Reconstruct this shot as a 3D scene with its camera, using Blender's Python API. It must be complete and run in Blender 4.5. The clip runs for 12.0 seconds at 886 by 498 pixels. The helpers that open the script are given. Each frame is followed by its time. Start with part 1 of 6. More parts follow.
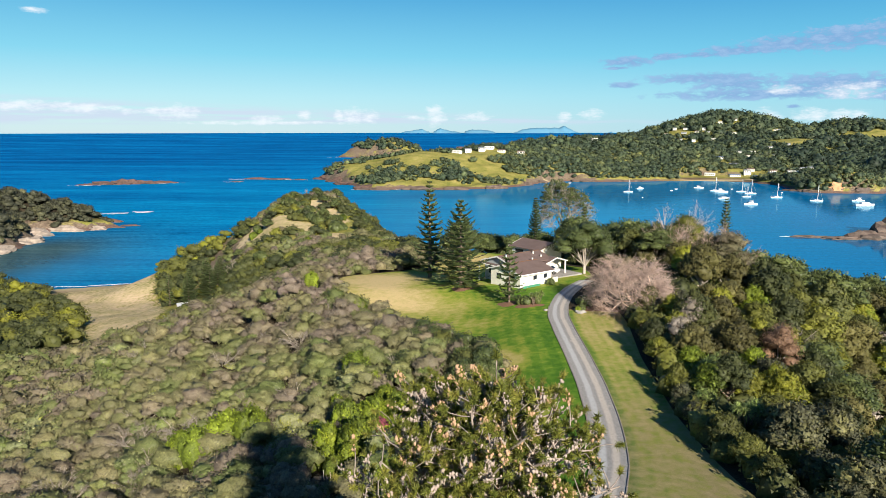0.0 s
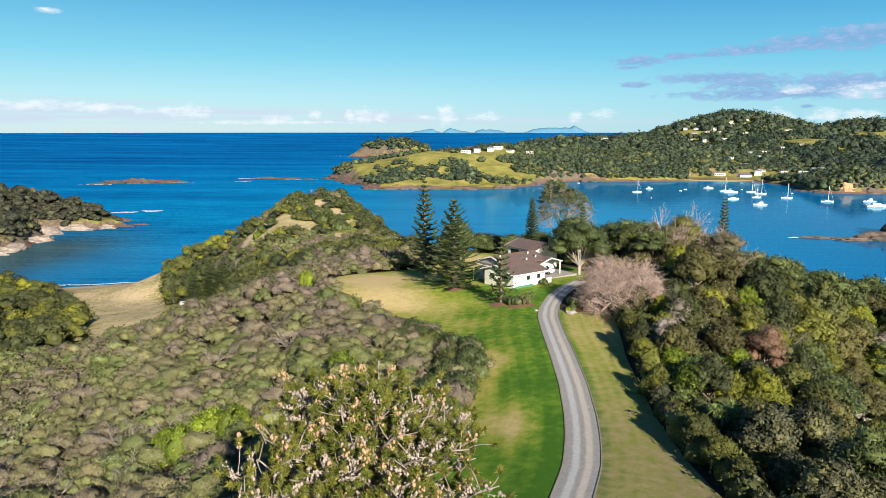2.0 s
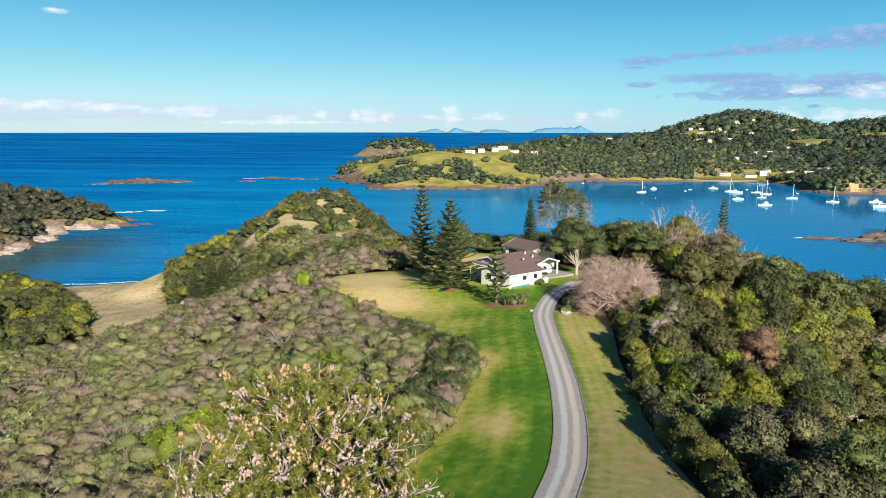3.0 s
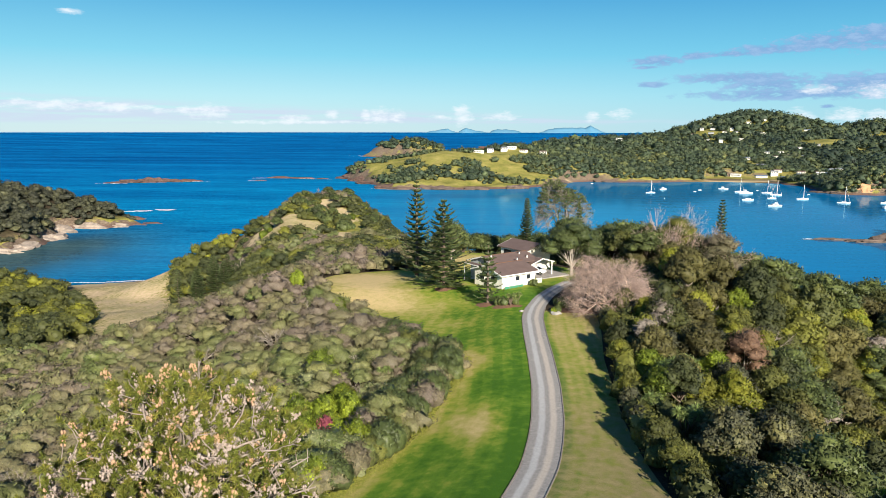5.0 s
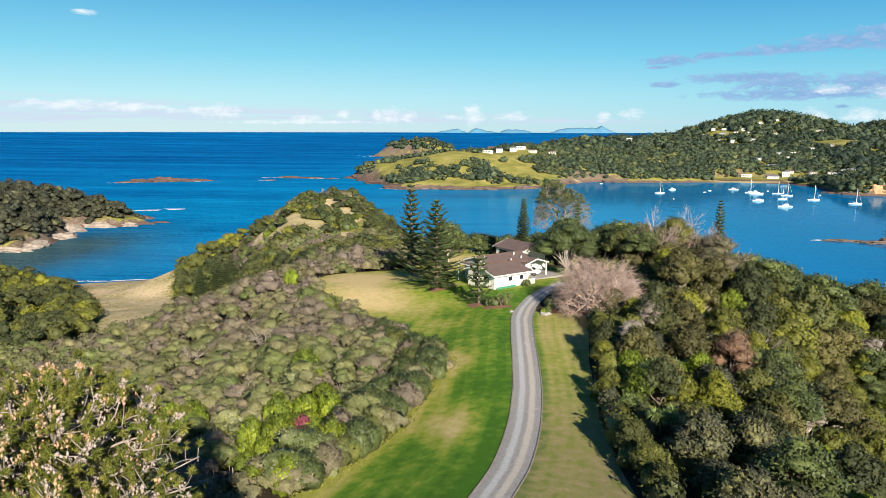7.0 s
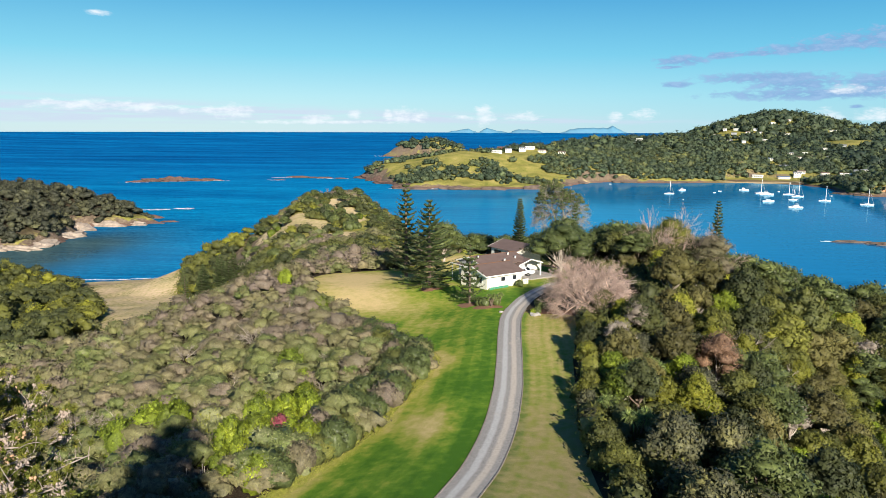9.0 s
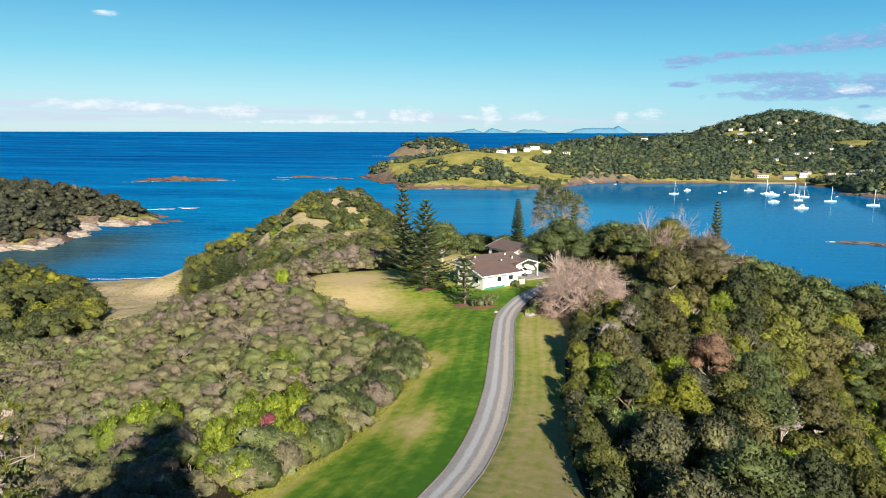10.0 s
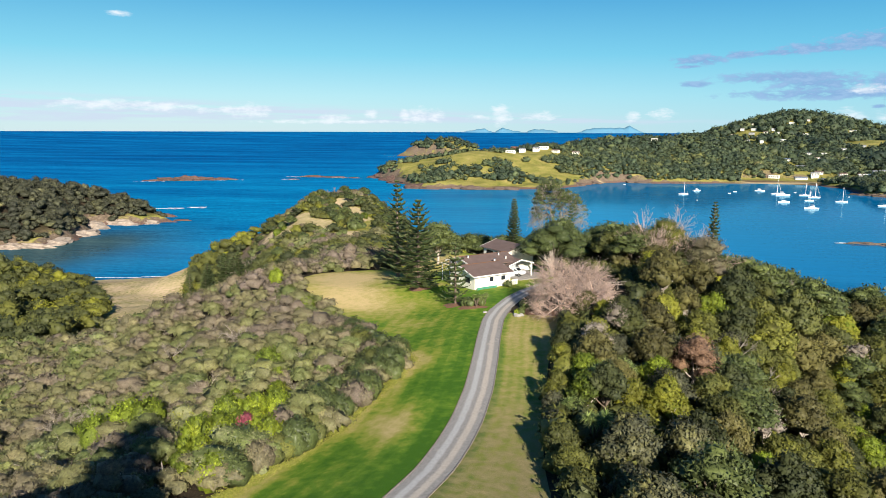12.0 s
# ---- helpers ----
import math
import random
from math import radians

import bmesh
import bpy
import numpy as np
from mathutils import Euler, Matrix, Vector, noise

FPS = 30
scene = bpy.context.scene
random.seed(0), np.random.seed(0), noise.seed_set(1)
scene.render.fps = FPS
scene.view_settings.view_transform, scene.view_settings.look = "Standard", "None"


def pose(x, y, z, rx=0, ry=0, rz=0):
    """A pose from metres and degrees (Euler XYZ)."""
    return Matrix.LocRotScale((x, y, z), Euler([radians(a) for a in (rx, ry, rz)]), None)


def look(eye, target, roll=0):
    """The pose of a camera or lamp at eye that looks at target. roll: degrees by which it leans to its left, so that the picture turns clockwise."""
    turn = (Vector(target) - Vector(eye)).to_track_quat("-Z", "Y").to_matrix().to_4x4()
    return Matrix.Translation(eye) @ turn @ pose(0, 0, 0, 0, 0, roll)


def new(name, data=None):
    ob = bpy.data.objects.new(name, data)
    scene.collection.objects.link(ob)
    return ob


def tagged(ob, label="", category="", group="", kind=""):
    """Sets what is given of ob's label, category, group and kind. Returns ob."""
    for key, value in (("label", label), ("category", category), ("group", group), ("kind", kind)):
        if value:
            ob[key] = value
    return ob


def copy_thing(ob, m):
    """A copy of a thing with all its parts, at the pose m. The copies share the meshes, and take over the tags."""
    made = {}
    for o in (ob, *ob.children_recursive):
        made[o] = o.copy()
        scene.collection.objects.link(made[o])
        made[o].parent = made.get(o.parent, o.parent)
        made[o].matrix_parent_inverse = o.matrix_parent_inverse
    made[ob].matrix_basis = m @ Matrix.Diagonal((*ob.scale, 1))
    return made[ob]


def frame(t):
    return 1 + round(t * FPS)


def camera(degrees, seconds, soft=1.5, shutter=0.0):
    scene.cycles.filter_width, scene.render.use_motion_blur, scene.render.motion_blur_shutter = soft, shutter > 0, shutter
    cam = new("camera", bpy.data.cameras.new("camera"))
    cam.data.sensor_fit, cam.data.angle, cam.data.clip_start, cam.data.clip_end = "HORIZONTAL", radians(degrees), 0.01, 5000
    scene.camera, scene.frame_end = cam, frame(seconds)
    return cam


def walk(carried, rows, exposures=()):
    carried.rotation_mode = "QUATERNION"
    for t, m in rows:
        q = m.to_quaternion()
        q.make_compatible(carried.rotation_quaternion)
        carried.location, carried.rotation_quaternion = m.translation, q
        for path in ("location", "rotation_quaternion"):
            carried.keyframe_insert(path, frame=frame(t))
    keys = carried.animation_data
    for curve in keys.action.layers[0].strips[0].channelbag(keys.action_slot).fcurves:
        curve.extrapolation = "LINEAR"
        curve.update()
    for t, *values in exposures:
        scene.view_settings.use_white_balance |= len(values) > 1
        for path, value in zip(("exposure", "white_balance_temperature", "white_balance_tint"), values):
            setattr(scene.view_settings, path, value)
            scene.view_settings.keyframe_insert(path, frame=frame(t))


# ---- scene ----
cam = camera(65.3, 12.0, soft=0.7)
PATH = [
    (0, (2.369, -0.603, 84.001), (-3.728, 97.745, 66.954), -0.03),
    (0.5, (3.148, -0.626, 84.024), (-3.317, 97.696, 66.966), -0.02),
    (1, (3.931, -0.624, 84.042), (-2.902, 97.671, 66.974), -0.01),
    (1.5, (4.716, -0.601, 84.055), (-2.484, 97.667, 66.979), 0.01),
    (2, (5.505, -0.559, 84.064), (-2.063, 97.680, 66.982), 0.02),
    (2.5, (6.296, -0.503, 84.070), (-1.639, 97.707, 66.983), 0.03),
    (3, (7.090, -0.433, 84.074), (-1.213, 97.745, 66.982), 0.04),
    (5, (10.292, -0.074, 84.074), (0.502, 97.966, 66.976), 0.09),
    (5.5, (11.099, 0.028, 84.073), (0.934, 98.030, 66.975), 0.10),
    (6, (11.908, 0.132, 84.072), (1.366, 98.094, 66.974), 0.11),
    (6.5, (12.719, 0.238, 84.072), (1.799, 98.158, 66.974), 0.12),
    (7, (13.533, 0.346, 84.073), (2.232, 98.223, 66.975), 0.13),
    (9, (16.809, 0.792, 84.084), (3.980, 98.480, 66.981), 0.17),
    (9.5, (17.633, 0.911, 84.089), (4.422, 98.547, 66.983), 0.18),
    (10, (18.458, 1.035, 84.095), (4.866, 98.618, 66.984), 0.19),
    (10.5, (19.286, 1.167, 84.101), (5.314, 98.695, 66.984), 0.20),
    (11, (20.114, 1.307, 84.107), (5.765, 98.779, 66.982), 0.21),
    (11.5, (20.944, 1.458, 84.112), (6.221, 98.873, 66.979), 0.21),
    (12, (21.776, 1.623, 84.116), (6.682, 98.980, 66.973), 0.22),
]
walk(cam, [(t, look(eye, target, roll)) for t, eye, target, roll in PATH])

# ---- world, sun, exposure ----
scene.view_settings.exposure = 0.9
SUN_AZ, SUN_EL = 24.0, 24.5  # degrees to the right of straight behind, and up
sun_way = Vector((math.sin(radians(SUN_AZ)) * math.cos(radians(SUN_EL)), -math.cos(radians(SUN_AZ)) * math.cos(radians(SUN_EL)), math.sin(radians(SUN_EL))))
sun_data = bpy.data.lights.new("sun", "SUN")
sun_data.energy, sun_data.angle, sun_data.color = 5.0, radians(0.55), (1.0, 0.92, 0.79)
sun = new("sun", sun_data)
sun.matrix_world = look(Vector((0, 0, 300)) + sun_way * 100, (0, 0, 300))

world = bpy.data.worlds.new("world")
scene.world = world
world.use_nodes = True


class Net:
    """Short way to write node trees."""

    def __init__(self, tree):
        self.t = tree
        tree.nodes.clear()

    def n(self, kind, **ins):
        node = self.t.nodes.new(kind)
        for k, v in ins.items():
            key = int(k[1:]) if k[0] == "i" and k[1:].isdigit() else k.replace("_", " ")
            self.put(node.inputs[key], v)
        return node

    def put(self, socket, v):
        if isinstance(v, bpy.types.NodeSocket):
            self.t.links.new(v, socket)
        elif isinstance(v, bpy.types.Node):
            self.t.links.new(v.outputs[0], socket)
        else:
            socket.default_value = v

    def math(self, op, a, b=0.0, c=0.0, clamp=False):
        node = self.t.nodes.new("ShaderNodeMath")
        node.operation, node.use_clamp = op, clamp
        for socket, v in zip(node.inputs, (a, b, c)):
            self.put(socket, v)
        return node.outputs[0]

    def attr(self, name):
        node = self.t.nodes.new("ShaderNodeAttribute")
        node.attribute_name = name
        return node.outputs["Fac"]

    def step(self, v, lo, hi):
        if isinstance(lo, float) and isinstance(hi, float) and lo > hi:
            return self.math("SUBTRACT", 1.0, self.step(v, hi, lo))
        node = self.n("ShaderNodeMapRange", i0=v, i1=lo, i2=hi, i3=0.0, i4=1.0)
        node.interpolation_type = "SMOOTHSTEP"
        return node.outputs[0]

    def noise(self, scale, detail=4.0, vec=None, rough=0.55, dist=0.0):
        node = self.n("ShaderNodeTexNoise", Scale=scale, Detail=detail, Roughness=rough, Distortion=dist)
        if vec is not None:
            self.put(node.inputs["Vector"], vec)
        return node.outputs["Fac"]

    def mix(self, f, a, b, how="MIX"):
        node = self.n("ShaderNodeMix")
        node.data_type, node.blend_type = "RGBA", how
        self.put(node.inputs[0], f), self.put(node.inputs[6], a), self.put(node.inputs[7], b)
        return node.outputs[2]

    def ramp(self, f, *stops):
        node = self.n("ShaderNodeValToRGB", i0=f)
        el = node.color_ramp.elements
        while len(el) < len(stops):
            el.new(0.5)
        for e, (p, c) in zip(el, stops):
            e.position, e.color = p, (*c, 1)
        return node.outputs[0]


STREAKS = [(0.285, 0.0965, 0.04, 0.003), (0.337, 0.1005, 0.05, 0.0055), (0.394, 0.1055, 0.05, 0.009), (0.45, 0.109, 0.06, 0.012), (0.53, 0.113, 0.08, 0.014), (0.191, 0.09, 0.032, 0.0055), (0.179, 0.0822, 0.013, 0.002), (0.239, 0.0952, 0.018, 0.004), (0.187, 0.059, 0.02, 0.003), (0.298, 0.0662, 0.075, 0.006), (0.365, 0.0447, 0.12, 0.006), (0.333, 0.0567, 0.05, 0.009), (0.441, 0.0551, 0.08, 0.011), (0.53, 0.05, 0.09, 0.012), (0.40, 0.0286, 0.008, 0.002)]
LIT_CLOUDS = [(-0.6, 0.0293, 0.06, 0.005), (-0.529, 0.0269, 0.035, 0.005), (-0.42, 0.0222, 0.022, 0.008), (-0.45, 0.024, 0.035, 0.004), (-0.312, 0.013, 0.022, 0.005), (-0.257, 0.0201, 0.009, 0.005), (-0.209, 0.0179, 0.007, 0.006), (-0.19, 0.0188, 0.012, 0.010), (-0.165, 0.018, 0.011, 0.008), (-0.072, 0.0200, 0.013, 0.011), (-0.018, 0.0181, 0.022, 0.005), (-0.102, 0.0157, 0.015, 0.003), (-0.311, 0.0092, 0.10, 0.0022), (0.368, 0.0163, 0.017, 0.008), (0.42, 0.018, 0.02, 0.007), (0.459, 0.0176, 0.022, 0.006), (0.107, 0.017, 0.009, 0.006), (0.146, 0.0205, 0.014, 0.006), (0.461, 0.0475, 0.035, 0.008), (0.387, 0.0505, 0.018, 0.005), (-0.577, 0.1417, 0.014, 0.003)]


def sky():
    w = Net(world.node_tree)
    air = w.n("ShaderNodeTexSky")
    air.sky_type, air.sun_disc, air.sun_elevation, air.sun_rotation = "NISHITA", False, radians(SUN_EL), radians(180 - SUN_AZ)
    air.air_density, air.dust_density, air.ozone_density, air.altitude = 1.0, 0.25, 1.6, 60.0
    d = w.n("ShaderNodeTexCoord").outputs["Generated"]
    x, y, z = w.n("ShaderNodeSeparateXYZ", i0=d).outputs
    hyp = w.math("SQRT", w.math("ADD", w.math("MULTIPLY", x, x), w.math("MULTIPLY", y, y)))
    az = w.math("ARCTAN2", x, y)  # radians to the right of straight ahead
    el = w.math("ARCTAN2", z, hyp)
    # clear sea air: cyan near the horizon, deepening upward and to the right
    tone = w.ramp(w.math("MULTIPLY", el, 2.0), (0.0, (0.50, 0.76, 0.88)), (0.09, (0.36, 0.74, 0.90)), (0.20, (0.15, 0.60, 0.84)), (0.36, (0.035, 0.37, 0.70)), (0.6, (0.014, 0.17, 0.42)), (1.0, (0.006, 0.07, 0.22)))
    tone = w.mix(1.0, tone, w.mix(w.step(az, -0.6, 0.6), (1.12, 1.04, 1.0, 1), (0.7, 0.92, 0.98, 1)), "MULTIPLY")
    air = w.mix(0.88, air.outputs[0], w.mix(1.0, tone, (6.4, 6.4, 6.4, 1), "MULTIPLY"))
    # clouds: each a flat heap, (bearing, height, half width, half height) in radians
    edge = w.noise(1.0, 6.0, w.n("ShaderNodeCombineXYZ", i0=w.math("MULTIPLY", az, 46.0), i1=w.math("MULTIPLY", el, 120.0), i2=3.0), 0.66)
    crag = w.math("MULTIPLY", w.math("SUBTRACT", edge, 0.52), 4.6)

    def bank(heaps):
        best = None
        for a, e, wa, we in heaps:
            u = w.math("MULTIPLY", w.math("SUBTRACT", az, a), 0.8 / wa)
            v = w.math("MULTIPLY", w.math("SUBTRACT", el, e), 0.72 / we)
            q = w.math("SUBTRACT", 1.0, w.math("MULTIPLY_ADD", u, u, w.math("MULTIPLY", v, v)))
            best = q if best is None else w.math("MAXIMUM", best, q)
        return w.math("ADD", best, crag)

    streaks = bank(STREAKS)
    lit = bank(LIT_CLOUDS)
    haze = w.noise(1.0, 5.0, w.n("ShaderNodeCombineXYZ", i0=w.math("MULTIPLY", az, 9.0), i1=w.math("MULTIPLY", el, 150.0), i2=8.0), 0.6)
    veil = w.math("MULTIPLY", w.math("MULTIPLY", w.step(el, 0.004, 0.012), w.step(w.math("ADD", el, w.math("MULTIPLY", az, 0.035)), 0.024, 0.010)), w.step(haze, 0.36, 0.60))
    out = w.mix(w.math("MULTIPLY", veil, 0.8), air, (4.2, 4.8, 5.9, 1))
    grey = w.mix(w.step(edge, 0.40, 0.66), (1.55, 2.75, 4.7, 1), (2.2, 3.5, 5.3, 1))
    out = w.mix(w.math("MULTIPLY", w.step(streaks, -0.25, 0.9), 0.95), out, grey)
    out = w.mix(w.math("MULTIPLY", w.step(lit, -0.3, 1.7), 0.9), out, (6.0, 6.4, 6.8, 1))
    bg = w.n("ShaderNodeBackground", Color=out, Strength=0.0825)
    w.n("ShaderNodeOutputWorld", Surface=bg)


sky()


# ---- materials ----
def material(name, build):
    m = bpy.data.materials.new(name)
    m.use_nodes = True
    w = Net(m.node_tree)
    surface = build(w)
    w.n("ShaderNodeOutputMaterial", Surface=surface)
    return m


def shiny(w, colour, rough=0.6, spec=0.3, metal=0.0, bump=None, strength=0.3, dist=0.05):
    b = w.n("ShaderNodeBsdfPrincipled", Base_Color=colour, Roughness=rough, Metallic=metal)
    b.inputs["Specular IOR Level"].default_value = spec
    if bump is not None:
        w.put(b.inputs["Normal"], w.n("ShaderNodeBump", Strength=strength, Distance=dist, Height=bump).outputs[0])
    return b


def plain(name, colour, rough=0.6, scale=3.0, vary=0.25, metal=0.0, spec=0.3):
    """A painted or natural surface with stains at two scales."""
    def build(w):
        p = w.n("ShaderNodeTexCoord").outputs["Object"]
        a, b = w.noise(scale, 4.0, p), w.noise(scale * 9, 3.0, p)
        f = w.math("ADD", w.math("MULTIPLY", a, 0.65), w.math("MULTIPLY", b, 0.35))
        dark = tuple(c * (1 - vary) for c in colour)
        light = tuple(min(1, c * (1 + vary)) for c in colour)
        return shiny(w, w.ramp(f, (0.3, dark), (0.7, light)), rough, spec, metal, b, 0.15, 0.02)
    return material(name, build)


def leaves(name, *stops, translucent=0.25, rough=0.55, even=0.0, each=False):
    """Foliage: a hue for each plant (its tint), a tone for each leaf and a slow drift over the slope."""
    def build(w):
        tint = w.attr("tint")
        one = w.n("ShaderNodeNewGeometry").outputs["Random Per Island"]
        own = w.n("ShaderNodeObjectInfo").outputs["Random"]
        pos = w.n("ShaderNodeNewGeometry").outputs["Position"]
        slow = w.noise(0.35, 3.0, pos)
        f = w.math("ADD", w.math("ADD", w.math("MULTIPLY", tint, 0.72), w.math("MULTIPLY", own, 0.28)), w.math("MULTIPLY", w.math("SUBTRACT", slow, 0.5), 0.25), clamp=True)
        c = w.ramp(f, *stops)
        tone = w.ramp(one, (0.0, (0.72, 0.72, 0.74)), (0.6, (1.1, 1.1, 1.1)), (0.9, (1.35, 1.33, 1.2)), (1.0, (1.8, 1.75, 1.5)))
        c = w.mix(1.0 - even, c, tone, "MULTIPLY")
        if each:
            c = w.mix(1.0, c, w.ramp(w.math("FRACT", w.math("MULTIPLY", own, 7.31)), (0.0, (0.72, 0.72, 0.74)), (0.6, (1.05, 1.05, 1.05)), (1.0, (1.4, 1.38, 1.3))), "MULTIPLY")
        grain = w.noise(5.0, 4.0, pos, 0.7)
        c = w.mix(0.7, c, w.ramp(grain, (0.36, (0.55, 0.54, 0.52)), (0.5, (1.0, 1.0, 0.96)), (0.64, (1.4, 1.38, 1.28))), "MULTIPLY")
        b = shiny(w, c, rough, 0.2)
        t = w.n("ShaderNodeBsdfTranslucent", Color=c)
        return w.n("ShaderNodeMixShader", i0=translucent, i1=b.outputs[0], i2=t.outputs[0])
    return material(name, build)


def ground_look(w):
    g = w.n("ShaderNodeNewGeometry")
    pos, nor = g.outputs["Position"], g.outputs["True Normal"]
    nz = w.n("ShaderNodeSeparateXYZ", i0=nor).outputs[2]
    z = w.n("ShaderNodeSeparateXYZ", i0=pos).outputs[2]
    a, b, c = w.noise(0.05, 5.0, pos), w.noise(0.6, 5.0, pos), w.noise(6.0, 3.0, pos)
    f = w.math("ADD", w.math("MULTIPLY", a, 0.5), w.math("MULTIPLY", b, 0.5))
    grass = w.ramp(f, (0.34, (0.10, 0.12, 0.025)), (0.5, (0.26, 0.24, 0.06)), (0.66, (0.40, 0.32, 0.12)))
    rock = w.ramp(w.math("ADD", w.math("MULTIPLY", b, 0.6), w.math("MULTIPLY", c, 0.4)), (0.3, (0.055, 0.038, 0.030)), (0.5, (0.155, 0.115, 0.085)), (0.7, (0.31, 0.245, 0.175)))
    steep = w.step(w.math("ADD", nz, w.math("MULTIPLY", w.math("SUBTRACT", b, 0.5), 0.25)), 0.90, 0.76)
    col = w.mix(steep, grass, rock)
    sand = w.attr("sand")
    tan = w.ramp(f, (0.36, (0.31, 0.28, 0.11)), (0.5, (0.48, 0.38, 0.21)), (0.66, (0.60, 0.45, 0.30)))
    col = w.mix(w.step(w.math("ADD", sand, w.math("MULTIPLY", w.math("SUBTRACT", b, 0.5), 0.9)), 0.32, 0.62), col, tan)
    # fallen leaves, with the shadow of the gaps painted into their colour
    litter_shade = w.ramp(c, (0.3, (0.020, 0.015, 0.010)), (0.7, (0.075, 0.058, 0.038)))
    col = w.mix(w.attr("litter_shade"), col, litter_shade)
    low = w.math("MULTIPLY", w.step(w.math("ADD", z, w.math("MULTIPLY", b, 1.5)), 4.2, 2.6), w.math("SUBTRACT", 1.0, sand))
    col = w.mix(low, col, w.ramp(c, (0.3, (0.05, 0.036, 0.03)), (0.7, (0.22, 0.14, 0.11))))
    return shiny(w, col, 0.9, 0.1, 0.0, w.math("ADD", b, w.math("MULTIPLY", c, 0.4)), 0.8, 0.3)


def lawn_look(w):
    pos = w.n("ShaderNodeNewGeometry").outputs["Position"]
    dry = w.attr("dry")
    a, b, c = w.noise(0.09, 4.0, pos), w.noise(0.9, 4.0, pos), w.noise(9.0, 3.0, pos)
    f = w.math("ADD", dry, w.math("ADD", w.math("MULTIPLY", w.math("SUBTRACT", a, 0.48), 0.9), w.math("MULTIPLY", w.math("SUBTRACT", b, 0.5), 0.7)))
    col = w.ramp(f, (0.0, (0.058, 0.148, 0.012)), (0.22, (0.12, 0.225, 0.02)), (0.42, (0.27, 0.31, 0.045)), (0.65, (0.43, 0.37, 0.12)), (0.95, (0.62, 0.47, 0.23)))
    # dry brown on the verge, with dim light painted into the colour
    col = w.mix(w.math("MULTIPLY", w.attr("worn_dim"), w.math("ADD", 0.55, w.math("MULTIPLY", w.step(b, 0.3, 0.6), 0.35))), col, w.ramp(b, (0.35, (0.19, 0.175, 0.07)), (0.65, (0.31, 0.25, 0.13))))
    col = w.mix(0.35, col, w.ramp(c, (0.3, (0.3, 0.34, 0.2)), (0.7, (1, 1, 1))), "MULTIPLY")
    return shiny(w, col, 0.85, 0.12, 0.0, c, 0.6, 0.06)


def gravel_look(w):
    pos = w.n("ShaderNodeNewGeometry").outputs["Position"]
    across = w.attr("across")
    a, b, c = w.noise(0.5, 4.0, pos), w.noise(4.0, 4.0, pos), w.noise(28.0, 2.0, pos)
    wob = w.math("MULTIPLY_ADD", w.math("SUBTRACT", a, 0.5), 0.16, across)
    tyre = lambda at: w.step(w.math("ABSOLUTE", w.math("SUBTRACT", wob, at)), 0.30, 0.10)
    f = w.math("ADD", w.math("MULTIPLY", b, 0.5), w.math("MULTIPLY", c, 0.5))
    rough = w.ramp(f, (0.3, (0.20, 0.188, 0.178)), (0.7, (0.39, 0.37, 0.35)))
    worn_dim = w.ramp(f, (0.3, (0.38, 0.375, 0.37)), (0.7, (0.56, 0.555, 0.545)))
    clay = w.ramp(f, (0.3, (0.40, 0.35, 0.30)), (0.7, (0.60, 0.53, 0.455)))
    col = w.mix(w.math("MULTIPLY", tyre(-0.36), 0.85), rough, worn_dim)
    col = w.mix(w.math("MULTIPLY", tyre(0.36), 0.85), col, clay)
    col = w.mix(w.math("MULTIPLY", w.step(a, 0.60, 0.74), 0.5), col, clay)
    return shiny(w, col, 0.9, 0.15, 0.0, c, 0.7, 0.03)


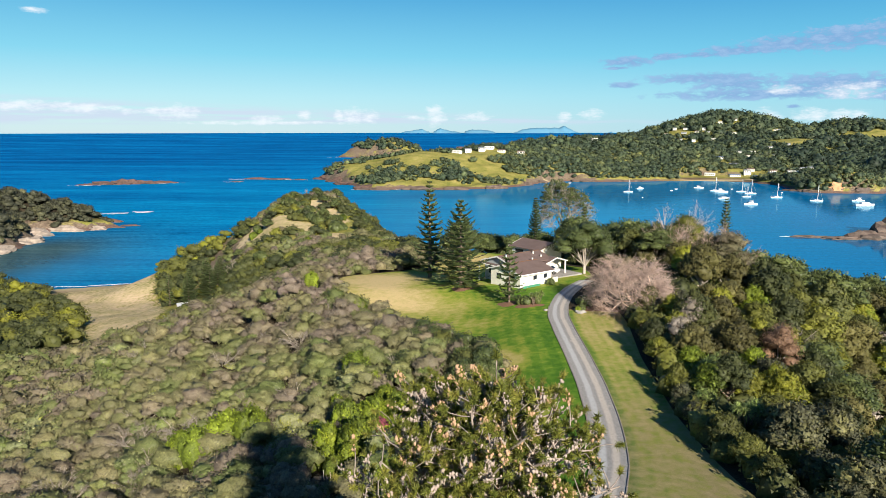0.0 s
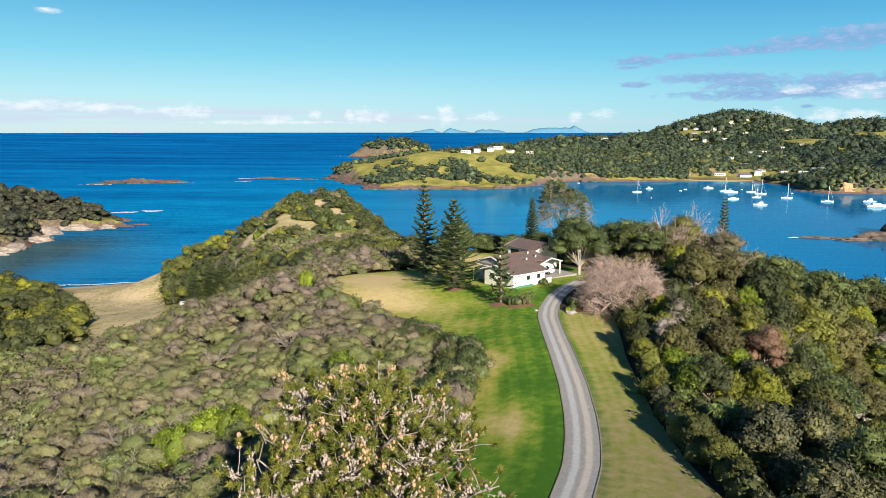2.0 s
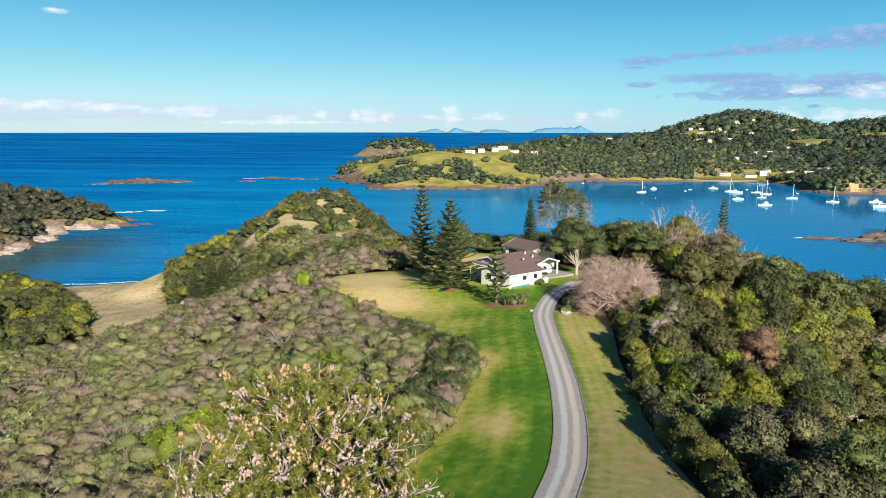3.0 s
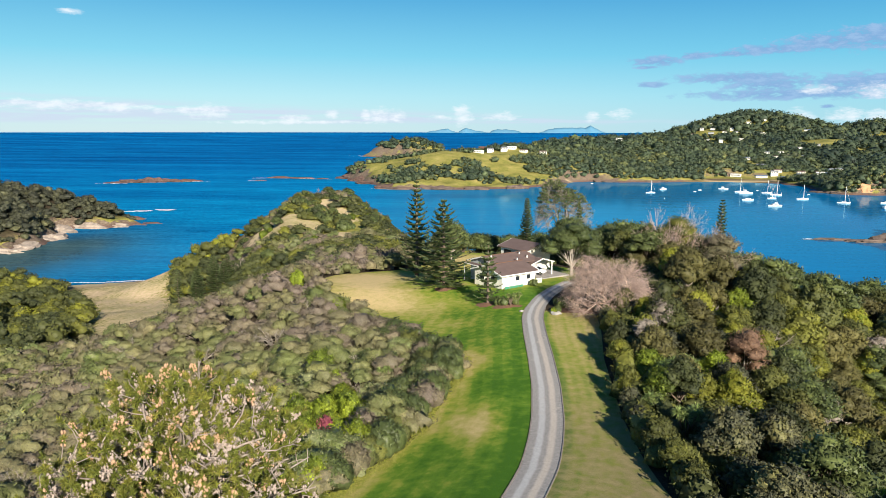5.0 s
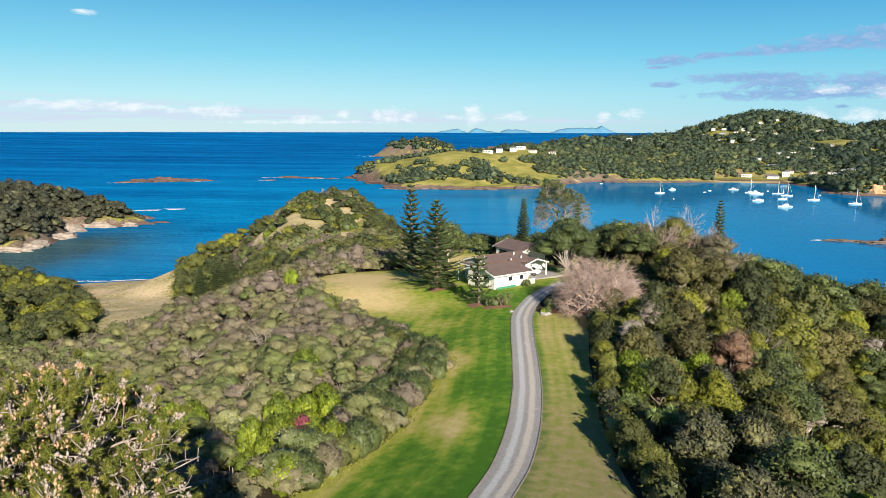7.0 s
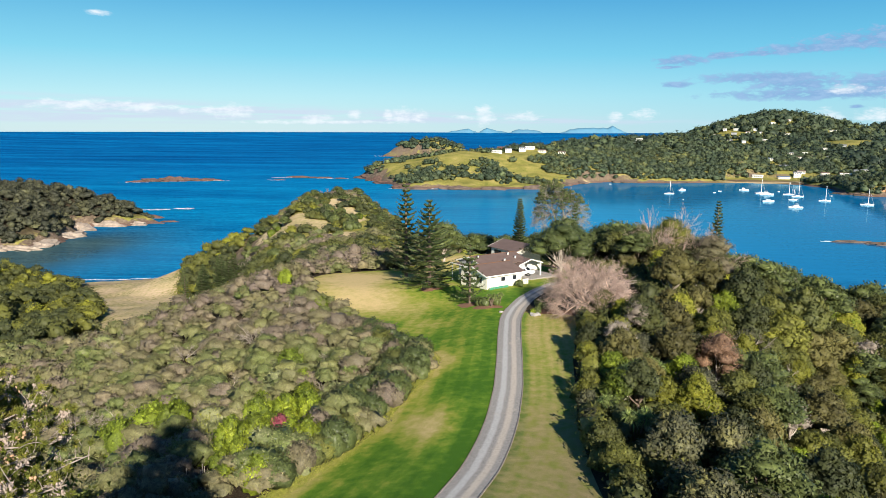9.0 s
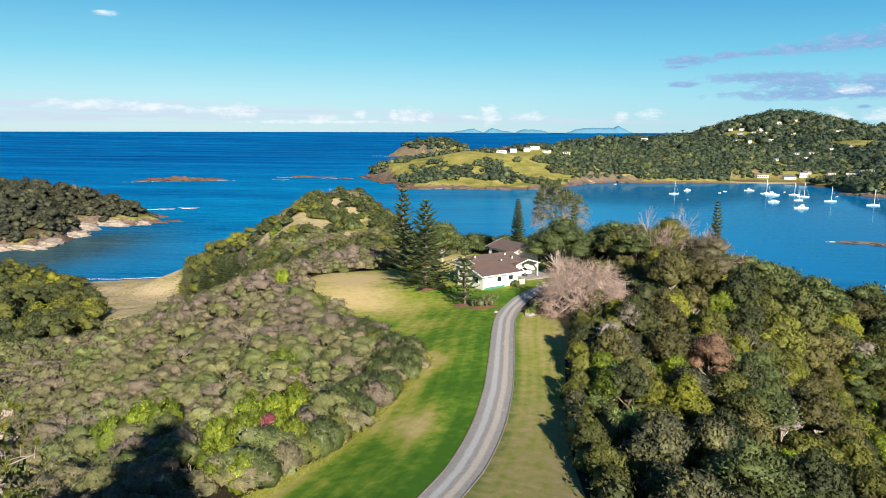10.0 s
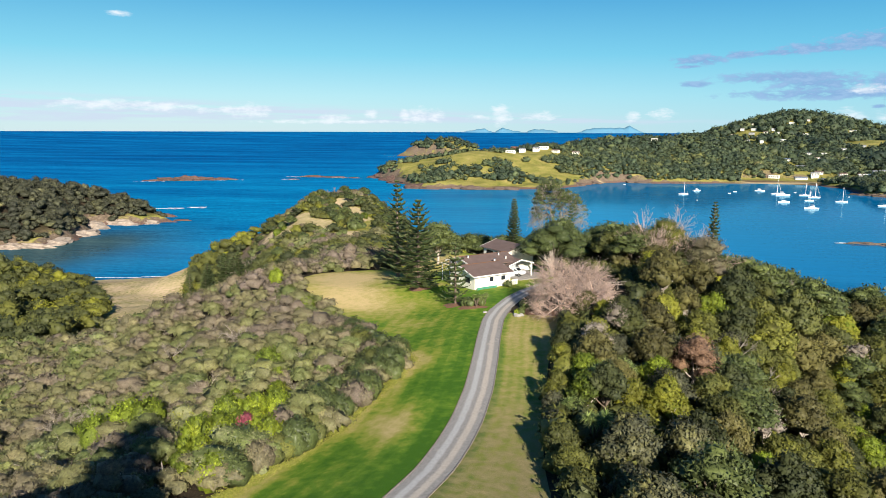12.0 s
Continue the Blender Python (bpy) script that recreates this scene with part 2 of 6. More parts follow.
def sea_look(w):
    pos = w.n("ShaderNodeNewGeometry").outputs["Position"]
    shal, calm, cape_mirror = w.attr("shallow"), w.attr("calm"), w.attr("bed")
    wide = w.n("ShaderNodeMapping", Scale=(0.35, 1.0, 1.0), Vector=pos).outputs[0]
    long = w.n("ShaderNodeMapping", Scale=(0.10, 1.0, 1.0), Rotation=(0.0, 0.0, 0.10), Vector=pos).outputs[0]
    slick = w.n("ShaderNodeMapping", Scale=(0.16, 1.0, 1.0), Rotation=(0.0, 0.0, -0.06), Vector=pos).outputs[0]
    big, mid, fine = w.noise(0.010, 5.0, slick, 0.6), w.noise(0.16, 6.0, long, 0.72), w.noise(0.7, 4.0, wide)
    f = w.math("ADD", shal, w.math("MULTIPLY", w.math("SUBTRACT", big, 0.5), 0.45), clamp=True)
    col = w.ramp(f, (0.0, (0.0010, 0.085, 0.28)), (0.25, (0.0015, 0.142, 0.385)), (0.55, (0.002, 0.18, 0.41)), (0.85, (0.001, 0.10, 0.265)), (1.0, (0.003, 0.095, 0.21)))
    # the cape's dark olive reflection, painted into the water colour
    col = w.mix(cape_mirror, col, (0.040, 0.075, 0.070, 1))
    # bright and dark wave faces and wind slicks, painted into the water colour
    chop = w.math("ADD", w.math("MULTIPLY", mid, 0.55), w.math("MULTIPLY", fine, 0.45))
    ripple_glint = w.ramp(chop, (0.40, (0.50, 0.60, 0.66)), (0.5, (1.0, 1.0, 1.0)), (0.60, (1.9, 1.5, 1.32)))
    col = w.mix(w.math("SUBTRACT", 1.0, w.math("MULTIPLY", calm, 0.72)), col, w.mix(1.0, col, ripple_glint, "MULTIPLY"))
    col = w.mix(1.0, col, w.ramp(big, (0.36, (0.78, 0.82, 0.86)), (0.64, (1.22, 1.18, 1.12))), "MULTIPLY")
    h = w.math("ADD", w.math("MULTIPLY", mid, 2.0), w.math("MULTIPLY", fine, 0.5))
    bump = w.n("ShaderNodeBump", Strength=w.math("MULTIPLY_ADD", calm, -0.585, 0.6), Distance=0.9, Height=h).outputs[0]
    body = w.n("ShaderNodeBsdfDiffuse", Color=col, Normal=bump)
    gloss = w.n("ShaderNodeBsdfGlossy", Color=(0.6, 0.92, 1, 1), Roughness=w.math("MULTIPLY_ADD", calm, -0.17, 0.25), Normal=bump)
    return w.n("ShaderNodeMixShader", i0=w.math("MULTIPLY_ADD", calm, 0.31, 0.022), i1=body.outputs[0], i2=gloss.outputs[0])


M_GROUND = material("coastal_ground", ground_look)
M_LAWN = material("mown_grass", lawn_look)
M_GRAVEL = material("gravel", gravel_look)
M_SEA = material("sea_water", sea_look)
M_SCRUB = leaves("scrub_leaves", (0.0, (0.304, 0.253, 0.225)), (0.10, (0.198, 0.156, 0.138)), (0.24, (0.152, 0.124, 0.097)), (0.40, (0.152, 0.138, 0.078)), (0.58, (0.143, 0.147, 0.063)), (0.74, (0.106, 0.133, 0.044)), (0.84, (0.216, 0.221, 0.120)), (0.93, (0.239, 0.253, 0.023)), (1.0, (0.276, 0.267, 0.018)), translucent=0.15, even=0.35)
GREENS = ((0.0, (0.036, 0.046, 0.025)), (0.3, (0.076, 0.086, 0.033)), (0.55, (0.130, 0.136, 0.034)), (0.78, (0.24, 0.245, 0.030)), (1.0, (0.150, 0.245, 0.045)))
M_FOREST = leaves("forest_leaves", *GREENS, even=0.6, each=True)
M_BUSH = leaves("mixed_bush_leaves", *GREENS, even=0.55)
M_KANUKA = leaves("olive_brown_leaves", (0.0, (0.062, 0.059, 0.028)), (0.5, (0.105, 0.097, 0.036)), (1.0, (0.155, 0.142, 0.048)), translucent=0.15, even=0.6, each=True)
M_CAPE = leaves("dark_wind_shorn_leaves", (0.0, (0.038, 0.041, 0.030)), (0.5, (0.068, 0.071, 0.044)), (0.8, (0.125, 0.122, 0.055)), (1.0, (0.15, 0.16, 0.05)), translucent=0.1)
# the blue lean of the darker greens is distance haze put into the leaves
M_FARWOOD = leaves("distant_leaves", (0.0, (0.030, 0.046, 0.034)), (0.4, (0.056, 0.078, 0.046)), (0.7, (0.10, 0.118, 0.052)), (0.88, (0.165, 0.17, 0.06)), (1.0, (0.21, 0.155, 0.11)), translucent=0.1)
M_LIME = leaves("lime_leaves", (0.0, (0.08, 0.11, 0.022)), (0.35, (0.17, 0.22, 0.025)), (0.7, (0.25, 0.30, 0.03)), (1.0, (0.32, 0.26, 0.035)), translucent=0.3, each=True)
M_PINE = leaves("pine_needles", (0.0, (0.050, 0.076, 0.032)), (1.0, (0.125, 0.155, 0.058)), translucent=0.15)
M_TUFT = leaves("pine_tufts", (0.0, (0.070, 0.090, 0.018)), (0.6, (0.145, 0.160, 0.030)), (1.0, (0.26, 0.235, 0.055)), translucent=0.25)
M_POHUT = leaves("dark_leathery_leaves", (0.0, (0.055, 0.074, 0.030)), (1.0, (0.115, 0.138, 0.048)), translucent=0.15, rough=0.4)
M_TWIG = leaves("bare_twigs", (0.0, (0.34, 0.245, 0.215)), (0.5, (0.45, 0.335, 0.30)), (1.0, (0.56, 0.45, 0.41)), translucent=0.0)
M_DEAD = leaves("dead_grey_twigs", (0.0, (0.15, 0.125, 0.105)), (1.0, (0.36, 0.315, 0.275)), translucent=0.0, even=0.4)
M_RED = leaves("red_shrub_leaves", (0.0, (0.20, 0.035, 0.06)), (1.0, (0.32, 0.10, 0.13)))
M_SPIKE = leaves("spiky_leaves", (0.0, (0.13, 0.18, 0.06)), (0.6, (0.22, 0.28, 0.09)), (1.0, (0.30, 0.33, 0.13)), translucent=0.2)
M_GRASSBLADE = leaves("grass_blades", (0.0, (0.19, 0.23, 0.03)), (0.6, (0.29, 0.30, 0.06)), (1.0, (0.40, 0.37, 0.13)), translucent=0.3, even=0.5)
M_RUSSET = leaves("russet_leaves", (0.0, (0.17, 0.10, 0.065)), (1.0, (0.30, 0.20, 0.14)), translucent=0.1)
M_BARK = plain("bark", (0.16, 0.12, 0.09), 0.9, 4.0, 0.4)
M_PALEBARK = plain("lichened_bark", (0.42, 0.36, 0.31), 0.9, 6.0, 0.35)
M_PINEBARK = plain("grey_lichened_pine_bark", (0.29, 0.24, 0.205), 0.9, 6.0, 0.4)
M_SHOOT = plain("pinkish_cones", (0.46, 0.29, 0.18), 0.8, 12.0, 0.3)
M_CONE = plain("pale_cones", (0.38, 0.305, 0.26), 0.8, 12.0, 0.3)
M_WHITE = plain("white_paint", (0.80, 0.78, 0.72), 0.55, 1.2, 0.08)
M_CREAM = plain("cream_weatherboard", (0.80, 0.76, 0.66), 0.6, 1.2, 0.10)
# plain grey paint, also the shaded tone of the house's middle wing
M_GREYWALL = plain("grey_and_shaded_boards", (0.40, 0.41, 0.42), 0.6, 1.5, 0.12)
M_ROOF = plain("brown_roof", (0.150, 0.105, 0.090), 0.6, 0.8, 0.18)
M_GLASS = plain("window_glass", (0.02, 0.025, 0.03), 0.06, 2.0, 0.1, spec=0.6)
M_GEL = plain("white_gelcoat", (0.82, 0.83, 0.84), 0.25, 1.0, 0.05, spec=0.5)
M_RED_ROCK = plain("red_brown_rock", (0.105, 0.066, 0.054), 0.9, 0.3, 0.5)
M_FOAM = plain("sea_foam", (0.85, 0.88, 0.9), 0.8, 0.8, 0.06)
M_BLUE = plain("blue_paint", (0.03, 0.10, 0.30), 0.4, 1.0, 0.1)
M_METAL = plain("aluminium", (0.6, 0.6, 0.62), 0.35, 3.0, 0.1, metal=1.0)
M_MULCH = plain("bark_mulch", (0.20, 0.105, 0.065), 0.95, 6.0, 0.4)
M_STONE = plain("grey_stone", (0.30, 0.28, 0.26), 0.9, 3.0, 0.3)
M_STONEBROWN = plain("tan_rock", (0.30, 0.245, 0.20), 0.9, 0.25, 0.5)
M_SHELF = plain("dark_shelf_rock", (0.12, 0.088, 0.072), 0.9, 0.25, 0.5)
M_TIMBER = plain("weathered_timber", (0.24, 0.205, 0.17), 0.85, 4.0, 0.35)
M_TARP = plain("green_mesh", (0.05, 0.22, 0.13), 0.7, 2.0, 0.25)
M_RUBBER = plain("black_rubber", (0.02, 0.02, 0.02), 0.7, 4.0, 0.2)
M_ORANGE = plain("orange_clay", (0.52, 0.27, 0.14), 0.9, 0.2, 0.25)
# atmospheric haze is put into this island blue
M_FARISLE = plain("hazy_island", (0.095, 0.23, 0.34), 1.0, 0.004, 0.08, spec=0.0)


# ---- mesh helpers ----
def mesh_np(name, verts, faces, mat, smooth=False, attrs=None):
    """One mesh from arrays; faces all of one size, or a list of such arrays."""
    sets = faces if isinstance(faces, list) else [faces]
    me = bpy.data.meshes.new(name)
    verts = np.asarray(verts, np.float32)
    me.vertices.add(len(verts))
    me.vertices.foreach_set("co", verts.ravel())
    idx = np.concatenate([np.asarray(f, np.int32).ravel() for f in sets])
    tot = np.concatenate([np.full(len(f), f.shape[1], np.int32) for f in sets])
    start = np.concatenate([[0], np.cumsum(tot)[:-1]]).astype(np.int32)
    me.loops.add(len(idx))
    me.loops.foreach_set("vertex_index", idx)
    me.polygons.add(len(tot))
    me.polygons.foreach_set("loop_start", start)
    me.polygons.foreach_set("use_smooth", np.full(len(tot), smooth, bool))
    for k, v in (attrs or {}).items():
        me.attributes.new(k, "FLOAT", "POINT").data.foreach_set("value", np.asarray(v, np.float32))
    me.materials.append(mat)
    me.update(calc_edges=True)
    me.validate()
    return me


class Heap:
    """Gathers vertices and faces of one mesh."""

    def __init__(self):
        self.v, self.q, self.t3, self.tint, self.nor, self.count = [], [], [], [], [], 0

    def add(self, v, f, tint=0.5, nor=None):
        v, f = np.asarray(v, float), np.asarray(f, int)
        (self.q if f.shape[1] == 4 else self.t3).append(f + self.count)
        self.v.append(v)
        self.nor.append(np.zeros((len(v), 3)) if nor is None else nor)
        self.tint.append(np.broadcast_to(np.asarray(tint, float), (len(v),)))
        self.count += len(v)

    def mesh(self, name, mat, smooth=False):
        faces = [np.concatenate(s) for s in (self.q, self.t3) if s]
        nor = np.concatenate(self.nor)
        soft = bool(np.any(nor))
        me = mesh_np(name, np.concatenate(self.v), faces, mat, smooth or soft, {"tint": np.concatenate(self.tint)})
        if soft:
            me.normals_split_custom_set_from_vertices(nor.astype(np.float32))
        return me


def hang(name, data, parent, label=""):
    ob = new(name, data)
    ob.parent = parent
    return tagged(ob, label)


def part(name, bm, mat, parent, label=""):
    me = bpy.data.meshes.new(name)
    bm.to_mesh(me)
    bm.free()
    me.materials.append(mat)
    return hang(name, me, parent, label)


def thing(name, label, category, m=None, group="", kind=""):
    ob = new(name)
    ob.empty_display_size = 0.2
    if m is not None:
        ob.matrix_world = m
    return tagged(ob, label, category, group, kind)


def box(bm, x0, y0, z0, x1, y1, z1, bevel=0.0):
    ret = bmesh.ops.create_cube(bm, size=1.0, matrix=Matrix.Translation(((x0 + x1) / 2, (y0 + y1) / 2, (z0 + z1) / 2)) @ Matrix.Diagonal((x1 - x0, y1 - y0, z1 - z0, 1)))
    if bevel:
        edges = list({e for v in ret["verts"] for e in v.link_edges})
        bmesh.ops.bevel(bm, geom=edges, offset=bevel, segments=1, affect="EDGES")
    return bm


def boxed(*a, bevel=0.0):
    return box(bmesh.new(), *a, bevel=bevel)


def tube(points, radii, sides=5):
    """A tapered tube along points."""
    p = np.asarray(points, float)
    d = np.gradient(p, axis=0)
    d /= np.linalg.norm(d, axis=1)[:, None] + 1e-9
    ref = np.where(np.abs(d[:, 2:3]) > 0.9, [[1.0, 0, 0]], [[0, 0, 1.0]])
    a = np.cross(d, ref)
    a /= np.linalg.norm(a, axis=1)[:, None] + 1e-9
    b = np.cross(d, a)
    ang = np.linspace(0, 2 * np.pi, sides, endpoint=False)
    r = np.asarray(radii, float)[:, None, None]
    v = p[:, None] + r * (a[:, None] * np.cos(ang)[None, :, None] + b[:, None] * np.sin(ang)[None, :, None])
    i, j = np.meshgrid(np.arange(len(p) - 1), np.arange(sides), indexing="ij")
    k = (j + 1) % sides
    f = np.stack([i * sides + j, i * sides + k, (i + 1) * sides + k, (i + 1) * sides + j], -1).reshape(-1, 4)
    return v.reshape(-1, 3), f


def unit_ball(level):
    bm = bmesh.new()
    bmesh.ops.create_icosphere(bm, subdivisions=level, radius=1.0)
    v = np.array([x.co[:] for x in bm.verts])
    f = np.array([[x.index for x in fc.verts] for fc in bm.faces])
    bm.free()
    return v, f


BALL1, BALL2 = unit_ball(1), unit_ball(2)


def dome(ball):
    """The upper part of a ball."""
    v, f = ball
    f = f[v[f][:, :, 2].mean(1) > -0.2]
    used, back = np.unique(f, return_inverse=True)
    return v[used], back.reshape(f.shape)


DOME1, DOME2 = dome(BALL1), dome(BALL2)


def leaf_cards(rng, centre, normal, size, long=1.0):
    """Small three-cornered leaf sprays, each at its centre with about that normal."""
    n = len(centre)
    t = rng.normal(size=(n, 3))
    a = np.cross(normal, t)
    a /= np.linalg.norm(a, axis=1)[:, None] + 1e-9
    b = np.cross(normal, a)
    b /= np.linalg.norm(b, axis=1)[:, None] + 1e-9
    s = (size * rng.uniform(0.6, 1.35, n))[:, None]
    a, b = a * s * 0.5, b * s * 0.5 * long
    v = np.stack([centre - a * 1.1 - b * 0.55, centre + a * 0.9 - b * 0.75, centre + a * 0.2 + b * 1.2], 1)
    return v.reshape(-1, 3), np.arange(n * 3).reshape(n, 3)


def foliage(rng, heap, centres, radii, counts, size, tints, low=-0.25, ragged=0.22, core=None, lean=0.7, heart=0.76, spray=0.5, fluff=0.5, wind=0.0):
    """Clumps of leaves over ellipsoids: a ragged shell of leaf clusters and outward sprays round a denser heart.
    spray: the share of narrow sprays that point outward; fluff: how far the light sees the clump's round form."""
    centres, radii = np.asarray(centres, float), np.asarray(radii, float)
    own = np.repeat(np.arange(len(centres)), counts)
    n = len(own)
    d = rng.normal(size=(n, 3))
    d /= np.linalg.norm(d, axis=1)[:, None]
    flip = d[:, 2] < low
    d[flip, 2] *= -1
    lump = 1 + 0.12 * np.sin(d[:, 0] * 7 + own) + 0.12 * np.sin(d[:, 1] * 8 + own * 1.7) + 0.1 * np.sin(d[:, 2] * 9 + own * 0.6)
    pos = centres[own] + radii[own] * d * (lump * (1 - ragged / 2 + ragged * rng.random(n)))[:, None]
    out = d / radii[own]
    out /= np.linalg.norm(out, axis=1)[:, None]
    nor = out + rng.normal(size=(n, 3)) * lean * 0.6
    nor /= np.linalg.norm(nor, axis=1)[:, None]
    sz = np.full(n, size) if np.isscalar(size) else np.asarray(size)[own]
    v, f = leaf_cards(rng, pos, nor, sz)
    v = v.reshape(n, 3, 3)
    k = rng.random(n) < spray
    way = out[k] + rng.normal(size=(k.sum(), 3)) * 0.42 + np.array([wind, wind * 0.3, 0.4])
    way /= np.linalg.norm(way, axis=1)[:, None]
    side = np.cross(way, rng.normal(size=way.shape))
    side /= np.linalg.norm(side, axis=1)[:, None] + 1e-9
    ln = (sz[k] * rng.uniform(1.0, 2.1, k.sum()))[:, None]
    v[k] = np.stack([pos[k] - side * ln * 0.19 - way * ln * 0.55, pos[k] + side * ln * 0.19 - way * ln * 0.55, pos[k] + way * ln * 0.45], 1)
    face = np.cross(v[:, 1] - v[:, 0], v[:, 2] - v[:, 0])
    face /= np.linalg.norm(face, axis=1)[:, None] + 1e-9
    turned = (face * out).sum(1) < 0
    v[turned] = v[turned][:, ::-1]
    face[turned] *= -1
    soft = np.where(k, 0.25, fluff)[:, None]
    mean = out * soft + face * (1 - soft)
    mean /= np.linalg.norm(mean, axis=1)[:, None] + 1e-9
    heap.add(v.reshape(-1, 3), f, np.repeat(np.clip(np.asarray(tints)[own] + rng.normal(size=n) * 0.04, 0, 1), 3), np.repeat(mean, 3, axis=0))
    if core is not None:
        bv, bf = core
        k = len(centres)
        o = np.arange(k)[:, None]
        lump = 1 + 0.12 * np.sin(bv[None, :, 0] * 7 + o) + 0.12 * np.sin(bv[None, :, 1] * 8 + o * 1.7) + 0.1 * np.sin(bv[None, :, 2] * 9 + o * 0.6)
        cv = centres[:, None] + radii[:, None] * heart * bv[None] * lump[:, :, None] * (1 + 0.06 * rng.normal(size=(k, len(bv), 1)))
        cf = (bf[None] + (np.arange(k) * len(bv))[:, None, None]).reshape(-1, 3)
        cn = bv[None] / radii[:, None] * lump[:, :, None] ** -2 + 0.25 * rng.normal(size=(k, len(bv), 3)) / radii[:, None]
        cn /= np.linalg.norm(cn, axis=2)[:, :, None]
        heap.add(cv.reshape(-1, 3), cf, np.repeat(np.asarray(tints) * 0.95, len(bv)), cn.reshape(-1, 3))


def rock(seed, name, label, x, y, z, sx, sy, sz, mat, level_of=3):
    rng = np.random.default_rng(seed)
    v, f = unit_ball(level_of)
    ph = rng.uniform(0, 6, 6)
    q = 1 + 0.22 * np.sin(v[:, 0] * 3.1 + ph[0]) * np.cos(v[:, 1] * 3.7 + ph[1]) + 0.15 * np.sin(v[:, 1] * 7 + ph[2] + v[:, 2] * 4) + 0.10 * np.sin(v[:, 0] * 12 + ph[3]) + rng.normal(size=len(v)) * 0.045
    ob = new(name, mesh_np(name, v * q[:, None] * np.array([sx, sy, sz]), f, mat, False))
    ob.location = (x, y, z)
    return tagged(ob, label, "rock")


def pole_bm(a, b, r, sides=6):
    v, f = tube([a, b], [r, r * 0.7], sides)
    bm = bmesh.new()
    vs = [bm.verts.new(c) for c in v]
    for q in f:
        bm.faces.new([vs[i] for i in q])
    bm.faces.new(vs[:sides][::-1])
    bm.faces.new(vs[sides:])
    return bm


def curve(*pairs):
    """A smoothed line through (position, value) pairs."""
    p = np.array(pairs, float)
    s = np.linspace(p[0, 0], p[-1, 0], 600)
    v = np.interp(s, p[:, 0], p[:, 1])
    k = 19
    v2 = np.convolve(np.pad(v, k // 2, mode="edge"), np.ones(k) / k, "valid")
    return lambda q: np.interp(q, s, v2)


def inside_distance(px, py, outline):
    """Metres inside an outline (outside: minus)."""
    o = np.array(outline, float)
    best = np.full(px.shape, 1e9)
    within = np.zeros(px.shape, bool)
    for (ax, ay), (bx, by) in zip(o, np.roll(o, -1, 0)):
        ex, ey = bx - ax, by - ay
        t = np.clip(((px - ax) * ex + (py - ay) * ey) / (ex * ex + ey * ey), 0, 1)
        best = np.minimum(best, np.hypot(px - ax - t * ex, py - ay - t * ey))
        cross = (ay > py) != (by > py)
        with np.errstate(divide="ignore", invalid="ignore"):
            xc = ax + (py - ay) * ex / (ey if ey else 1e-9)
        within ^= cross & (px < xc)
    return np.where(within, best, -best)


def wobble(x, y, scale, seed=0.0):
    """Cheap smooth noise in about -1..1."""
    a = np.sin(x * scale + 1.3 * np.sin(y * scale * 0.7 + seed) + seed) * np.cos(y * scale * 1.1 + 1.7 * np.sin(x * scale * 0.6 + seed * 2))
    b = np.sin(x * scale * 2.3 + seed * 3 + 1.1 * np.cos(y * scale * 1.9)) * np.cos(y * scale * 2.1 + seed + np.sin(x * scale * 1.7))
    return 0.65 * a + 0.35 * b


def smooth(v, lo, hi):
    t = np.clip((v - lo) / (hi - lo), 0, 1)
    return t * t * (3 - 2 * t)


# ---- the lie of the land ----
TOP = curve((-160, 66), (0, 60), (20, 59), (40, 57.4), (54, 56.4), (62, 55.7), (75, 55.5), (90, 55.7), (110, 55.5), (125, 55.7), (145, 54.6), (160, 52.5), (200, 45), (235, 41), (290, 41.5), (325, 47), (350, 52), (375, 51), (400, 41), (430, 30), (460, 8), (500, -10))
EDGE_L = curve((-160, -25), (0, -14), (40, -12), (60, -8), (78, -6), (90, -10), (100, -17), (112, -22), (127, -29), (140, -29), (160, -28), (200, -34), (240, -55), (290, -84), (340, -98), (370, -98), (420, -88), (500, -80))
EDGE_R = curve((-160, 40), (0, 30), (40, 26), (60, 25), (100, 27), (130, 34), (160, 40), (190, 36), (230, 0), (290, -52), (340, -66), (370, -62), (420, -62), (500, -70))
SHORE = [(-900, -400), (500, -400), (330, 0), (230, 80), (180, 140), (145, 190), (105, 220), (60, 250), (10, 290), (-15, 340), (-30, 400), (-55, 450), (-85, 470), (-108, 455), (-118, 415), (-140, 378), (-190, 360), (-235, 346), (-290, 352), (-335, 385), (-362, 424), (-336, 431), (-332, 468), (-344, 503), (-371, 541), (-335, 556), (-318, 582), (-345, 600), (-420, 640), (-560, 640), (-900, 500)]


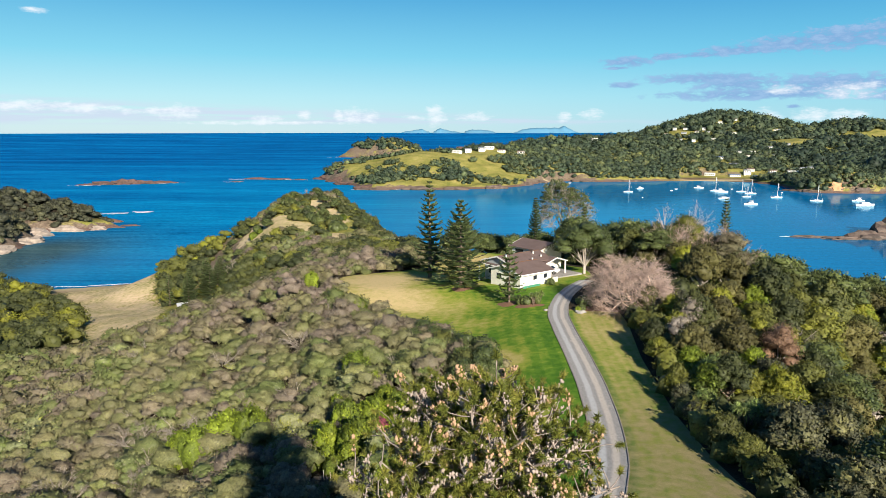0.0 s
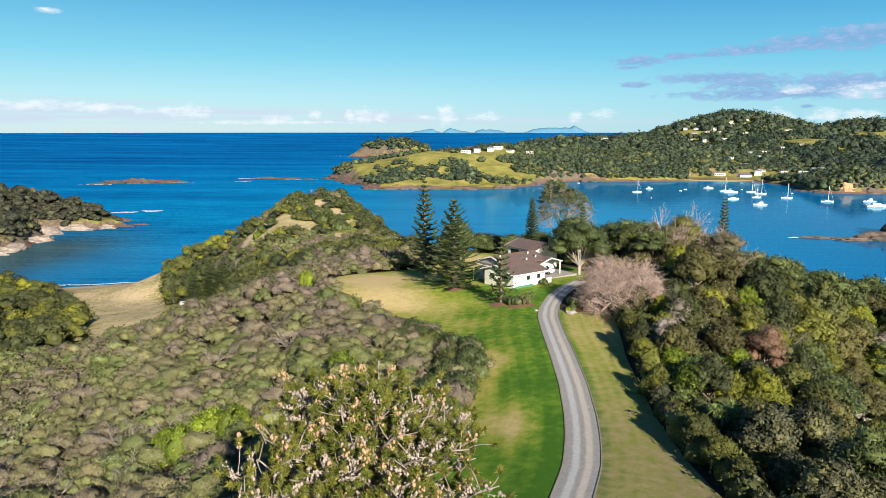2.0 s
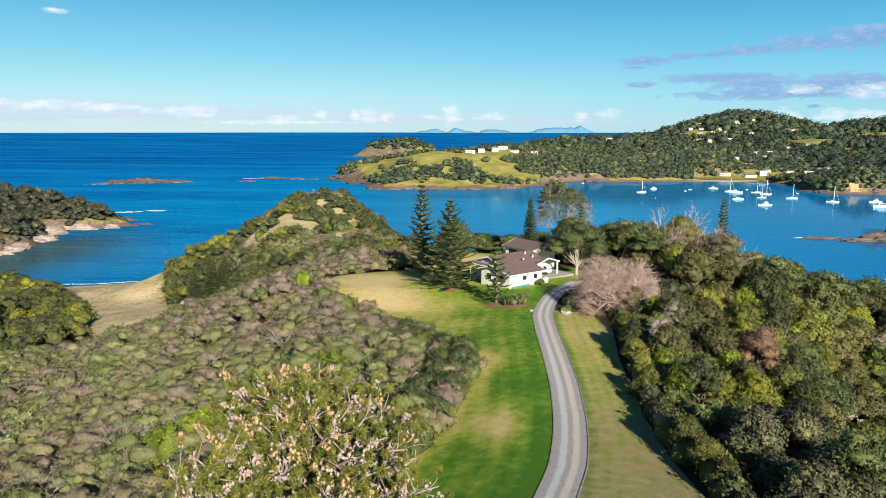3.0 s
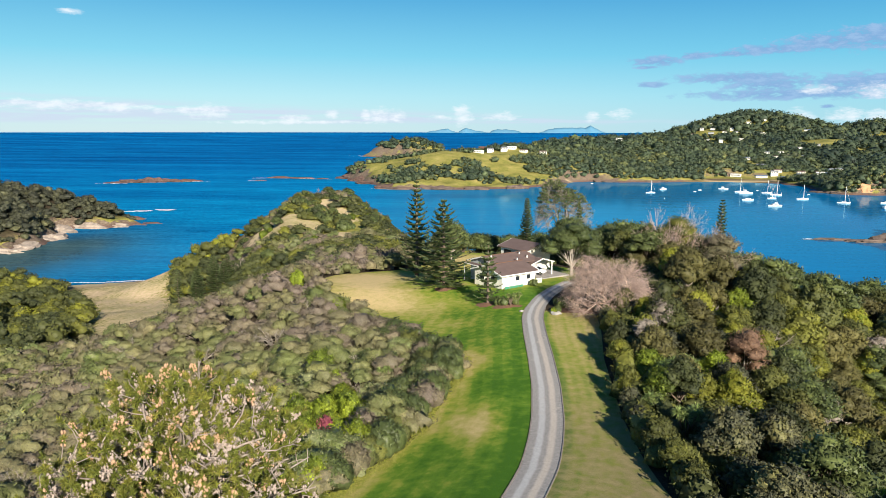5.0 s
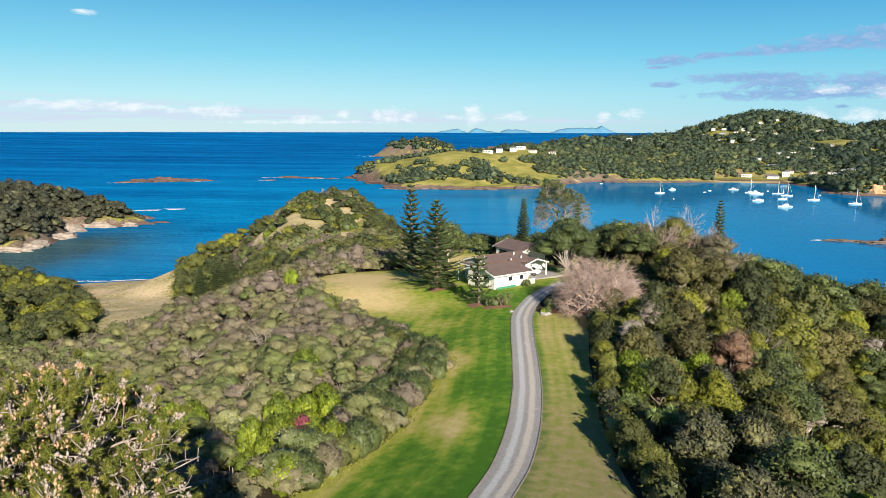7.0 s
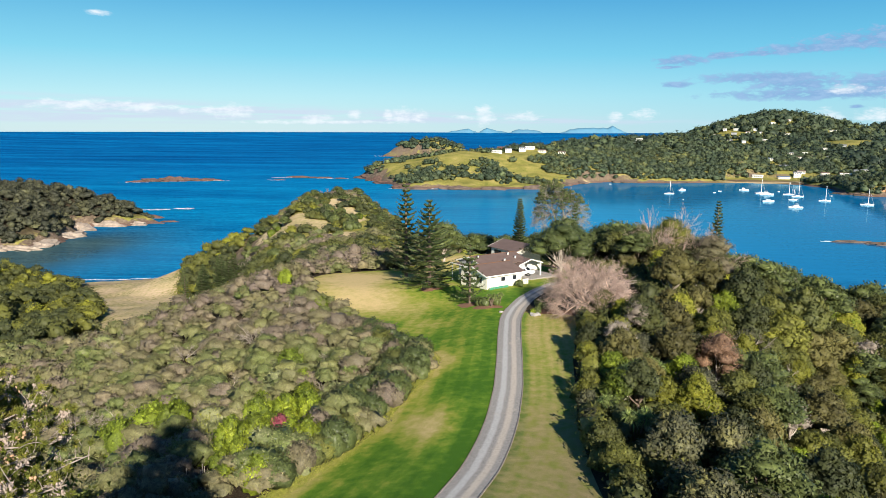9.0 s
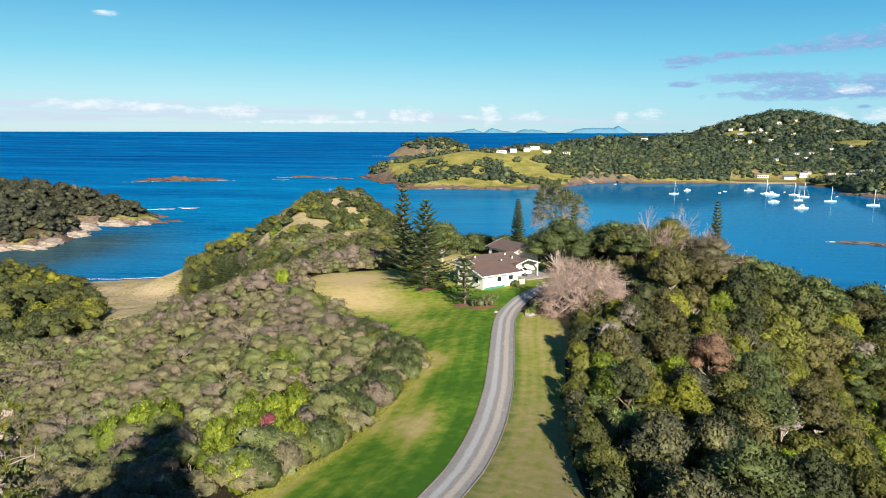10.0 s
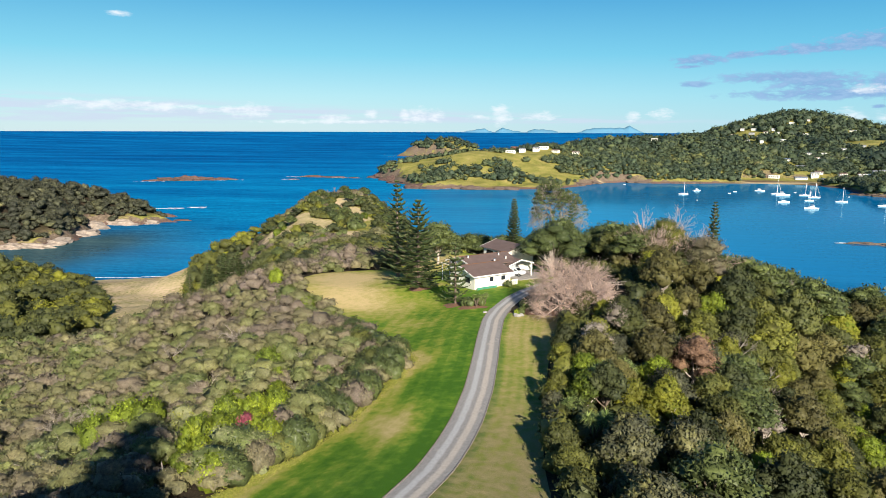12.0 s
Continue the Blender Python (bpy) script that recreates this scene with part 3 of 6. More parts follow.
def land(x, y):
    x, y = np.asarray(x, float), np.asarray(y, float)
    top = TOP(y)
    dl, dr = np.maximum(EDGE_L(y) - x, 0), np.maximum(x - EDGE_R(y), 0)
    soft = lambda d: np.sqrt(d * d + 16) - 4
    near = smooth(y, 80, 120)
    z = top - soft(np.minimum(dl, 50)) * (0.36 + 0.07 * near + 0.28 * smooth(y, 225, 300)) - np.maximum(dl - 50, 0) * 0.17
    z = z - soft(np.minimum(dr, 55)) * (0.42 - 0.14 * smooth(y, 95, 150)) - np.maximum(dr - 55, 0) * 0.5
    z = np.where(y < 400, np.maximum(z, 2.5 + 22 * np.exp(-((x + 90) / 130) ** 2) * smooth(y, 360, 120)), z)
    z = z - 3.1 * (1 - np.exp(-(np.sqrt((8 - x) ** 2 + 9) + 8 - x) / 20)) * (1 - 0.55 * smooth(y, 112, 128)) * smooth(y, 175, 150) * smooth(y, 20, 50) * smooth(x, -60, -30)
    z = z + 3.0 * np.exp(-((x - 1) / 15) ** 2 - ((y - 170) / 14) ** 2)
    # hill to the west of the beach flat, and the cape past it
    z = np.maximum(z, 31 * np.exp(-((x + 215) / 62) ** 2 - ((y - 190) / 66) ** 2))
    z = np.maximum(z, 34 * np.exp(-((x + 440) / 98) ** 2 - ((y - 500) / 150) ** 2))
    z = np.maximum(z, 28 * np.exp(-((x + 330) / 150) ** 2 - ((y - 150) / 160) ** 2))
    sd = inside_distance(x, y, SHORE) + 3.5 * wobble(x, y, 0.12, 2.0)
    beach = np.exp(-((x + 215) / 55) ** 2) * smooth(y, 250, 300)
    rise = np.where(sd > 0, 1.5 * (1 - np.exp(-sd / 8)) + sd * (0.85 - 0.77 * np.clip(beach * 1.3, 0, 1)), sd * 0.35)
    k = 3.0
    z = -np.log(np.exp(-np.clip(z, -60, 200) / k) + np.exp(-np.clip(rise, -60, 200) / k)) * k
    rough = smooth(np.maximum(dl, dr), 3, 20)
    return z + rough * (0.8 * wobble(x, y, 0.11, 1.0) + 0.35 * wobble(x, y, 0.4, 4.0)) * smooth(sd, 0, 25)


FAR_SHORE = [(-284, 1184), (-224, 1090), (-160, 968), (-118, 988), (-68, 968), (-13, 980), (43, 1020), (97, 1118), (135, 1150), (186, 1136), (266, 1153), (356, 1171), (430, 1135), (446, 1060), (425, 975), (450, 945), (530, 950), (575, 1020), (720, 1000), (1500, 1050), (2600, 1500), (2600, 3300), (0, 3300), (-60, 2500), (-200, 2250), (-420, 2200), (-455, 2120), (-330, 2060), (-170, 1990), (-190, 1500), (-250, 1300)]
FAR_HUMPS = [(-100, 1190, 46, 110, 110), (30, 1290, 50, 160, 130), (-215, 1190, 26, 60, 70), (180, 1500, 57, 260, 150), (330, 1520, 52, 160, 200), (760, 2300, 128, 190, 300), (430, 2150, 52, 200, 260), (600, 2200, 84, 150, 260), (930, 2330, 90, 150, 300), (1230, 2420, 103, 230, 300), (1700, 2300, 98, 330, 400), (800, 1790, 60, 260, 200), (520, 1560, 32, 180, 120), (-300, 2120, 50, 95, 55), (-380, 2130, 40, 60, 45), (500, 985, 27, 42, 45), (640, 1150, 22, 150, 90), (1150, 1500, 55, 300, 250)]


def far_land(x, y):
    x, y = np.asarray(x, float), np.asarray(y, float)
    s = 0
    for cx, cy, h, sx, sy in FAR_HUMPS:
        s = s + (h * np.exp(-((x - cx) / sx) ** 2 / 1.6 - ((y - cy) / sy) ** 2 / 1.6)) ** 4
    z = s ** 0.25 + 3 * wobble(x, y, 0.022, 3.0) + 1.2 * wobble(x, y, 0.07, 5.0)
    sd = inside_distance(x, y, FAR_SHORE) + 5 * wobble(x, y, 0.08, 1.0)
    flat = np.exp(-((x - 410) / 130) ** 2 - ((y - 1200) / 60) ** 2)
    cliff = smooth(x, 130, 60) * smooth(y, 1330, 1240)
    rise = np.where(sd > 0, 1.5 + sd * (0.85 + 0.35 * cliff * (1 + 0.9 * wobble(x, y, 0.05, 4.0)) - 0.8 * np.clip(flat * 1.5, 0, 1)), sd * 0.4)
    z = z - cliff * smooth(sd, 4, 30) * smooth(z, 48, 30) * 5.0 * np.maximum(wobble(x, y, 0.045, 2.0), 0)
    k = 4.0
    return -np.log(np.exp(-np.clip(z, -60, 300) / k) + np.exp(-np.clip(rise, -60, 300) / k)) * k


def spaced(*runs):
    """Grid lines: (from, to, step) runs."""
    return np.unique(np.concatenate([np.arange(a, b + 1e-6, s) for a, b, s in runs]))


FIELD = [(-92, 148), (-100, 176), (-104, 200), (-112, 235), (-128, 268), (-148, 300), (-168, 345), (-230, 345), (-200, 305), (-165, 265), (-140, 228), (-122, 196), (-110, 165)]
KNOLL_BARE = [(-98, 306, 13, 8), (-86, 294, 13, 9), (-77, 286, 9, 6), (-106, 312, 6, 9), (-79, 331, 7, 9), (-71, 316, 6, 9), (-64, 306, 5, 8), (-58, 274, 9, 7), (-112, 284, 6, 6)]


def near_sand(x, y):
    """Bare earth on the knoll, the dry flat and the beach."""
    s = np.clip(0.35 + inside_distance(x, y, FIELD) / 16, 0, 0.68) + 0.12 * wobble(x, y, 0.09, 3.0) * (inside_distance(x, y, FIELD) > 0)
    for cx, cy, rx, ry in KNOLL_BARE:
        s = np.maximum(s, 1.25 * np.exp(-((x - cx) / rx) ** 2 - ((y - cy) / ry) ** 2))
    return np.clip(np.maximum(s, np.exp(-((x + 215) / 40) ** 2 - ((y - 345) / 14) ** 2)), 0, 1)


def leaf_litter_shade(x, y):
    """Soil and fallen leaves under the scrub and the bush, coloured extra dark for shaded gaps."""
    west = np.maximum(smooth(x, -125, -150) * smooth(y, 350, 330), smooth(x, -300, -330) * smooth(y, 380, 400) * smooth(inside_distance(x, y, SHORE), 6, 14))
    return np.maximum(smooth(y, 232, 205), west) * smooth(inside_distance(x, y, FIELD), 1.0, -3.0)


def far_sand(x, y):
    return np.exp(-((x - 400) / 95) ** 2 - ((y - 1168) / 14) ** 2) + 0.8 * np.exp(-((x - 105) / 14) ** 2 - ((y - 1122) / 8) ** 2)


def sheet(name, xs, ys, height, mat, attrs=None):
    gx, gy = np.meshgrid(xs, ys)
    gz = height(gx, gy)
    v = np.stack([gx, gy, gz], -1).reshape(-1, 3)
    i, j = np.meshgrid(np.arange(len(ys) - 1), np.arange(len(xs) - 1), indexing="ij")
    a = i * len(xs) + j
    f = np.stack([a, a + 1, a + 1 + len(xs), a + len(xs)], -1).reshape(-1, 4)
    return new(name, mesh_np(name, v, f, mat, True, {k: fn(gx, gy).ravel() for k, fn in (attrs or {}).items()}))


tagged(sheet("ground", spaced((-900, -400, 20), (-400, -160, 6), (-160, -60, 3), (-60, 60, 1.5), (60, 150, 3), (150, 500, 14)), spaced((-400, -20, 12), (-20, 180, 1.5), (180, 460, 3), (460, 640, 5)), land, M_GROUND, {"sand": near_sand, "litter_shade": leaf_litter_shade}), "rolling coastal headland with dry grass, bare earth and rock", "ground", kind="structure")
tagged(sheet("far_ground", spaced((-480, 600, 8), (600, 1300, 14), (1300, 2600, 40)), spaced((930, 1600, 8), (1600, 2500, 14), (2500, 3300, 50)), far_land, M_GROUND, {"sand": far_sand, "litter_shade": lambda x, y: 0 * x}), "far headland and settled hill across the bay", "ground", kind="structure")


def sea():
    r = np.concatenate([np.linspace(0, 1500, 120), np.linspace(1500, 4900, 60)[1:]])
    a = np.linspace(0, 2 * np.pi, 241)[:-1]
    gr, ga = np.meshgrid(r, a, indexing="ij")
    x, y = gr * np.sin(ga), gr * np.cos(ga)
    z = np.where(gr > 2300, 60.5 * ((gr - 2300) / 2600) ** 2, 0.0)  # lifts the rim to the eye's true horizon
    sd = np.minimum(-inside_distance(x, y, SHORE), -inside_distance(x, y, FAR_SHORE))
    bay = smooth(x + (y - 600) * 0.25, 0, 260) * smooth(y, 1500, 1150) * smooth(y, 120, 300)
    cove = np.exp(-((x + 270) / 75) ** 2 - ((y - 410) / 75) ** 2)
    sh = 0.52 - 0.42 * smooth(gr, 500, 2200) + 0.30 * bay + 0.22 * np.exp(-np.maximum(sd, 0) / 35) * (1 - bay)
    calm = np.clip(bay + smooth(x, -240, -60) * smooth(y, 1120, 900) * smooth(y, 380, 480) * 0.8 + 0.7 * cove, 0, 1)
    # where the cape's reflection is painted on the cove; not a sea bed
    bed = np.clip(1.3 * np.exp(-((x + 312) / 46) ** 2 - ((y - 425) / 95) ** 2), 0, 0.9)
    n, m = gr.shape
    i, j = np.meshgrid(np.arange(n - 1), np.arange(m), indexing="ij")
    k = (j + 1) % m
    f = np.stack([i * m + j, i * m + k, (i + 1) * m + k, (i + 1) * m + j], -1).reshape(-1, 4)
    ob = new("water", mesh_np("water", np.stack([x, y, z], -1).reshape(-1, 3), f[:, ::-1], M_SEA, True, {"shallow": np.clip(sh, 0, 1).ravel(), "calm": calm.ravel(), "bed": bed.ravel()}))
    tagged(ob, "deep blue sea paling to turquoise in the bay", "water", kind="structure")


sea()


# ---- lawns and drive ----
DRIVE = curve((26, 3.0), (40, 9.4), (54, 13.0), (60, 13.8), (66, 14.3), (75, 14.55), (85, 14.3), (95, 13.9), (104, 13.75), (110, 14.4), (117, 16.0), (124, 18.6), (131, 22.0), (140, 27.0))
DRIVE_HALF = 1.55
LAWN_L = curve((25, -9), (45, -5), (52, -3.2), (61, 0.9), (69, 2.7), (80, 4.4), (86, 5.2), (90, 1.0), (101, -8), (112, -14.5), (122, -22), (127, -25.5), (134, -28), (141, -27), (148, -20), (152, -14), (160, -9), (170, -4))
LAWN_R = curve((25, 27), (50, 22.6), (56, 22.0), (66, 21.7), (85, 22.2), (100, 23.6), (109, 23.6))


def strip(name, left, right, y0, y1, step, across, lift, mat, attrs=None):
    """A sheet laid on the land between two lines that run away from the eye."""
    ys = np.arange(y0, y1 + 1e-6, step)
    s = np.linspace(0, 1, across)
    l, r = left(ys)[:, None], right(ys)[:, None]
    gx = l + (r - l) * s[None]
    gy = np.repeat(ys[:, None], across, 1)
    gz = land(gx, gy) + lift
    i, j = np.meshgrid(np.arange(len(ys) - 1), np.arange(across - 1), indexing="ij")
    a = i * across + j
    f = np.stack([a, a + 1, a + 1 + across, a + across], -1).reshape(-1, 4)
    return new(name, mesh_np(name, np.stack([gx, gy, gz], -1).reshape(-1, 3), f, mat, True, {k: fn(gx, gy, s[None] + gx * 0).ravel() for k, fn in (attrs or {}).items()}))


def spot(x, y, cx, cy, rx, ry):
    return np.exp(-((x - cx) / rx) ** 2 - ((y - cy) / ry) ** 2)


def dryness(x, y, s):
    d = 0.05 + 0.85 * spot(x, y, -19, 133, 10, 14) + 0.5 * spot(x, y, -10, 118, 7, 9) + 0.75 * spot(x, y, 7.0, 65, 2.8, 6) + 0.4 * spot(x, y, 6.5, 86, 4, 8) + 0.3 * spot(x, y, -2, 105, 5, 7)
    d = d + 0.6 * spot(x, y, -2, 158, 14, 12) + 0.5 * spot(x, y, 10, 140, 9, 9) + 0.5 * spot(x, y, 0, 129, 4, 3) + 0.55 * smooth(x - DRIVE(y), 1.2, 3.0) * smooth(y, 112, 106)
    edge = np.clip((LAWN_L(y) + 3.4 - x) / 3.4, 0, 1) * smooth(y, 112, 98)
    d = d + 0.58 * edge + 0.10 * wobble(x, y, 0.25, 2.0) + 0.16 * smooth(y, 78, 108) - 0.10 * smooth(x - DRIVE(y), -6, -2) * smooth(y, 104, 92)
    d = d + 0.05 * np.sign(np.sin((x - DRIVE(y)) * 2.6)) * smooth(x - DRIVE(y), -1.5, -2.0) * smooth(y, 118, 105)
    d = d + 0.07 * np.sin((x - DRIVE(y)) * 5.2) * smooth(x - DRIVE(y), 1.2, 2.0)
    return np.clip(d, 0, 1)


tagged(strip("lawn", LAWN_L, lambda y: np.where(y < 112, DRIVE(y) - DRIVE_HALF - 0.1, np.interp(y, [112, 124, 136, 152, 169], [14.2, 17.2, 24, 24, 14])), 28, 169, 0.75, 48, 0.05, M_LAWN, {"dry": dryness, "worn_dim": lambda x, y, s: 0 * x}), "mown green lawn with straw-coloured dry patches", "lawn", kind="structure")
# the verge's near end is drier brown and also painted dimmer
tagged(strip("verge", lambda y: DRIVE(y) + DRIVE_HALF + 0.1, LAWN_R, 28, 108.5, 0.75, 20, 0.05, M_LAWN, {"dry": dryness, "worn_dim": lambda x, y, s: 0.25 + 0.65 * smooth(y, 90, 56) + 0.2 * smooth(x - DRIVE(y), 5, 9)}), "mown verge beside the drive, partly dry", "lawn", kind="structure")
tagged(strip("driveway", lambda y: DRIVE(y) - DRIVE_HALF, lambda y: DRIVE(y) + DRIVE_HALF, 28, 131, 0.5, 17, 0.07, M_GRAVEL, {"across": lambda x, y, s: s * 2 - 1}), "grey gravel driveway with two paler wheel tracks", "driveway", kind="structure")


# ---- vegetation ----
def level(x, y):
    return float(land(np.array([x]), np.array([y]))[0])


def far_level(x, y):
    return float(far_land(np.array([x]), np.array([y]))[0])


def scatter(rng, x0, x1, y0, y1, step):
    gx, gy = np.meshgrid(np.arange(x0, x1, step), np.arange(y0, y1, step))
    gx = gx + rng.uniform(-0.45, 0.45, gx.shape) * step
    gy = gy + rng.uniform(-0.45, 0.45, gy.shape) * step
    return gx.ravel(), gy.ravel()




def scrub():
    rng = np.random.default_rng(5)

    def zone(name, label, x0, x1, y0, y1, step, leaves_each, leaf, tall, keep, core, mat=M_SCRUB, lean=0.4, green=0.0, heart=0.88, lobes=4, gaps=0.10, spray=0.22):
        """Bushes of a few lobes each, every bush with its own hue, and dark gaps between them."""
        x, y = scatter(rng, x0, x1, y0, y1, step)
        ok = (land(x, y) > 1.5) & (x > 12 - 0.95 * y) & keep(x, y) & (rng.random(len(x)) > gaps)
        x, y = x[ok], y[ok]
        n = len(x)
        big = rng.random(n) ** 1.8
        r = step * (0.40 + 0.36 * big)
        h = tall * (0.42 + 0.85 * big + rng.uniform(0, 0.4, n) + 0.22 * wobble(x, y, 0.23, 3.0))
        t = np.clip(0.45 + 0.22 * wobble(x, y, 0.12, 7.0) + 0.14 * wobble(x, y, 0.42, 2.0) + rng.normal(size=n) * 0.17, 0.14, 0.78)
        dead = rng.random(n) < 0.20 + 0.40 * wobble(x, y, 0.13, 9.0)
        t = np.where(dead, rng.uniform(0.04, 0.24, n), t)
        t = np.where(rng.random(n) < 0.05, rng.uniform(0.80, 0.87, n), t)
        t = np.where(rng.random(n) < 0.025, rng.uniform(0.92, 1, n), t)
        t = np.clip(t + green, 0, 1)
        o = np.repeat(np.arange(n), lobes)
        k = np.tile(np.arange(lobes), n)
        a = k * 2.4 + rng.uniform(0, 6.28, n)[o]
        q = np.sqrt(k / lobes) * rng.uniform(0.75, 1.15, len(o))
        lx, ly = x[o] + np.cos(a) * r[o] * q * 1.25, y[o] + np.sin(a) * r[o] * q * 0.85
        lz = land(lx, ly)
        lr = r[o] * rng.uniform(0.50, 0.82, len(o))
        top = h[o] * (1.0 - 0.35 * q ** 1.5) * rng.uniform(0.85, 1.12, len(o))
        thick = np.minimum(top * 0.7, lr * 1.05)
        c = np.stack([lx, ly, lz + top - thick], 1)
        rad = np.stack([lr * rng.uniform(1.1, 1.7, len(o)), lr * rng.uniform(0.8, 1.1, len(o)), thick], 1)
        heap = Heap()
        foliage(rng, heap, c, rad, np.maximum(8, (leaves_each / lobes * (0.6 + 0.8 * big[o])).astype(int)), leaf, np.clip(t[o] + rng.normal(size=len(o)) * 0.025, 0, 1), low=0.0, ragged=0.2, core=core, lean=0.75, heart=heart, spray=spray, wind=0.25, fluff=0.55)
        tagged(new(name, heap.mesh(name, mat, True)), label, "scrub", kind="stuff")

    slope = lambda x, y: (x < np.where(y < 169, LAWN_L(y), EDGE_R(y)) - 0.9)
    field = lambda x, y: inside_distance(x, y, FIELD) > -1.0

    def bare(x, y):
        out = np.zeros(x.shape, bool)
        for cx, cy, rx, ry in KNOLL_BARE:
            out |= ((x - cx) / rx) ** 2 + ((y - cy) / ry) ** 2 < 1 + 0.3 * wobble(x, y, 0.5)
        return out

    def gully(x, y):
        return ((x + 9.5) / 5.5) ** 2 + ((y - 65) / 10) ** 2 < 1 + 0.5 * wobble(x, y, 0.7, 3.0)

    def woody(x, y):
        return wobble(x, y, 0.07, 4.0) + 0.5 * wobble(x, y, 0.21, 5.0) > -0.1

    def grassy(x, y):
        return (wobble(x, y, 0.085, 1.0) + 0.5 * wobble(x, y, 0.3, 2.0) > 0.2) & (y > 230) & (y < 335) & (x < -52)

    zone("scrub", "dense wind-clipped grey-green coastal scrub", -62, 6, 34, 112, 2.4, 820, 0.19, 2.6, lambda x, y: slope(x, y) & ~gully(x, y), DOME2, lobes=5, gaps=0.07)
    zone("scrub", "olive and brown scrub on the far side of the slope", -62, -10, 112, 200, 2.6, 330, 0.30, 2.8, slope, DOME1)
    zone("scrub", "grey-brown scrub running down to the beach flat", -170, -62, 60, 215, 2.9, 210, 0.42, 2.5, lambda x, y: ~field(x, y), DOME1)
    zone("scrub", "mixed bush round the knoll", -135, 45, 200, 440, 3.4, 230, 0.48, 3.2, lambda x, y: woody(x, y) & ~bare(x, y) & ~grassy(x, y) & ~field(x, y) & (x < 40 - (y - 200) * 0.2) & (x > -65 - 0.17 * y) & (y < 392), DOME1, M_BUSH, green=-0.05, gaps=0.15)
    zone("scrub", "low grey-olive scrub round the knoll", -135, 45, 200, 392, 3.0, 170, 0.44, 2.2, lambda x, y: ~bare(x, y) & ~grassy(x, y) & ~field(x, y) & ~woody(x, y) & (x < 40 - (y - 200) * 0.2) & (x > -65 - 0.17 * y), DOME1, gaps=0.15)
    zone("scrub", "dark bush on the western hill", -330, -106, 110, 345, 4.6, 260, 0.62, 6.2, lambda x, y: ~field(x, y) & (x < -106 - (y - 150) * 0.12), DOME1, M_BUSH, green=-0.08)
    zone("scrub", "dark bush over the western cape", -560, -300, 400, 640, 6.2, 220, 0.95, 7.5, lambda x, y: inside_distance(x, y, SHORE) > 5, DOME1, M_CAPE, green=-0.12)


scrub()


def long_grass():
    """Uncut grass where the lawn meets the scrub."""
    rng = np.random.default_rng(12)
    n = 70000
    y = rng.uniform(42, 118, n)
    x = LAWN_L(y) + rng.normal(size=n) * 0.6 - 0.3 + 0.5 * wobble(0 * y, y, 0.5)
    keep = wobble(x, y, 0.35, 2.0) + rng.normal(size=n) * 0.4 > -0.1
    x, y = x[keep], y[keep]
    n = len(x)
    z = land(x, y)
    a = rng.uniform(0, 6.28, n)
    d = np.stack([np.cos(a), np.sin(a), np.zeros(n)], 1) * rng.uniform(0.03, 0.07, n)[:, None]
    tip = np.stack([rng.normal(size=n) * 0.14, rng.normal(size=n) * 0.14, rng.uniform(0.06, 0.18, n)], 1)
    p = np.stack([x, y, z], 1)
    v = np.stack([p - d, p + d, p + tip], 1).reshape(-1, 3)
    heap = Heap()
    heap.add(v, np.arange(n * 3).reshape(n, 3), np.repeat(rng.random(n), 3))
    tagged(new("long_grass", heap.mesh("long_grass", M_GRASSBLADE)), "fringe of uncut yellow-green grass beside the lawn", "grass", kind="stuff")


long_grass()


def limb(rng, a, b, r0, r1, bend=0.15, steps=5):
    a, b = np.asarray(a, float), np.asarray(b, float)
    s = np.linspace(0, 1, steps)[:, None]
    p = a + (b - a) * s
    off = rng.normal(size=3) * bend * np.linalg.norm(b - a)
    return p + off * (s * (1 - s) * 2), np.linspace(r0, r1, steps)


def broadleaf(seed, name, label, category, height, spread, leafmat, barkmat=None, lumps=11, per=130, leaf=0.42, stem=0.35, flat=0.6, tint=(0.2, 0.8), group="", ragged=0.3, apart=False):
    """A tree: trunk with limbs, and a crown of leaf clumps with gaps."""
    rng = np.random.default_rng(seed)
    root = thing(name, label, category, group=group)
    wood = Heap()
    cs, rs = [], []
    for k in range(lumps):
        ang = k * 2.4 + rng.uniform(-0.4, 0.4)
        q = math.sqrt((k + 0.4) / lumps)
        rad = spread * q * rng.uniform(0.7, 0.95) * 0.8
        zz = height * (0.93 - 0.38 * q ** 2 + rng.uniform(-0.08, 0.06))
        r = spread * rng.uniform(0.24, 0.40) * min(1.5, math.sqrt(28 / lumps))
        zz = zz - r * flat * 0.5
        cs.append((math.cos(ang) * rad, math.sin(ang) * rad, zz))
        rs.append((r, r * rng.uniform(0.85, 1.1), r * flat))
    fork = height * stem
    v, f = tube(*limb(rng, (0, 0, -0.6), (0.1, 0.1, fork), height * 0.028 + 0.05, height * 0.02 + 0.03, 0.05), 7)
    wood.add(v, f)
    for c in cs:
        v, f = tube(*limb(rng, (0.1, 0.1, fork * rng.uniform(0.6, 1.0)), (c[0] * 0.9, c[1] * 0.9, c[2]), height * 0.014 + 0.02, 0.03, 0.12, 4), 4)
        if apart:
            own = Heap()
            own.add(v, f)
            hang("limb", own.mesh("limb", barkmat or M_BARK, True), root)
        else:
            wood.add(v, f)
    hang("trunk", wood.mesh("trunk", barkmat or M_BARK, True), root)
    heap = Heap()
    foliage(rng, heap, cs, rs, np.full(lumps, per), leaf, rng.uniform(*tint, lumps), low=-0.35, ragged=ragged, core=BALL1, lean=0.75, heart=0.82, fluff=0.66, spray=0.25)
    hang("crown", heap.mesh("crown", leafmat), root)
    return root


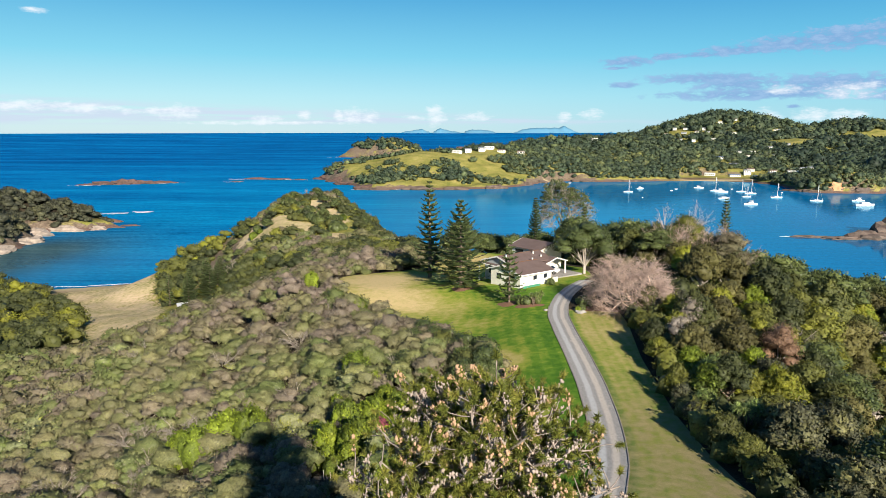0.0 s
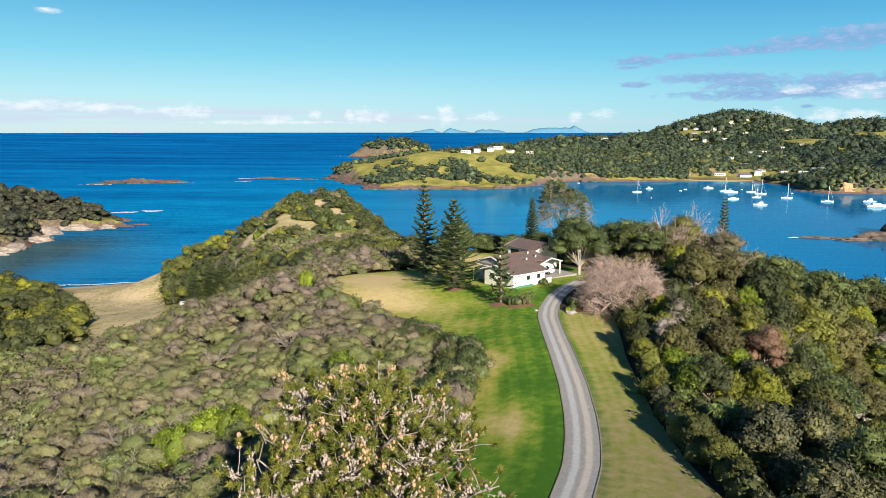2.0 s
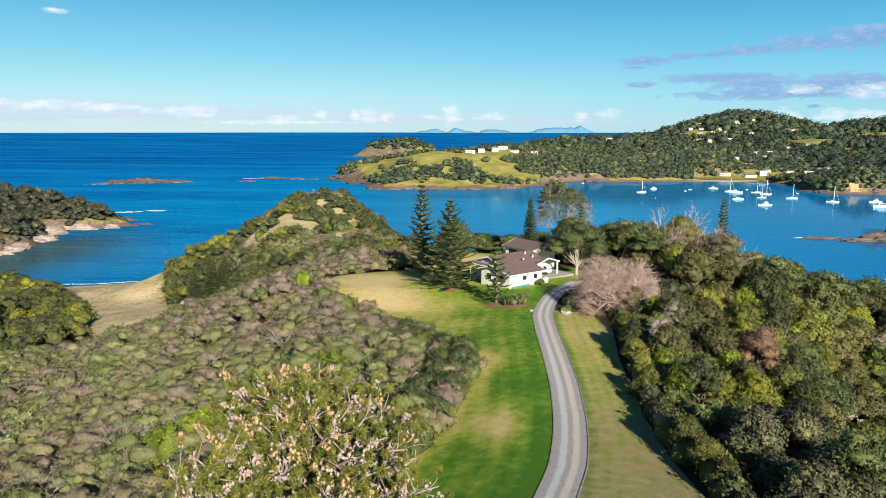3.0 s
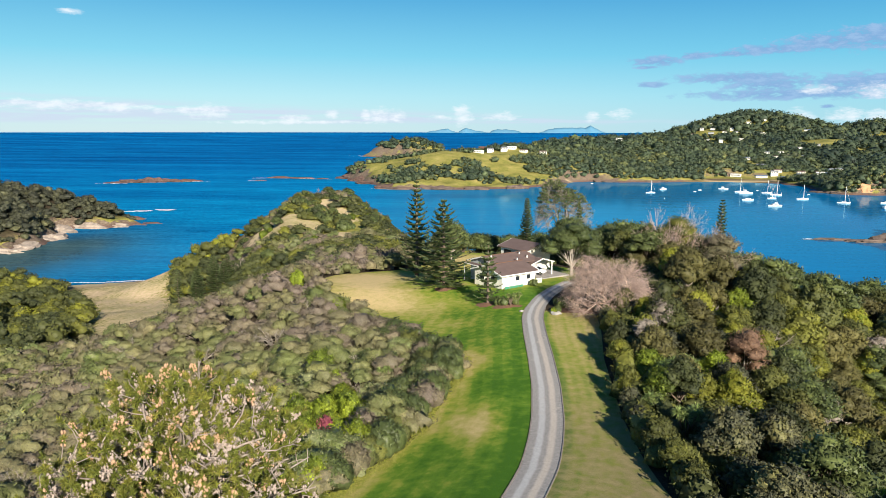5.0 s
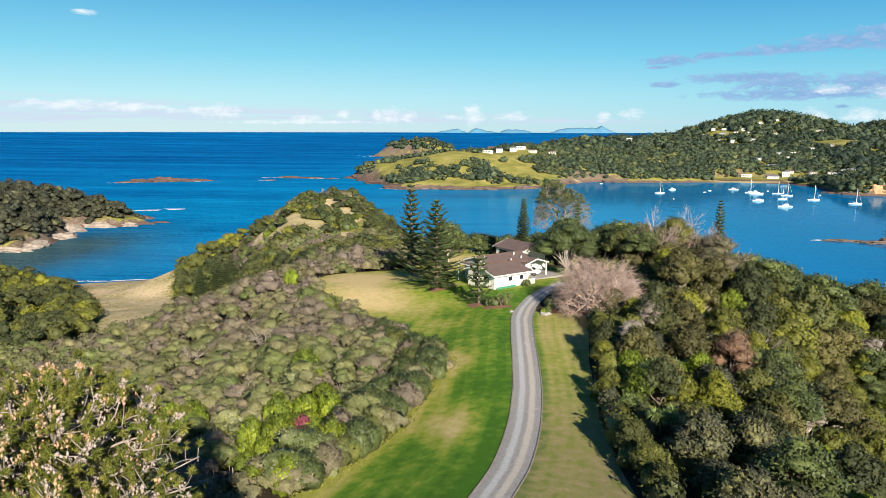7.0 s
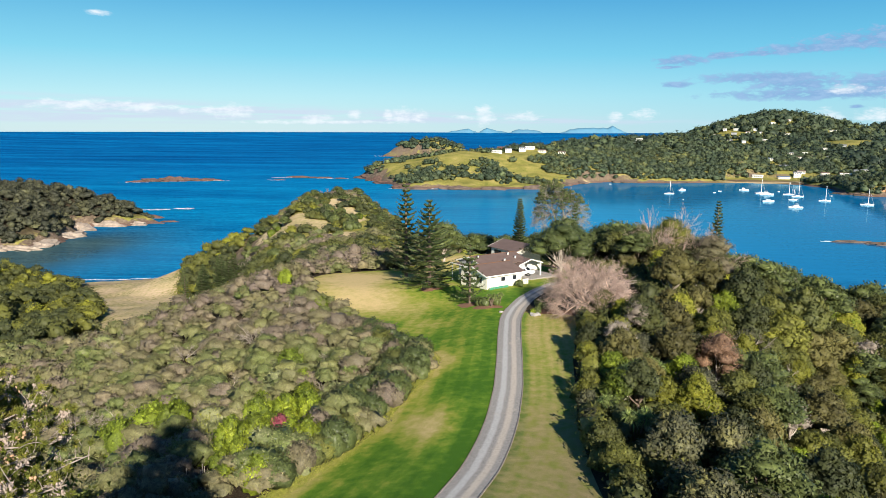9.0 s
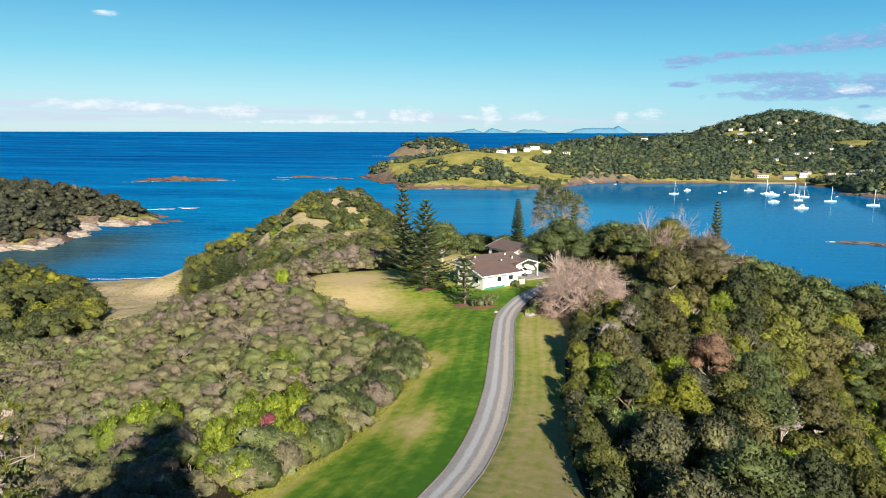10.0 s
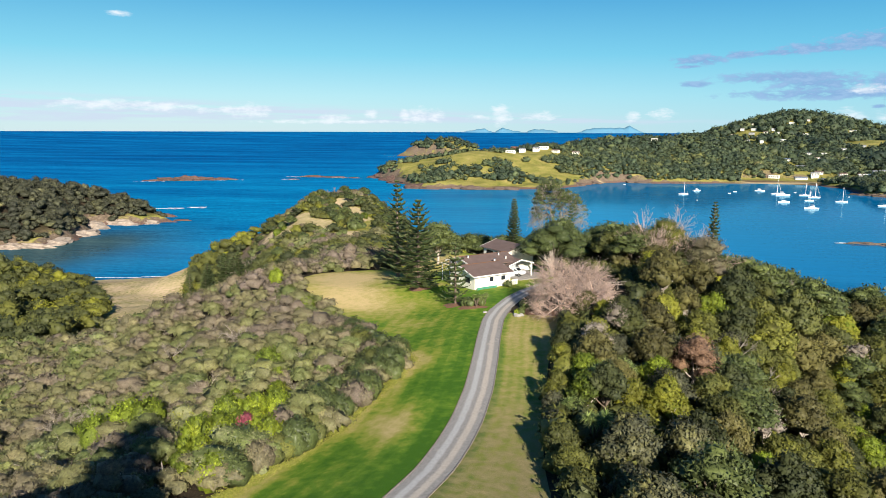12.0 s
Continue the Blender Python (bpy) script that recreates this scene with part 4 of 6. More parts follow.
def put(ob, x, y, turn=0.0, size=1.0, sink=0.0, tall=1.0, z=None):
    ob.scale = (size, size, size * tall)
    ob.rotation_euler = (0, 0, radians(turn))
    ob.location = (x, y, (level(x, y) if z is None else z) - sink)
    return ob


def again(ob, x, y, turn=0.0, size=1.0, tall=1.0, sink=0.0):
    c = copy_thing(ob, Matrix.Identity(4))
    return put(c, x, y, turn, size, sink, tall)


def forest():
    rng = np.random.default_rng(17)
    kinds = []
    specs = [("dark green broadleaf tree in dense bush", 7.0, 3.0, M_FOREST, (0.0, 0.25), 0.8), ("olive green broadleaf tree in dense bush", 6.5, 2.8, M_FOREST, (0.3, 0.55), 0.85), ("yellow-green leafy tree in dense bush", 6.0, 2.5, M_FOREST, (0.66, 0.9), 1.1), ("spreading dark coastal tree with leathery leaves", 7.5, 3.4, M_POHUT, (0.0, 1.0), 0.5), ("grey-green shrubby tree in dense bush", 5.0, 2.5, M_CAPE, (0.3, 0.9), 0.75), ("olive-brown feathery tree in dense bush", 6.2, 2.9, M_KANUKA, (0.1, 0.8), 0.9), ("fresh lime-green tree in dense bush", 4.8, 2.0, M_LIME, (0.0, 0.5), 0.85), ("grey half-dead twiggy tree in dense bush", 6.2, 2.2, M_DEAD, (0.0, 0.25), 0.6)]
    for k, (label, h, s, m, tint, flat) in enumerate(specs):
        kinds.append(broadleaf(40 + k, "bush_tree", label, "tree", h, s, m, M_PALEBARK if k > 3 else M_BARK, lumps=(28, 26, 28, 22, 24, 30, 20, 14)[k], per=(150, 160, 150, 170, 160, 140, 150, 90)[k], leaf=0.23, flat=flat, tint=tint, group="bush below the drive"))
    first = [True] * len(kinds)
    for x0, x1, y0, y1, step, lo, hi in [(20, 90, 36, 112, 4.7, 0.78, 1.2), (20, 110, 112, 205, 7.2, 1.2, 1.7)]:
        x, y = scatter(rng, x0, x1, y0, y1, step)
        edge = np.where(y < 110, LAWN_R(np.clip(y, 25, 109)) + 3.7, np.interp(y, [110, 120, 135, 150, 170, 215], [37, 39, 39, 33, 22, 6]))
        keep = (x > edge) & (inside_distance(x, y, SHORE) > 12) & (x < 0.56 * y + 26)
        for px, py in zip(x[keep], y[keep]):
            k = int(rng.choice(8, p=[0.13, 0.18, 0.23, 0.05, 0.10, 0.17, 0.11, 0.03]))
            if py < 64 and px < 46 and rng.random() < 0.75:
                k = int(rng.choice([0, 4, 4, 4, 0]))
            if py > 140 and rng.random() < 0.4:
                k = 3
            args = (px, py, rng.uniform(0, 360), rng.uniform(lo, hi))
            tall = rng.uniform(0.85, 1.1)
            if first[k]:
                put(kinds[k], *args, sink=0.5, tall=tall)
                first[k] = False
            else:
                again(kinds[k], *args, tall=tall, sink=0.5)


    # oversized trees out of view, added to throw shadow on the near bush
    for px, py in ((44, 20), (38, 14), (47, 30)):
        again(kinds[1], px, py, px * 40 % 360, 2.7, 1.0, 0.5)
    for py in np.arange(43, 105, 3.6):
        k = int(rng.choice([0, 1, 1, 2, 4, 5, 4]))
        again(kinds[k], float(LAWN_R(py)) + 1.3 + rng.uniform(-0.5, 0.6), py, rng.uniform(0, 360), rng.uniform(0.38, 0.68), rng.uniform(0.9, 1.15), 0.5)


forest()


def undergrowth():
    """Low bush that fills the gaps below the trees."""
    rng = np.random.default_rng(23)
    x, y = scatter(rng, 20, 120, 34, 235, 2.8)
    edge = np.where(y < 110, LAWN_R(np.clip(y, 25, 109)) + 0.9, np.interp(y, [110, 120, 135, 150, 170, 215, 240], [35, 36, 35, 31, 20, 4, -10]))
    ok = (x > edge) & (inside_distance(x, y, SHORE) > 4) & (x < 0.6 * y + 30)
    x, y = x[ok], y[ok]
    n = len(x)
    z = land(x, y)
    h = rng.uniform(1.4, 3.2, n)
    heap = Heap()
    foliage(rng, heap, np.stack([x, y, z + h * 0.3], 1), np.stack([rng.uniform(1.4, 2.2, n), rng.uniform(1.4, 2.2, n), h * 0.75], 1), np.full(n, 110), 0.34, rng.random(n) * 0.6, low=0.0, core=DOME1, heart=0.88, ragged=0.2, fluff=0.55, spray=0.25)
    tagged(new("undergrowth", heap.mesh("undergrowth", M_BUSH)), "mixed low bush under the trees", "undergrowth", kind="stuff")


undergrowth()


# plan places: along the beach, up the hill, and on the headland
SITES = [
    (391, 1233, 0), (428, 1219, 2), (455, 1236, 1), (460, 1195, 2), (488, 1213, 1), (475, 1150, 3), (500, 1160, 0), (520, 1215, 3), (545, 1205, 1),
    (452, 1386, 2), (490, 1446, 1), (527, 1484, 1), (576, 1547, 0), (585, 1521, 3), (649, 1635, 1), (572, 1792, 0), (564, 1941, 1), (618, 1947, 0),
]
SITES2 = [
    (629, 2026, 1), (584, 2092, 0), (602, 2192, 0), (654, 1949, 1), (694, 2005, 0), (828, 2052, 2), (832, 1992, 0), (947, 2099, 1), (699, 1667, 4), (719, 1920, 4), (573, 2001, 1), (628, 2067, 1), (603, 2046, 3), (538, 1980, 4),
    (576, 1753, 3), (520, 2059, 3), (566, 2044, 4), (534, 1459, 3), (459, 1317, 4), (507, 2180, 1), (560, 2120, 1), (690, 2120, 0), (740, 2140, 3), (877, 1627, 4), (905, 1880, 0), (770, 1960, 1), (640, 1450, 3), (600, 1500, 1),
]
SITES3 = [(-48, 1200, 0), (-30, 1250, 1), (-5, 1248, 1), (8, 1262, 0), (29, 1230, 3), (63, 1236, 3), (-46, 1300, 5), (230, 1492, 0), (930, 2010, 1), (500, 1240, 3), (530, 1190, 1), (470, 1260, 3)]


def far_woods():
    rng = np.random.default_rng(31)

    def pasture(x, y):
        """Above 0.42: open grass."""
        m = 0 * x
        for cx, cy, rx, ry in [(-60, 1005, 95, 45), (-190, 1150, 70, 90), (-100, 1130, 80, 110), (0, 1150, 80, 130), (30, 1100, 40, 60), (790, 1760, 120, 80), (720, 1695, 60, 35), (1090, 2165, 230, 60), (430, 1205, 130, 40), (475, 1250, 60, 18), (606, 1370, 60, 30), (600, 1440, 40, 18), (560, 1910, 60, 30), (455, 1330, 25, 25), (780, 1600, 40, 25), (530, 2060, 60, 30)]:
            m = np.maximum(m, np.exp(-((x - cx) / rx) ** 2 - ((y - cy) / ry) ** 2))
        for cx, cy, rx, ry in [(-213, 1180, 22, 30), (-137, 1084, 16, 16), (-103, 1058, 18, 18), (-58, 1098, 30, 26), (-48, 1034, 30, 20), (48, 1125, 26, 34), (26, 1170, 26, 20), (-127, 1036, 10, 10), (12, 1046, 18, 14), (-150, 1110, 8, 8), (-20, 1150, 9, 9), (70, 1180, 40, 40)]:
            m = m - 0.9 * np.exp(-((x - cx) / (rx * 0.72)) ** 2 - ((y - cy) / (ry * 0.72)) ** 2)
        return m + 0.26 * wobble(x, y, 0.06, 6.0) + 0.20 * wobble(x, y, 0.15, 2.0) - 0.08 * (x < 300) + 0.08 * (x > 600)

    for (x0, x1, y0, y1, step, name) in [(-300, 620, 950, 1400, 7.5, "far bush on the headland"), (60, 900, 1400, 1900, 12, "far bush over the middle ridge"), (250, 1700, 1900, 2550, 17, "far bush over the hill"), (-460, -170, 2050, 2220, 12, "bush on the outer knob"), (620, 1500, 1000, 1900, 17, "far bush behind the village")]:
        x, y = scatter(rng, x0, x1, y0, y1, step)
        z = far_land(x, y)
        ok = (z > (3.0 if y1 != 2220 else 24.0)) & (inside_distance(x, y, FAR_SHORE) > 6) & (pasture(x, y) < 0.42)
        for hx, hy, _ in SITES + SITES2 + SITES3:
            ok &= ~((np.abs(x - hx) < 10 + (hy - 1000) * 0.003) & (y < hy + 10) & (y > hy - 18 - (hy - 1000) * 0.016))
        x, y, z = x[ok], y[ok], z[ok]
        n = len(x)
        r = step * (0.42 + 0.55 * rng.random(n) ** 2)
        heap = Heap()
        t = np.clip(0.30 + rng.normal(size=n) * 0.2 + 0.28 * wobble(x, y, 0.025, 2.0) + 0.25 * np.exp(-np.maximum(inside_distance(x, y, FAR_SHORE) - 6, 0) / 22) * wobble(x, y, 0.06, 8.0), 0, 1)
        foliage(rng, heap, np.stack([x, y, z + r * 0.5], 1), np.stack([r, r, r * rng.uniform(0.7, 1.0, n)], 1), np.full(n, 30), step * 0.30, t, low=0.0, ragged=0.2, core=DOME1, heart=0.88, spray=0.0, lean=0.75, fluff=0.55)
        tagged(new("distant_bush", heap.mesh("distant_bush", M_FARWOOD)), name, "bush", kind="stuff")


far_woods()


# ---- conifers ----
def norfolk_pine(seed, label, height, spread, tiers, x, y, thin=1.0, name="norfolk_pine"):
    rng = np.random.default_rng(seed)
    root = thing(name, label, "tree")
    wood, heap = Heap(), Heap()
    v, f = tube([(0, 0, -0.5), (0, 0, height * 0.5), (0, 0, height * 0.98)], [height * 0.02, height * 0.012, 0.03], 8)
    wood.add(v, f)
    for k in range(tiers):
        q = (k + 0.5) / tiers
        z0 = height * (0.05 + 0.93 * q ** 0.92)
        length = spread * (1 - q) ** 0.8 * (0.8 + 0.2 * min(1, q * 5)) + 0.25
        arms = 7 if q < 0.7 else 6
        for j in range(arms):
            ang = 2 * math.pi * (j + 0.5 * (k % 2)) / arms + rng.uniform(-0.2, 0.2)
            ln = length * rng.uniform(0.82, 1.1)
            d = np.array([math.cos(ang), math.sin(ang), 0])
            side = np.array([-d[1], d[0], 0])
            rise = (0.02 + 0.38 * q) * ln
            s = np.linspace(0, 1, 5)[:, None]
            p = d * ln * s + np.array([0, 0, 1]) * (z0 + rise * s ** 1.6 - 0.10 * ln * np.sin(s * 3.14))
            v, f = tube(p, np.linspace(0.05, 0.012, 5) * (height / 16), 4)
            wood.add(v, f)
            n = int((7 + 13 * ln / spread) * thin)
            t = rng.uniform(0.18, 1.03, n)
            for sgn in (-1, 1):
                w = 0.17 * ln * (1.05 - t) + 0.24
                base = d * (ln * t)[:, None] + np.array([0, 0, 1]) * (z0 + rise * t ** 1.6 - 0.10 * ln * np.sin(t * 3.14))[:, None]
                tip = base + side * (sgn * w)[:, None] + d * (0.35 * w)[:, None] + np.array([0, 0, 1]) * (rng.uniform(-0.05, 0.28, n) * (0.4 + w))[:, None]
                wide = d * 0.085 + np.array([0, 0, 0.05])
                up = np.array([0, 0, 0.10])
                vv = np.stack([base - wide + up * 0, base + wide + up, tip + wide * 0.5 + up * 0.4, tip - wide * 0.5], 1).reshape(-1, 3)
                heap.add(vv, np.arange(n * 4).reshape(n, 4), np.repeat(rng.random(n), 4))
    hang("trunk", wood.mesh("trunk", M_BARK, True), root)
    hang("foliage", heap.mesh("foliage", M_PINE), root)
    return put(root, x, y, rng.uniform(0, 360))


norfolk_pine(1, "tall dark green Norfolk pine on the lawn", 17.0, 6.6, 18, -2.2, 126.2, thin=1.7)
norfolk_pine(2, "tall slim Norfolk pine behind its neighbour", 20.5, 4.3, 19, -9.0, 139.0, thin=1.5)
norfolk_pine(3, "small open conifer by the house in mulch", 10.8, 2.7, 11, 6.5, 114.0, thin=0.7, name="young_pine")
norfolk_pine(4, "slim pale conifer above the bush", 21.5, 3.2, 26, 58.6, 164.3, thin=0.7)
norfolk_pine(5, "slender conifer behind the house", 15.5, 2.2, 26, 13.8, 158.0, thin=1.3, name="cypress")
norfolk_pine(6, "thin young conifer above the beach", 13.0, 2.6, 16, -118.0, 250.0, thin=0.5)




# ---- house ----
HOUSE = Matrix.Translation((8.8, 122.8, 55.6)) @ Matrix(((0.75, -0.661, 0, 0), (0.661, 0.75, 0, 0), (0, 0, 1, 0), (0, 0, 0, 1)))


def slab(corners, thick):
    """A flat plate with its lower face that much below the corners."""
    bm = bmesh.new()
    top = [bm.verts.new(c) for c in corners]
    low = [bm.verts.new((c[0], c[1], c[2] - thick)) for c in corners]
    bm.faces.new(top)
    bm.faces.new(low[::-1])
    n = len(top)
    for i in range(n):
        bm.faces.new((top[i], low[i], low[(i + 1) % n], top[(i + 1) % n]))
    bmesh.ops.recalc_face_normals(bm, faces=bm.faces)
    return bm


def prism(outline, axis, a, b):
    """An outline of (across, z) pairs drawn out along x or y from a to b."""
    bm = bmesh.new()
    at = (lambda q, s: (s, q[0], q[1])) if axis == "x" else (lambda q, s: (q[0], s, q[1]))
    one = [bm.verts.new(at(q, a)) for q in outline]
    two = [bm.verts.new(at(q, b)) for q in outline]
    bm.faces.new(one)
    bm.faces.new(two[::-1])
    n = len(one)
    for i in range(n):
        bm.faces.new((one[i], two[i], two[(i + 1) % n], one[(i + 1) % n]))
    bmesh.ops.recalc_face_normals(bm, faces=bm.faces)
    return bm


def window_unit(parent, x, y, z, w, h, face="y", name="window"):
    """A framed pane standing a little proud of a wall that faces -y or -x."""
    d = 0.05
    frame_bm = bmesh.new()
    t = 0.07
    for a0, b0, a1, b1 in ((0, 0, w, t), (0, h - t, w, h), (0, t, t, h - t), (w - t, t, w, h - t)):
        if face == "y":
            box(frame_bm, x + a0, y - d, z + b0, x + a1, y + 0.01, z + b1)
        else:
            box(frame_bm, x - d, y + a0, z + b0, x + 0.01, y + a1, z + b1)
    f = part(name, frame_bm, M_WHITE, parent)
    pane = boxed(x + t, y - 0.02, z + t, x + w - t, y + 0.005, z + h - t) if face == "y" else boxed(x - 0.02, y + t, z + t, x + 0.005, y + w - t, z + h - t)
    part("pane", pane, M_GLASS, f, "dark reflecting pane")
    return f


def build_house():
    h = thing("house", "single-storey cream weatherboard house with low brown gabled roofs", "house", HOUSE)
    # front wing
    part("wall", prism([(0.0, -1.2), (8.0, -1.2), (8.0, 2.4), (4.2, 3.5), (0.0, 2.38)], "x", 0.0, 8.1), M_CREAM, h)
    for a, b in ((-0.6, 4.2), (8.6, 4.2)):
        part("roof", slab([(-0.6, a, 2.42), (8.6, a, 2.42), (8.6, b, 3.7), (-0.6, b, 3.7)], 0.15), M_ROOF, h)
        part("barge_board", slab([(-0.68, a, 2.43), (-0.61, a, 2.43), (-0.61, b, 3.71), (-0.68, b, 3.71)], 0.24), M_WHITE, h, "white painted gable board")
    part("fascia", boxed(-0.62, -0.68, 2.2, 8.6, -0.605, 2.43), M_WHITE, h, "white painted eave board")
    part("ridge_cap", slab([(-0.6, 4.05, 3.74), (8.6, 4.05, 3.74), (8.6, 4.35, 3.74), (-0.6, 4.35, 3.74)], 0.05), M_MULCH, h)
    for x in (3.2, 5.9):
        window_unit(h, x, 0.0, 0.95, 1.05, 0.95)
    window_unit(h, 0.0, 1.4, 0.7, 1.8, 1.2, "x")
    window_unit(h, 0.0, 5.0, 0.7, 1.5, 1.2, "x")
    door = part("door", boxed(8.05, 2.4, -0.1, 8.15, 3.3, 2.0, bevel=0.01), M_WHITE, h)
    part("handle", boxed(8.15, 3.15, 0.9, 8.2, 3.2, 1.05), M_METAL, door)
    # middle wing
    # this wall's grey is shadow put into its colour
    part("wall", prism([(5.9, -1.2), (13.6, -1.2), (13.6, 2.9), (9.6, 3.95), (5.9, 2.9)], "x", 3.4, 14.0), M_GREYWALL, h, "weatherboard wall greyed to look shaded")
    for a, z, b in ((5.3, 2.95, 9.6), (14.2, 2.85, 9.6)):
        part("roof", slab([(2.9, a, z), (14.4, a, z), (14.4, b, 4.15), (2.9, b, 4.15)], 0.16), M_ROOF, h)
        part("barge_board", slab([(2.82, a, z + 0.01), (2.89, a, z + 0.01), (2.89, b, 4.16), (2.82, b, 4.16)], 0.26), M_WHITE, h)
    part("ridge_cap", slab([(2.9, 9.45, 4.19), (14.4, 9.45, 4.19), (14.4, 9.75, 4.19), (2.9, 9.75, 4.19)], 0.05), M_MULCH, h)
    part("flat_roof", boxed(1.4, 6.2, 2.5, 2.8, 13.6, 2.6, bevel=0.02), M_ROOF, h, "narrow flat verandah roof")
    part("fascia", boxed(1.34, 6.2, 2.46, 1.395, 13.6, 2.62), M_WHITE, h)
    for y in (6.5, 13.2):
        part("post", boxed(1.5, y, -1.2, 1.6, y + 0.1, 2.5), M_GREYWALL, h)
    window_unit(h, 3.4, 10.0, 0.3, 2.4, 1.7, "x")
    # carport wing
    for a, b in (((11.2, 2.42), (14.3, 3.35)), ((17.4, 2.42), (14.3, 3.35))):
        part("roof", slab([(a[0], 4.4, a[1]), (b[0], 4.4, b[1]), (b[0], 11.5, b[1]), (a[0], 11.5, a[1])], 0.15), M_ROOF, h)
        part("barge_board", slab([(a[0], 4.32, a[1] + 0.01), (b[0], 4.32, b[1] + 0.01), (b[0], 4.39, b[1] + 0.01), (a[0], 4.39, a[1] + 0.01)], 0.2), M_WHITE, h)
    part("wall", boxed(14.05, 10.4, -0.6, 17.2, 10.55, 2.5), M_CREAM, h)
    for x in (11.5, 16.9):
        part("post", boxed(x, 4.55, -0.6, x + 0.2, 4.75, 2.5), M_WHITE, h)
    # back wing
    for a, b in (((14.5, 3.95), (18.7, 5.2)), ((22.9, 3.95), (18.7, 5.2))):
        part("roof", slab([(a[0], 9.6, a[1]), (b[0], 9.6, b[1]), (b[0], 18.6, b[1]), (a[0], 18.6, a[1])], 0.17), M_ROOF, h)
        part("barge_board", slab([(a[0], 18.61, a[1] + 0.01), (b[0], 18.61, b[1] + 0.01), (b[0], 18.68, b[1] + 0.01), (a[0], 18.68, a[1] + 0.01)], 0.26), M_WHITE, h)
    part("wall", prism([(15.0, -0.6), (22.3, -0.6), (22.3, 3.8), (18.7, 4.95), (15.0, 3.8)], "y", 10.6, 18.0), M_CREAM, h)
    window_unit(h, 15.0, 14.5, 2.0, 2.6, 1.5, "x")
    # roof fittings
    for x, y, z in ((8.3, 5.3, 3.25), (12.1, 6.7, 3.2), (11.6, 8.4, 3.7), (4.4, 8.6, 3.7)):
        v = part("vent", boxed(x, y, z, x + 0.22, y + 0.22, z + 0.62, bevel=0.02), M_WHITE, h, "white roof vent")
        part("cowl", boxed(x - 0.06, y - 0.06, z + 0.62, x + 0.28, y + 0.28, z + 0.7), M_METAL, v)
    dish = bmesh.new()
    bmesh.ops.create_uvsphere(dish, u_segments=12, v_segments=8, radius=0.45, matrix=Matrix.Translation((20.4, 10.2, 4.9)) @ Matrix.Diagonal((1, 1, 0.8, 1)))
    part("dome", dish, M_WHITE, h, "white plastic dome")
    # paving in the carport
    part("paving", boxed(12.4, 2.6, -0.62, 19.8, 10.4, -0.22), M_STONE, h, "pale concrete carport floor")


build_house()


def screen():
    root = thing("mesh_screen", "low green mesh screen along the house wall", "screen", HOUSE)
    for k in range(5):
        part("post", boxed(0.1 + k * 1.1, -0.62, -1.2, 0.16 + k * 1.1, -0.56, 0.35), M_TIMBER, root)
        if k < 4:
            part("mesh_panel", boxed(0.16 + k * 1.1, -0.6, -0.7, 1.2 + k * 1.1, -0.57, 0.3), M_TARP, root)


screen()


def lattice_gate():
    root = thing("lattice_gate", "white slatted gate beside the carport", "gate", HOUSE)
    for k in range(9):
        part("slat", boxed(8.3 + k * 0.16, -0.2, -0.5, 8.38 + k * 0.16, -0.16, 0.85), M_WHITE, root)
    for z in (-0.3, 0.65):
        part("rail", boxed(8.25, -0.15, z, 9.75, -0.1, z + 0.09), M_WHITE, root)


lattice_gate()


def car(m):
    root = thing("car", "white family car parked in the carport", "car", m)
    out = [(-2.2, 0.45), (2.15, 0.45), (2.2, 0.75), (2.05, 0.95), (1.25, 1.05), (0.55, 1.55), (-1.5, 1.6), (-2.1, 1.1), (-2.25, 0.8)]
    bm = prism(out, "y", -0.88, 0.88)
    bmesh.ops.bevel(bm, geom=list(bm.edges), offset=0.07, segments=2, affect="EDGES")
    body = part("body", bm, M_GEL, root)
    for s in (-1, 1):
        part("side_window", prism([(1.05, 1.08), (0.48, 1.46), (-1.42, 1.5), (-1.8, 1.1)], "y", s * 0.86, s * 0.895), M_GLASS, root)
        part("headlight", boxed(2.08, s * 0.62 - 0.16, 0.72, 2.2, s * 0.62 + 0.16, 0.88, bevel=0.03), M_METAL, root)
        for x in (-1.35, 1.35):
            bm = bmesh.new()
            bmesh.ops.create_cone(bm, cap_ends=True, segments=18, radius1=0.34, radius2=0.34, depth=0.22, matrix=Matrix.Translation((x, s * 0.8, 0.34)) @ Matrix.Rotation(math.pi / 2, 4, "X"))
            wheel = part("wheel", bm, M_RUBBER, root)
            bm = bmesh.new()
            bmesh.ops.create_cone(bm, cap_ends=True, segments=12, radius1=0.2, radius2=0.17, depth=0.25, matrix=Matrix.Translation((x, s * 0.81, 0.34)) @ Matrix.Rotation(math.pi / 2, 4, "X"))
            part("rim", bm, M_METAL, wheel)
    part("windscreen", slab([(1.2, -0.72, 1.1), (1.2, 0.72, 1.1), (0.62, 0.66, 1.53), (0.62, -0.66, 1.53)], 0.02), M_GLASS, root)


car(HOUSE @ pose(14.3, 6.6, -0.21, 0, 0, -62))


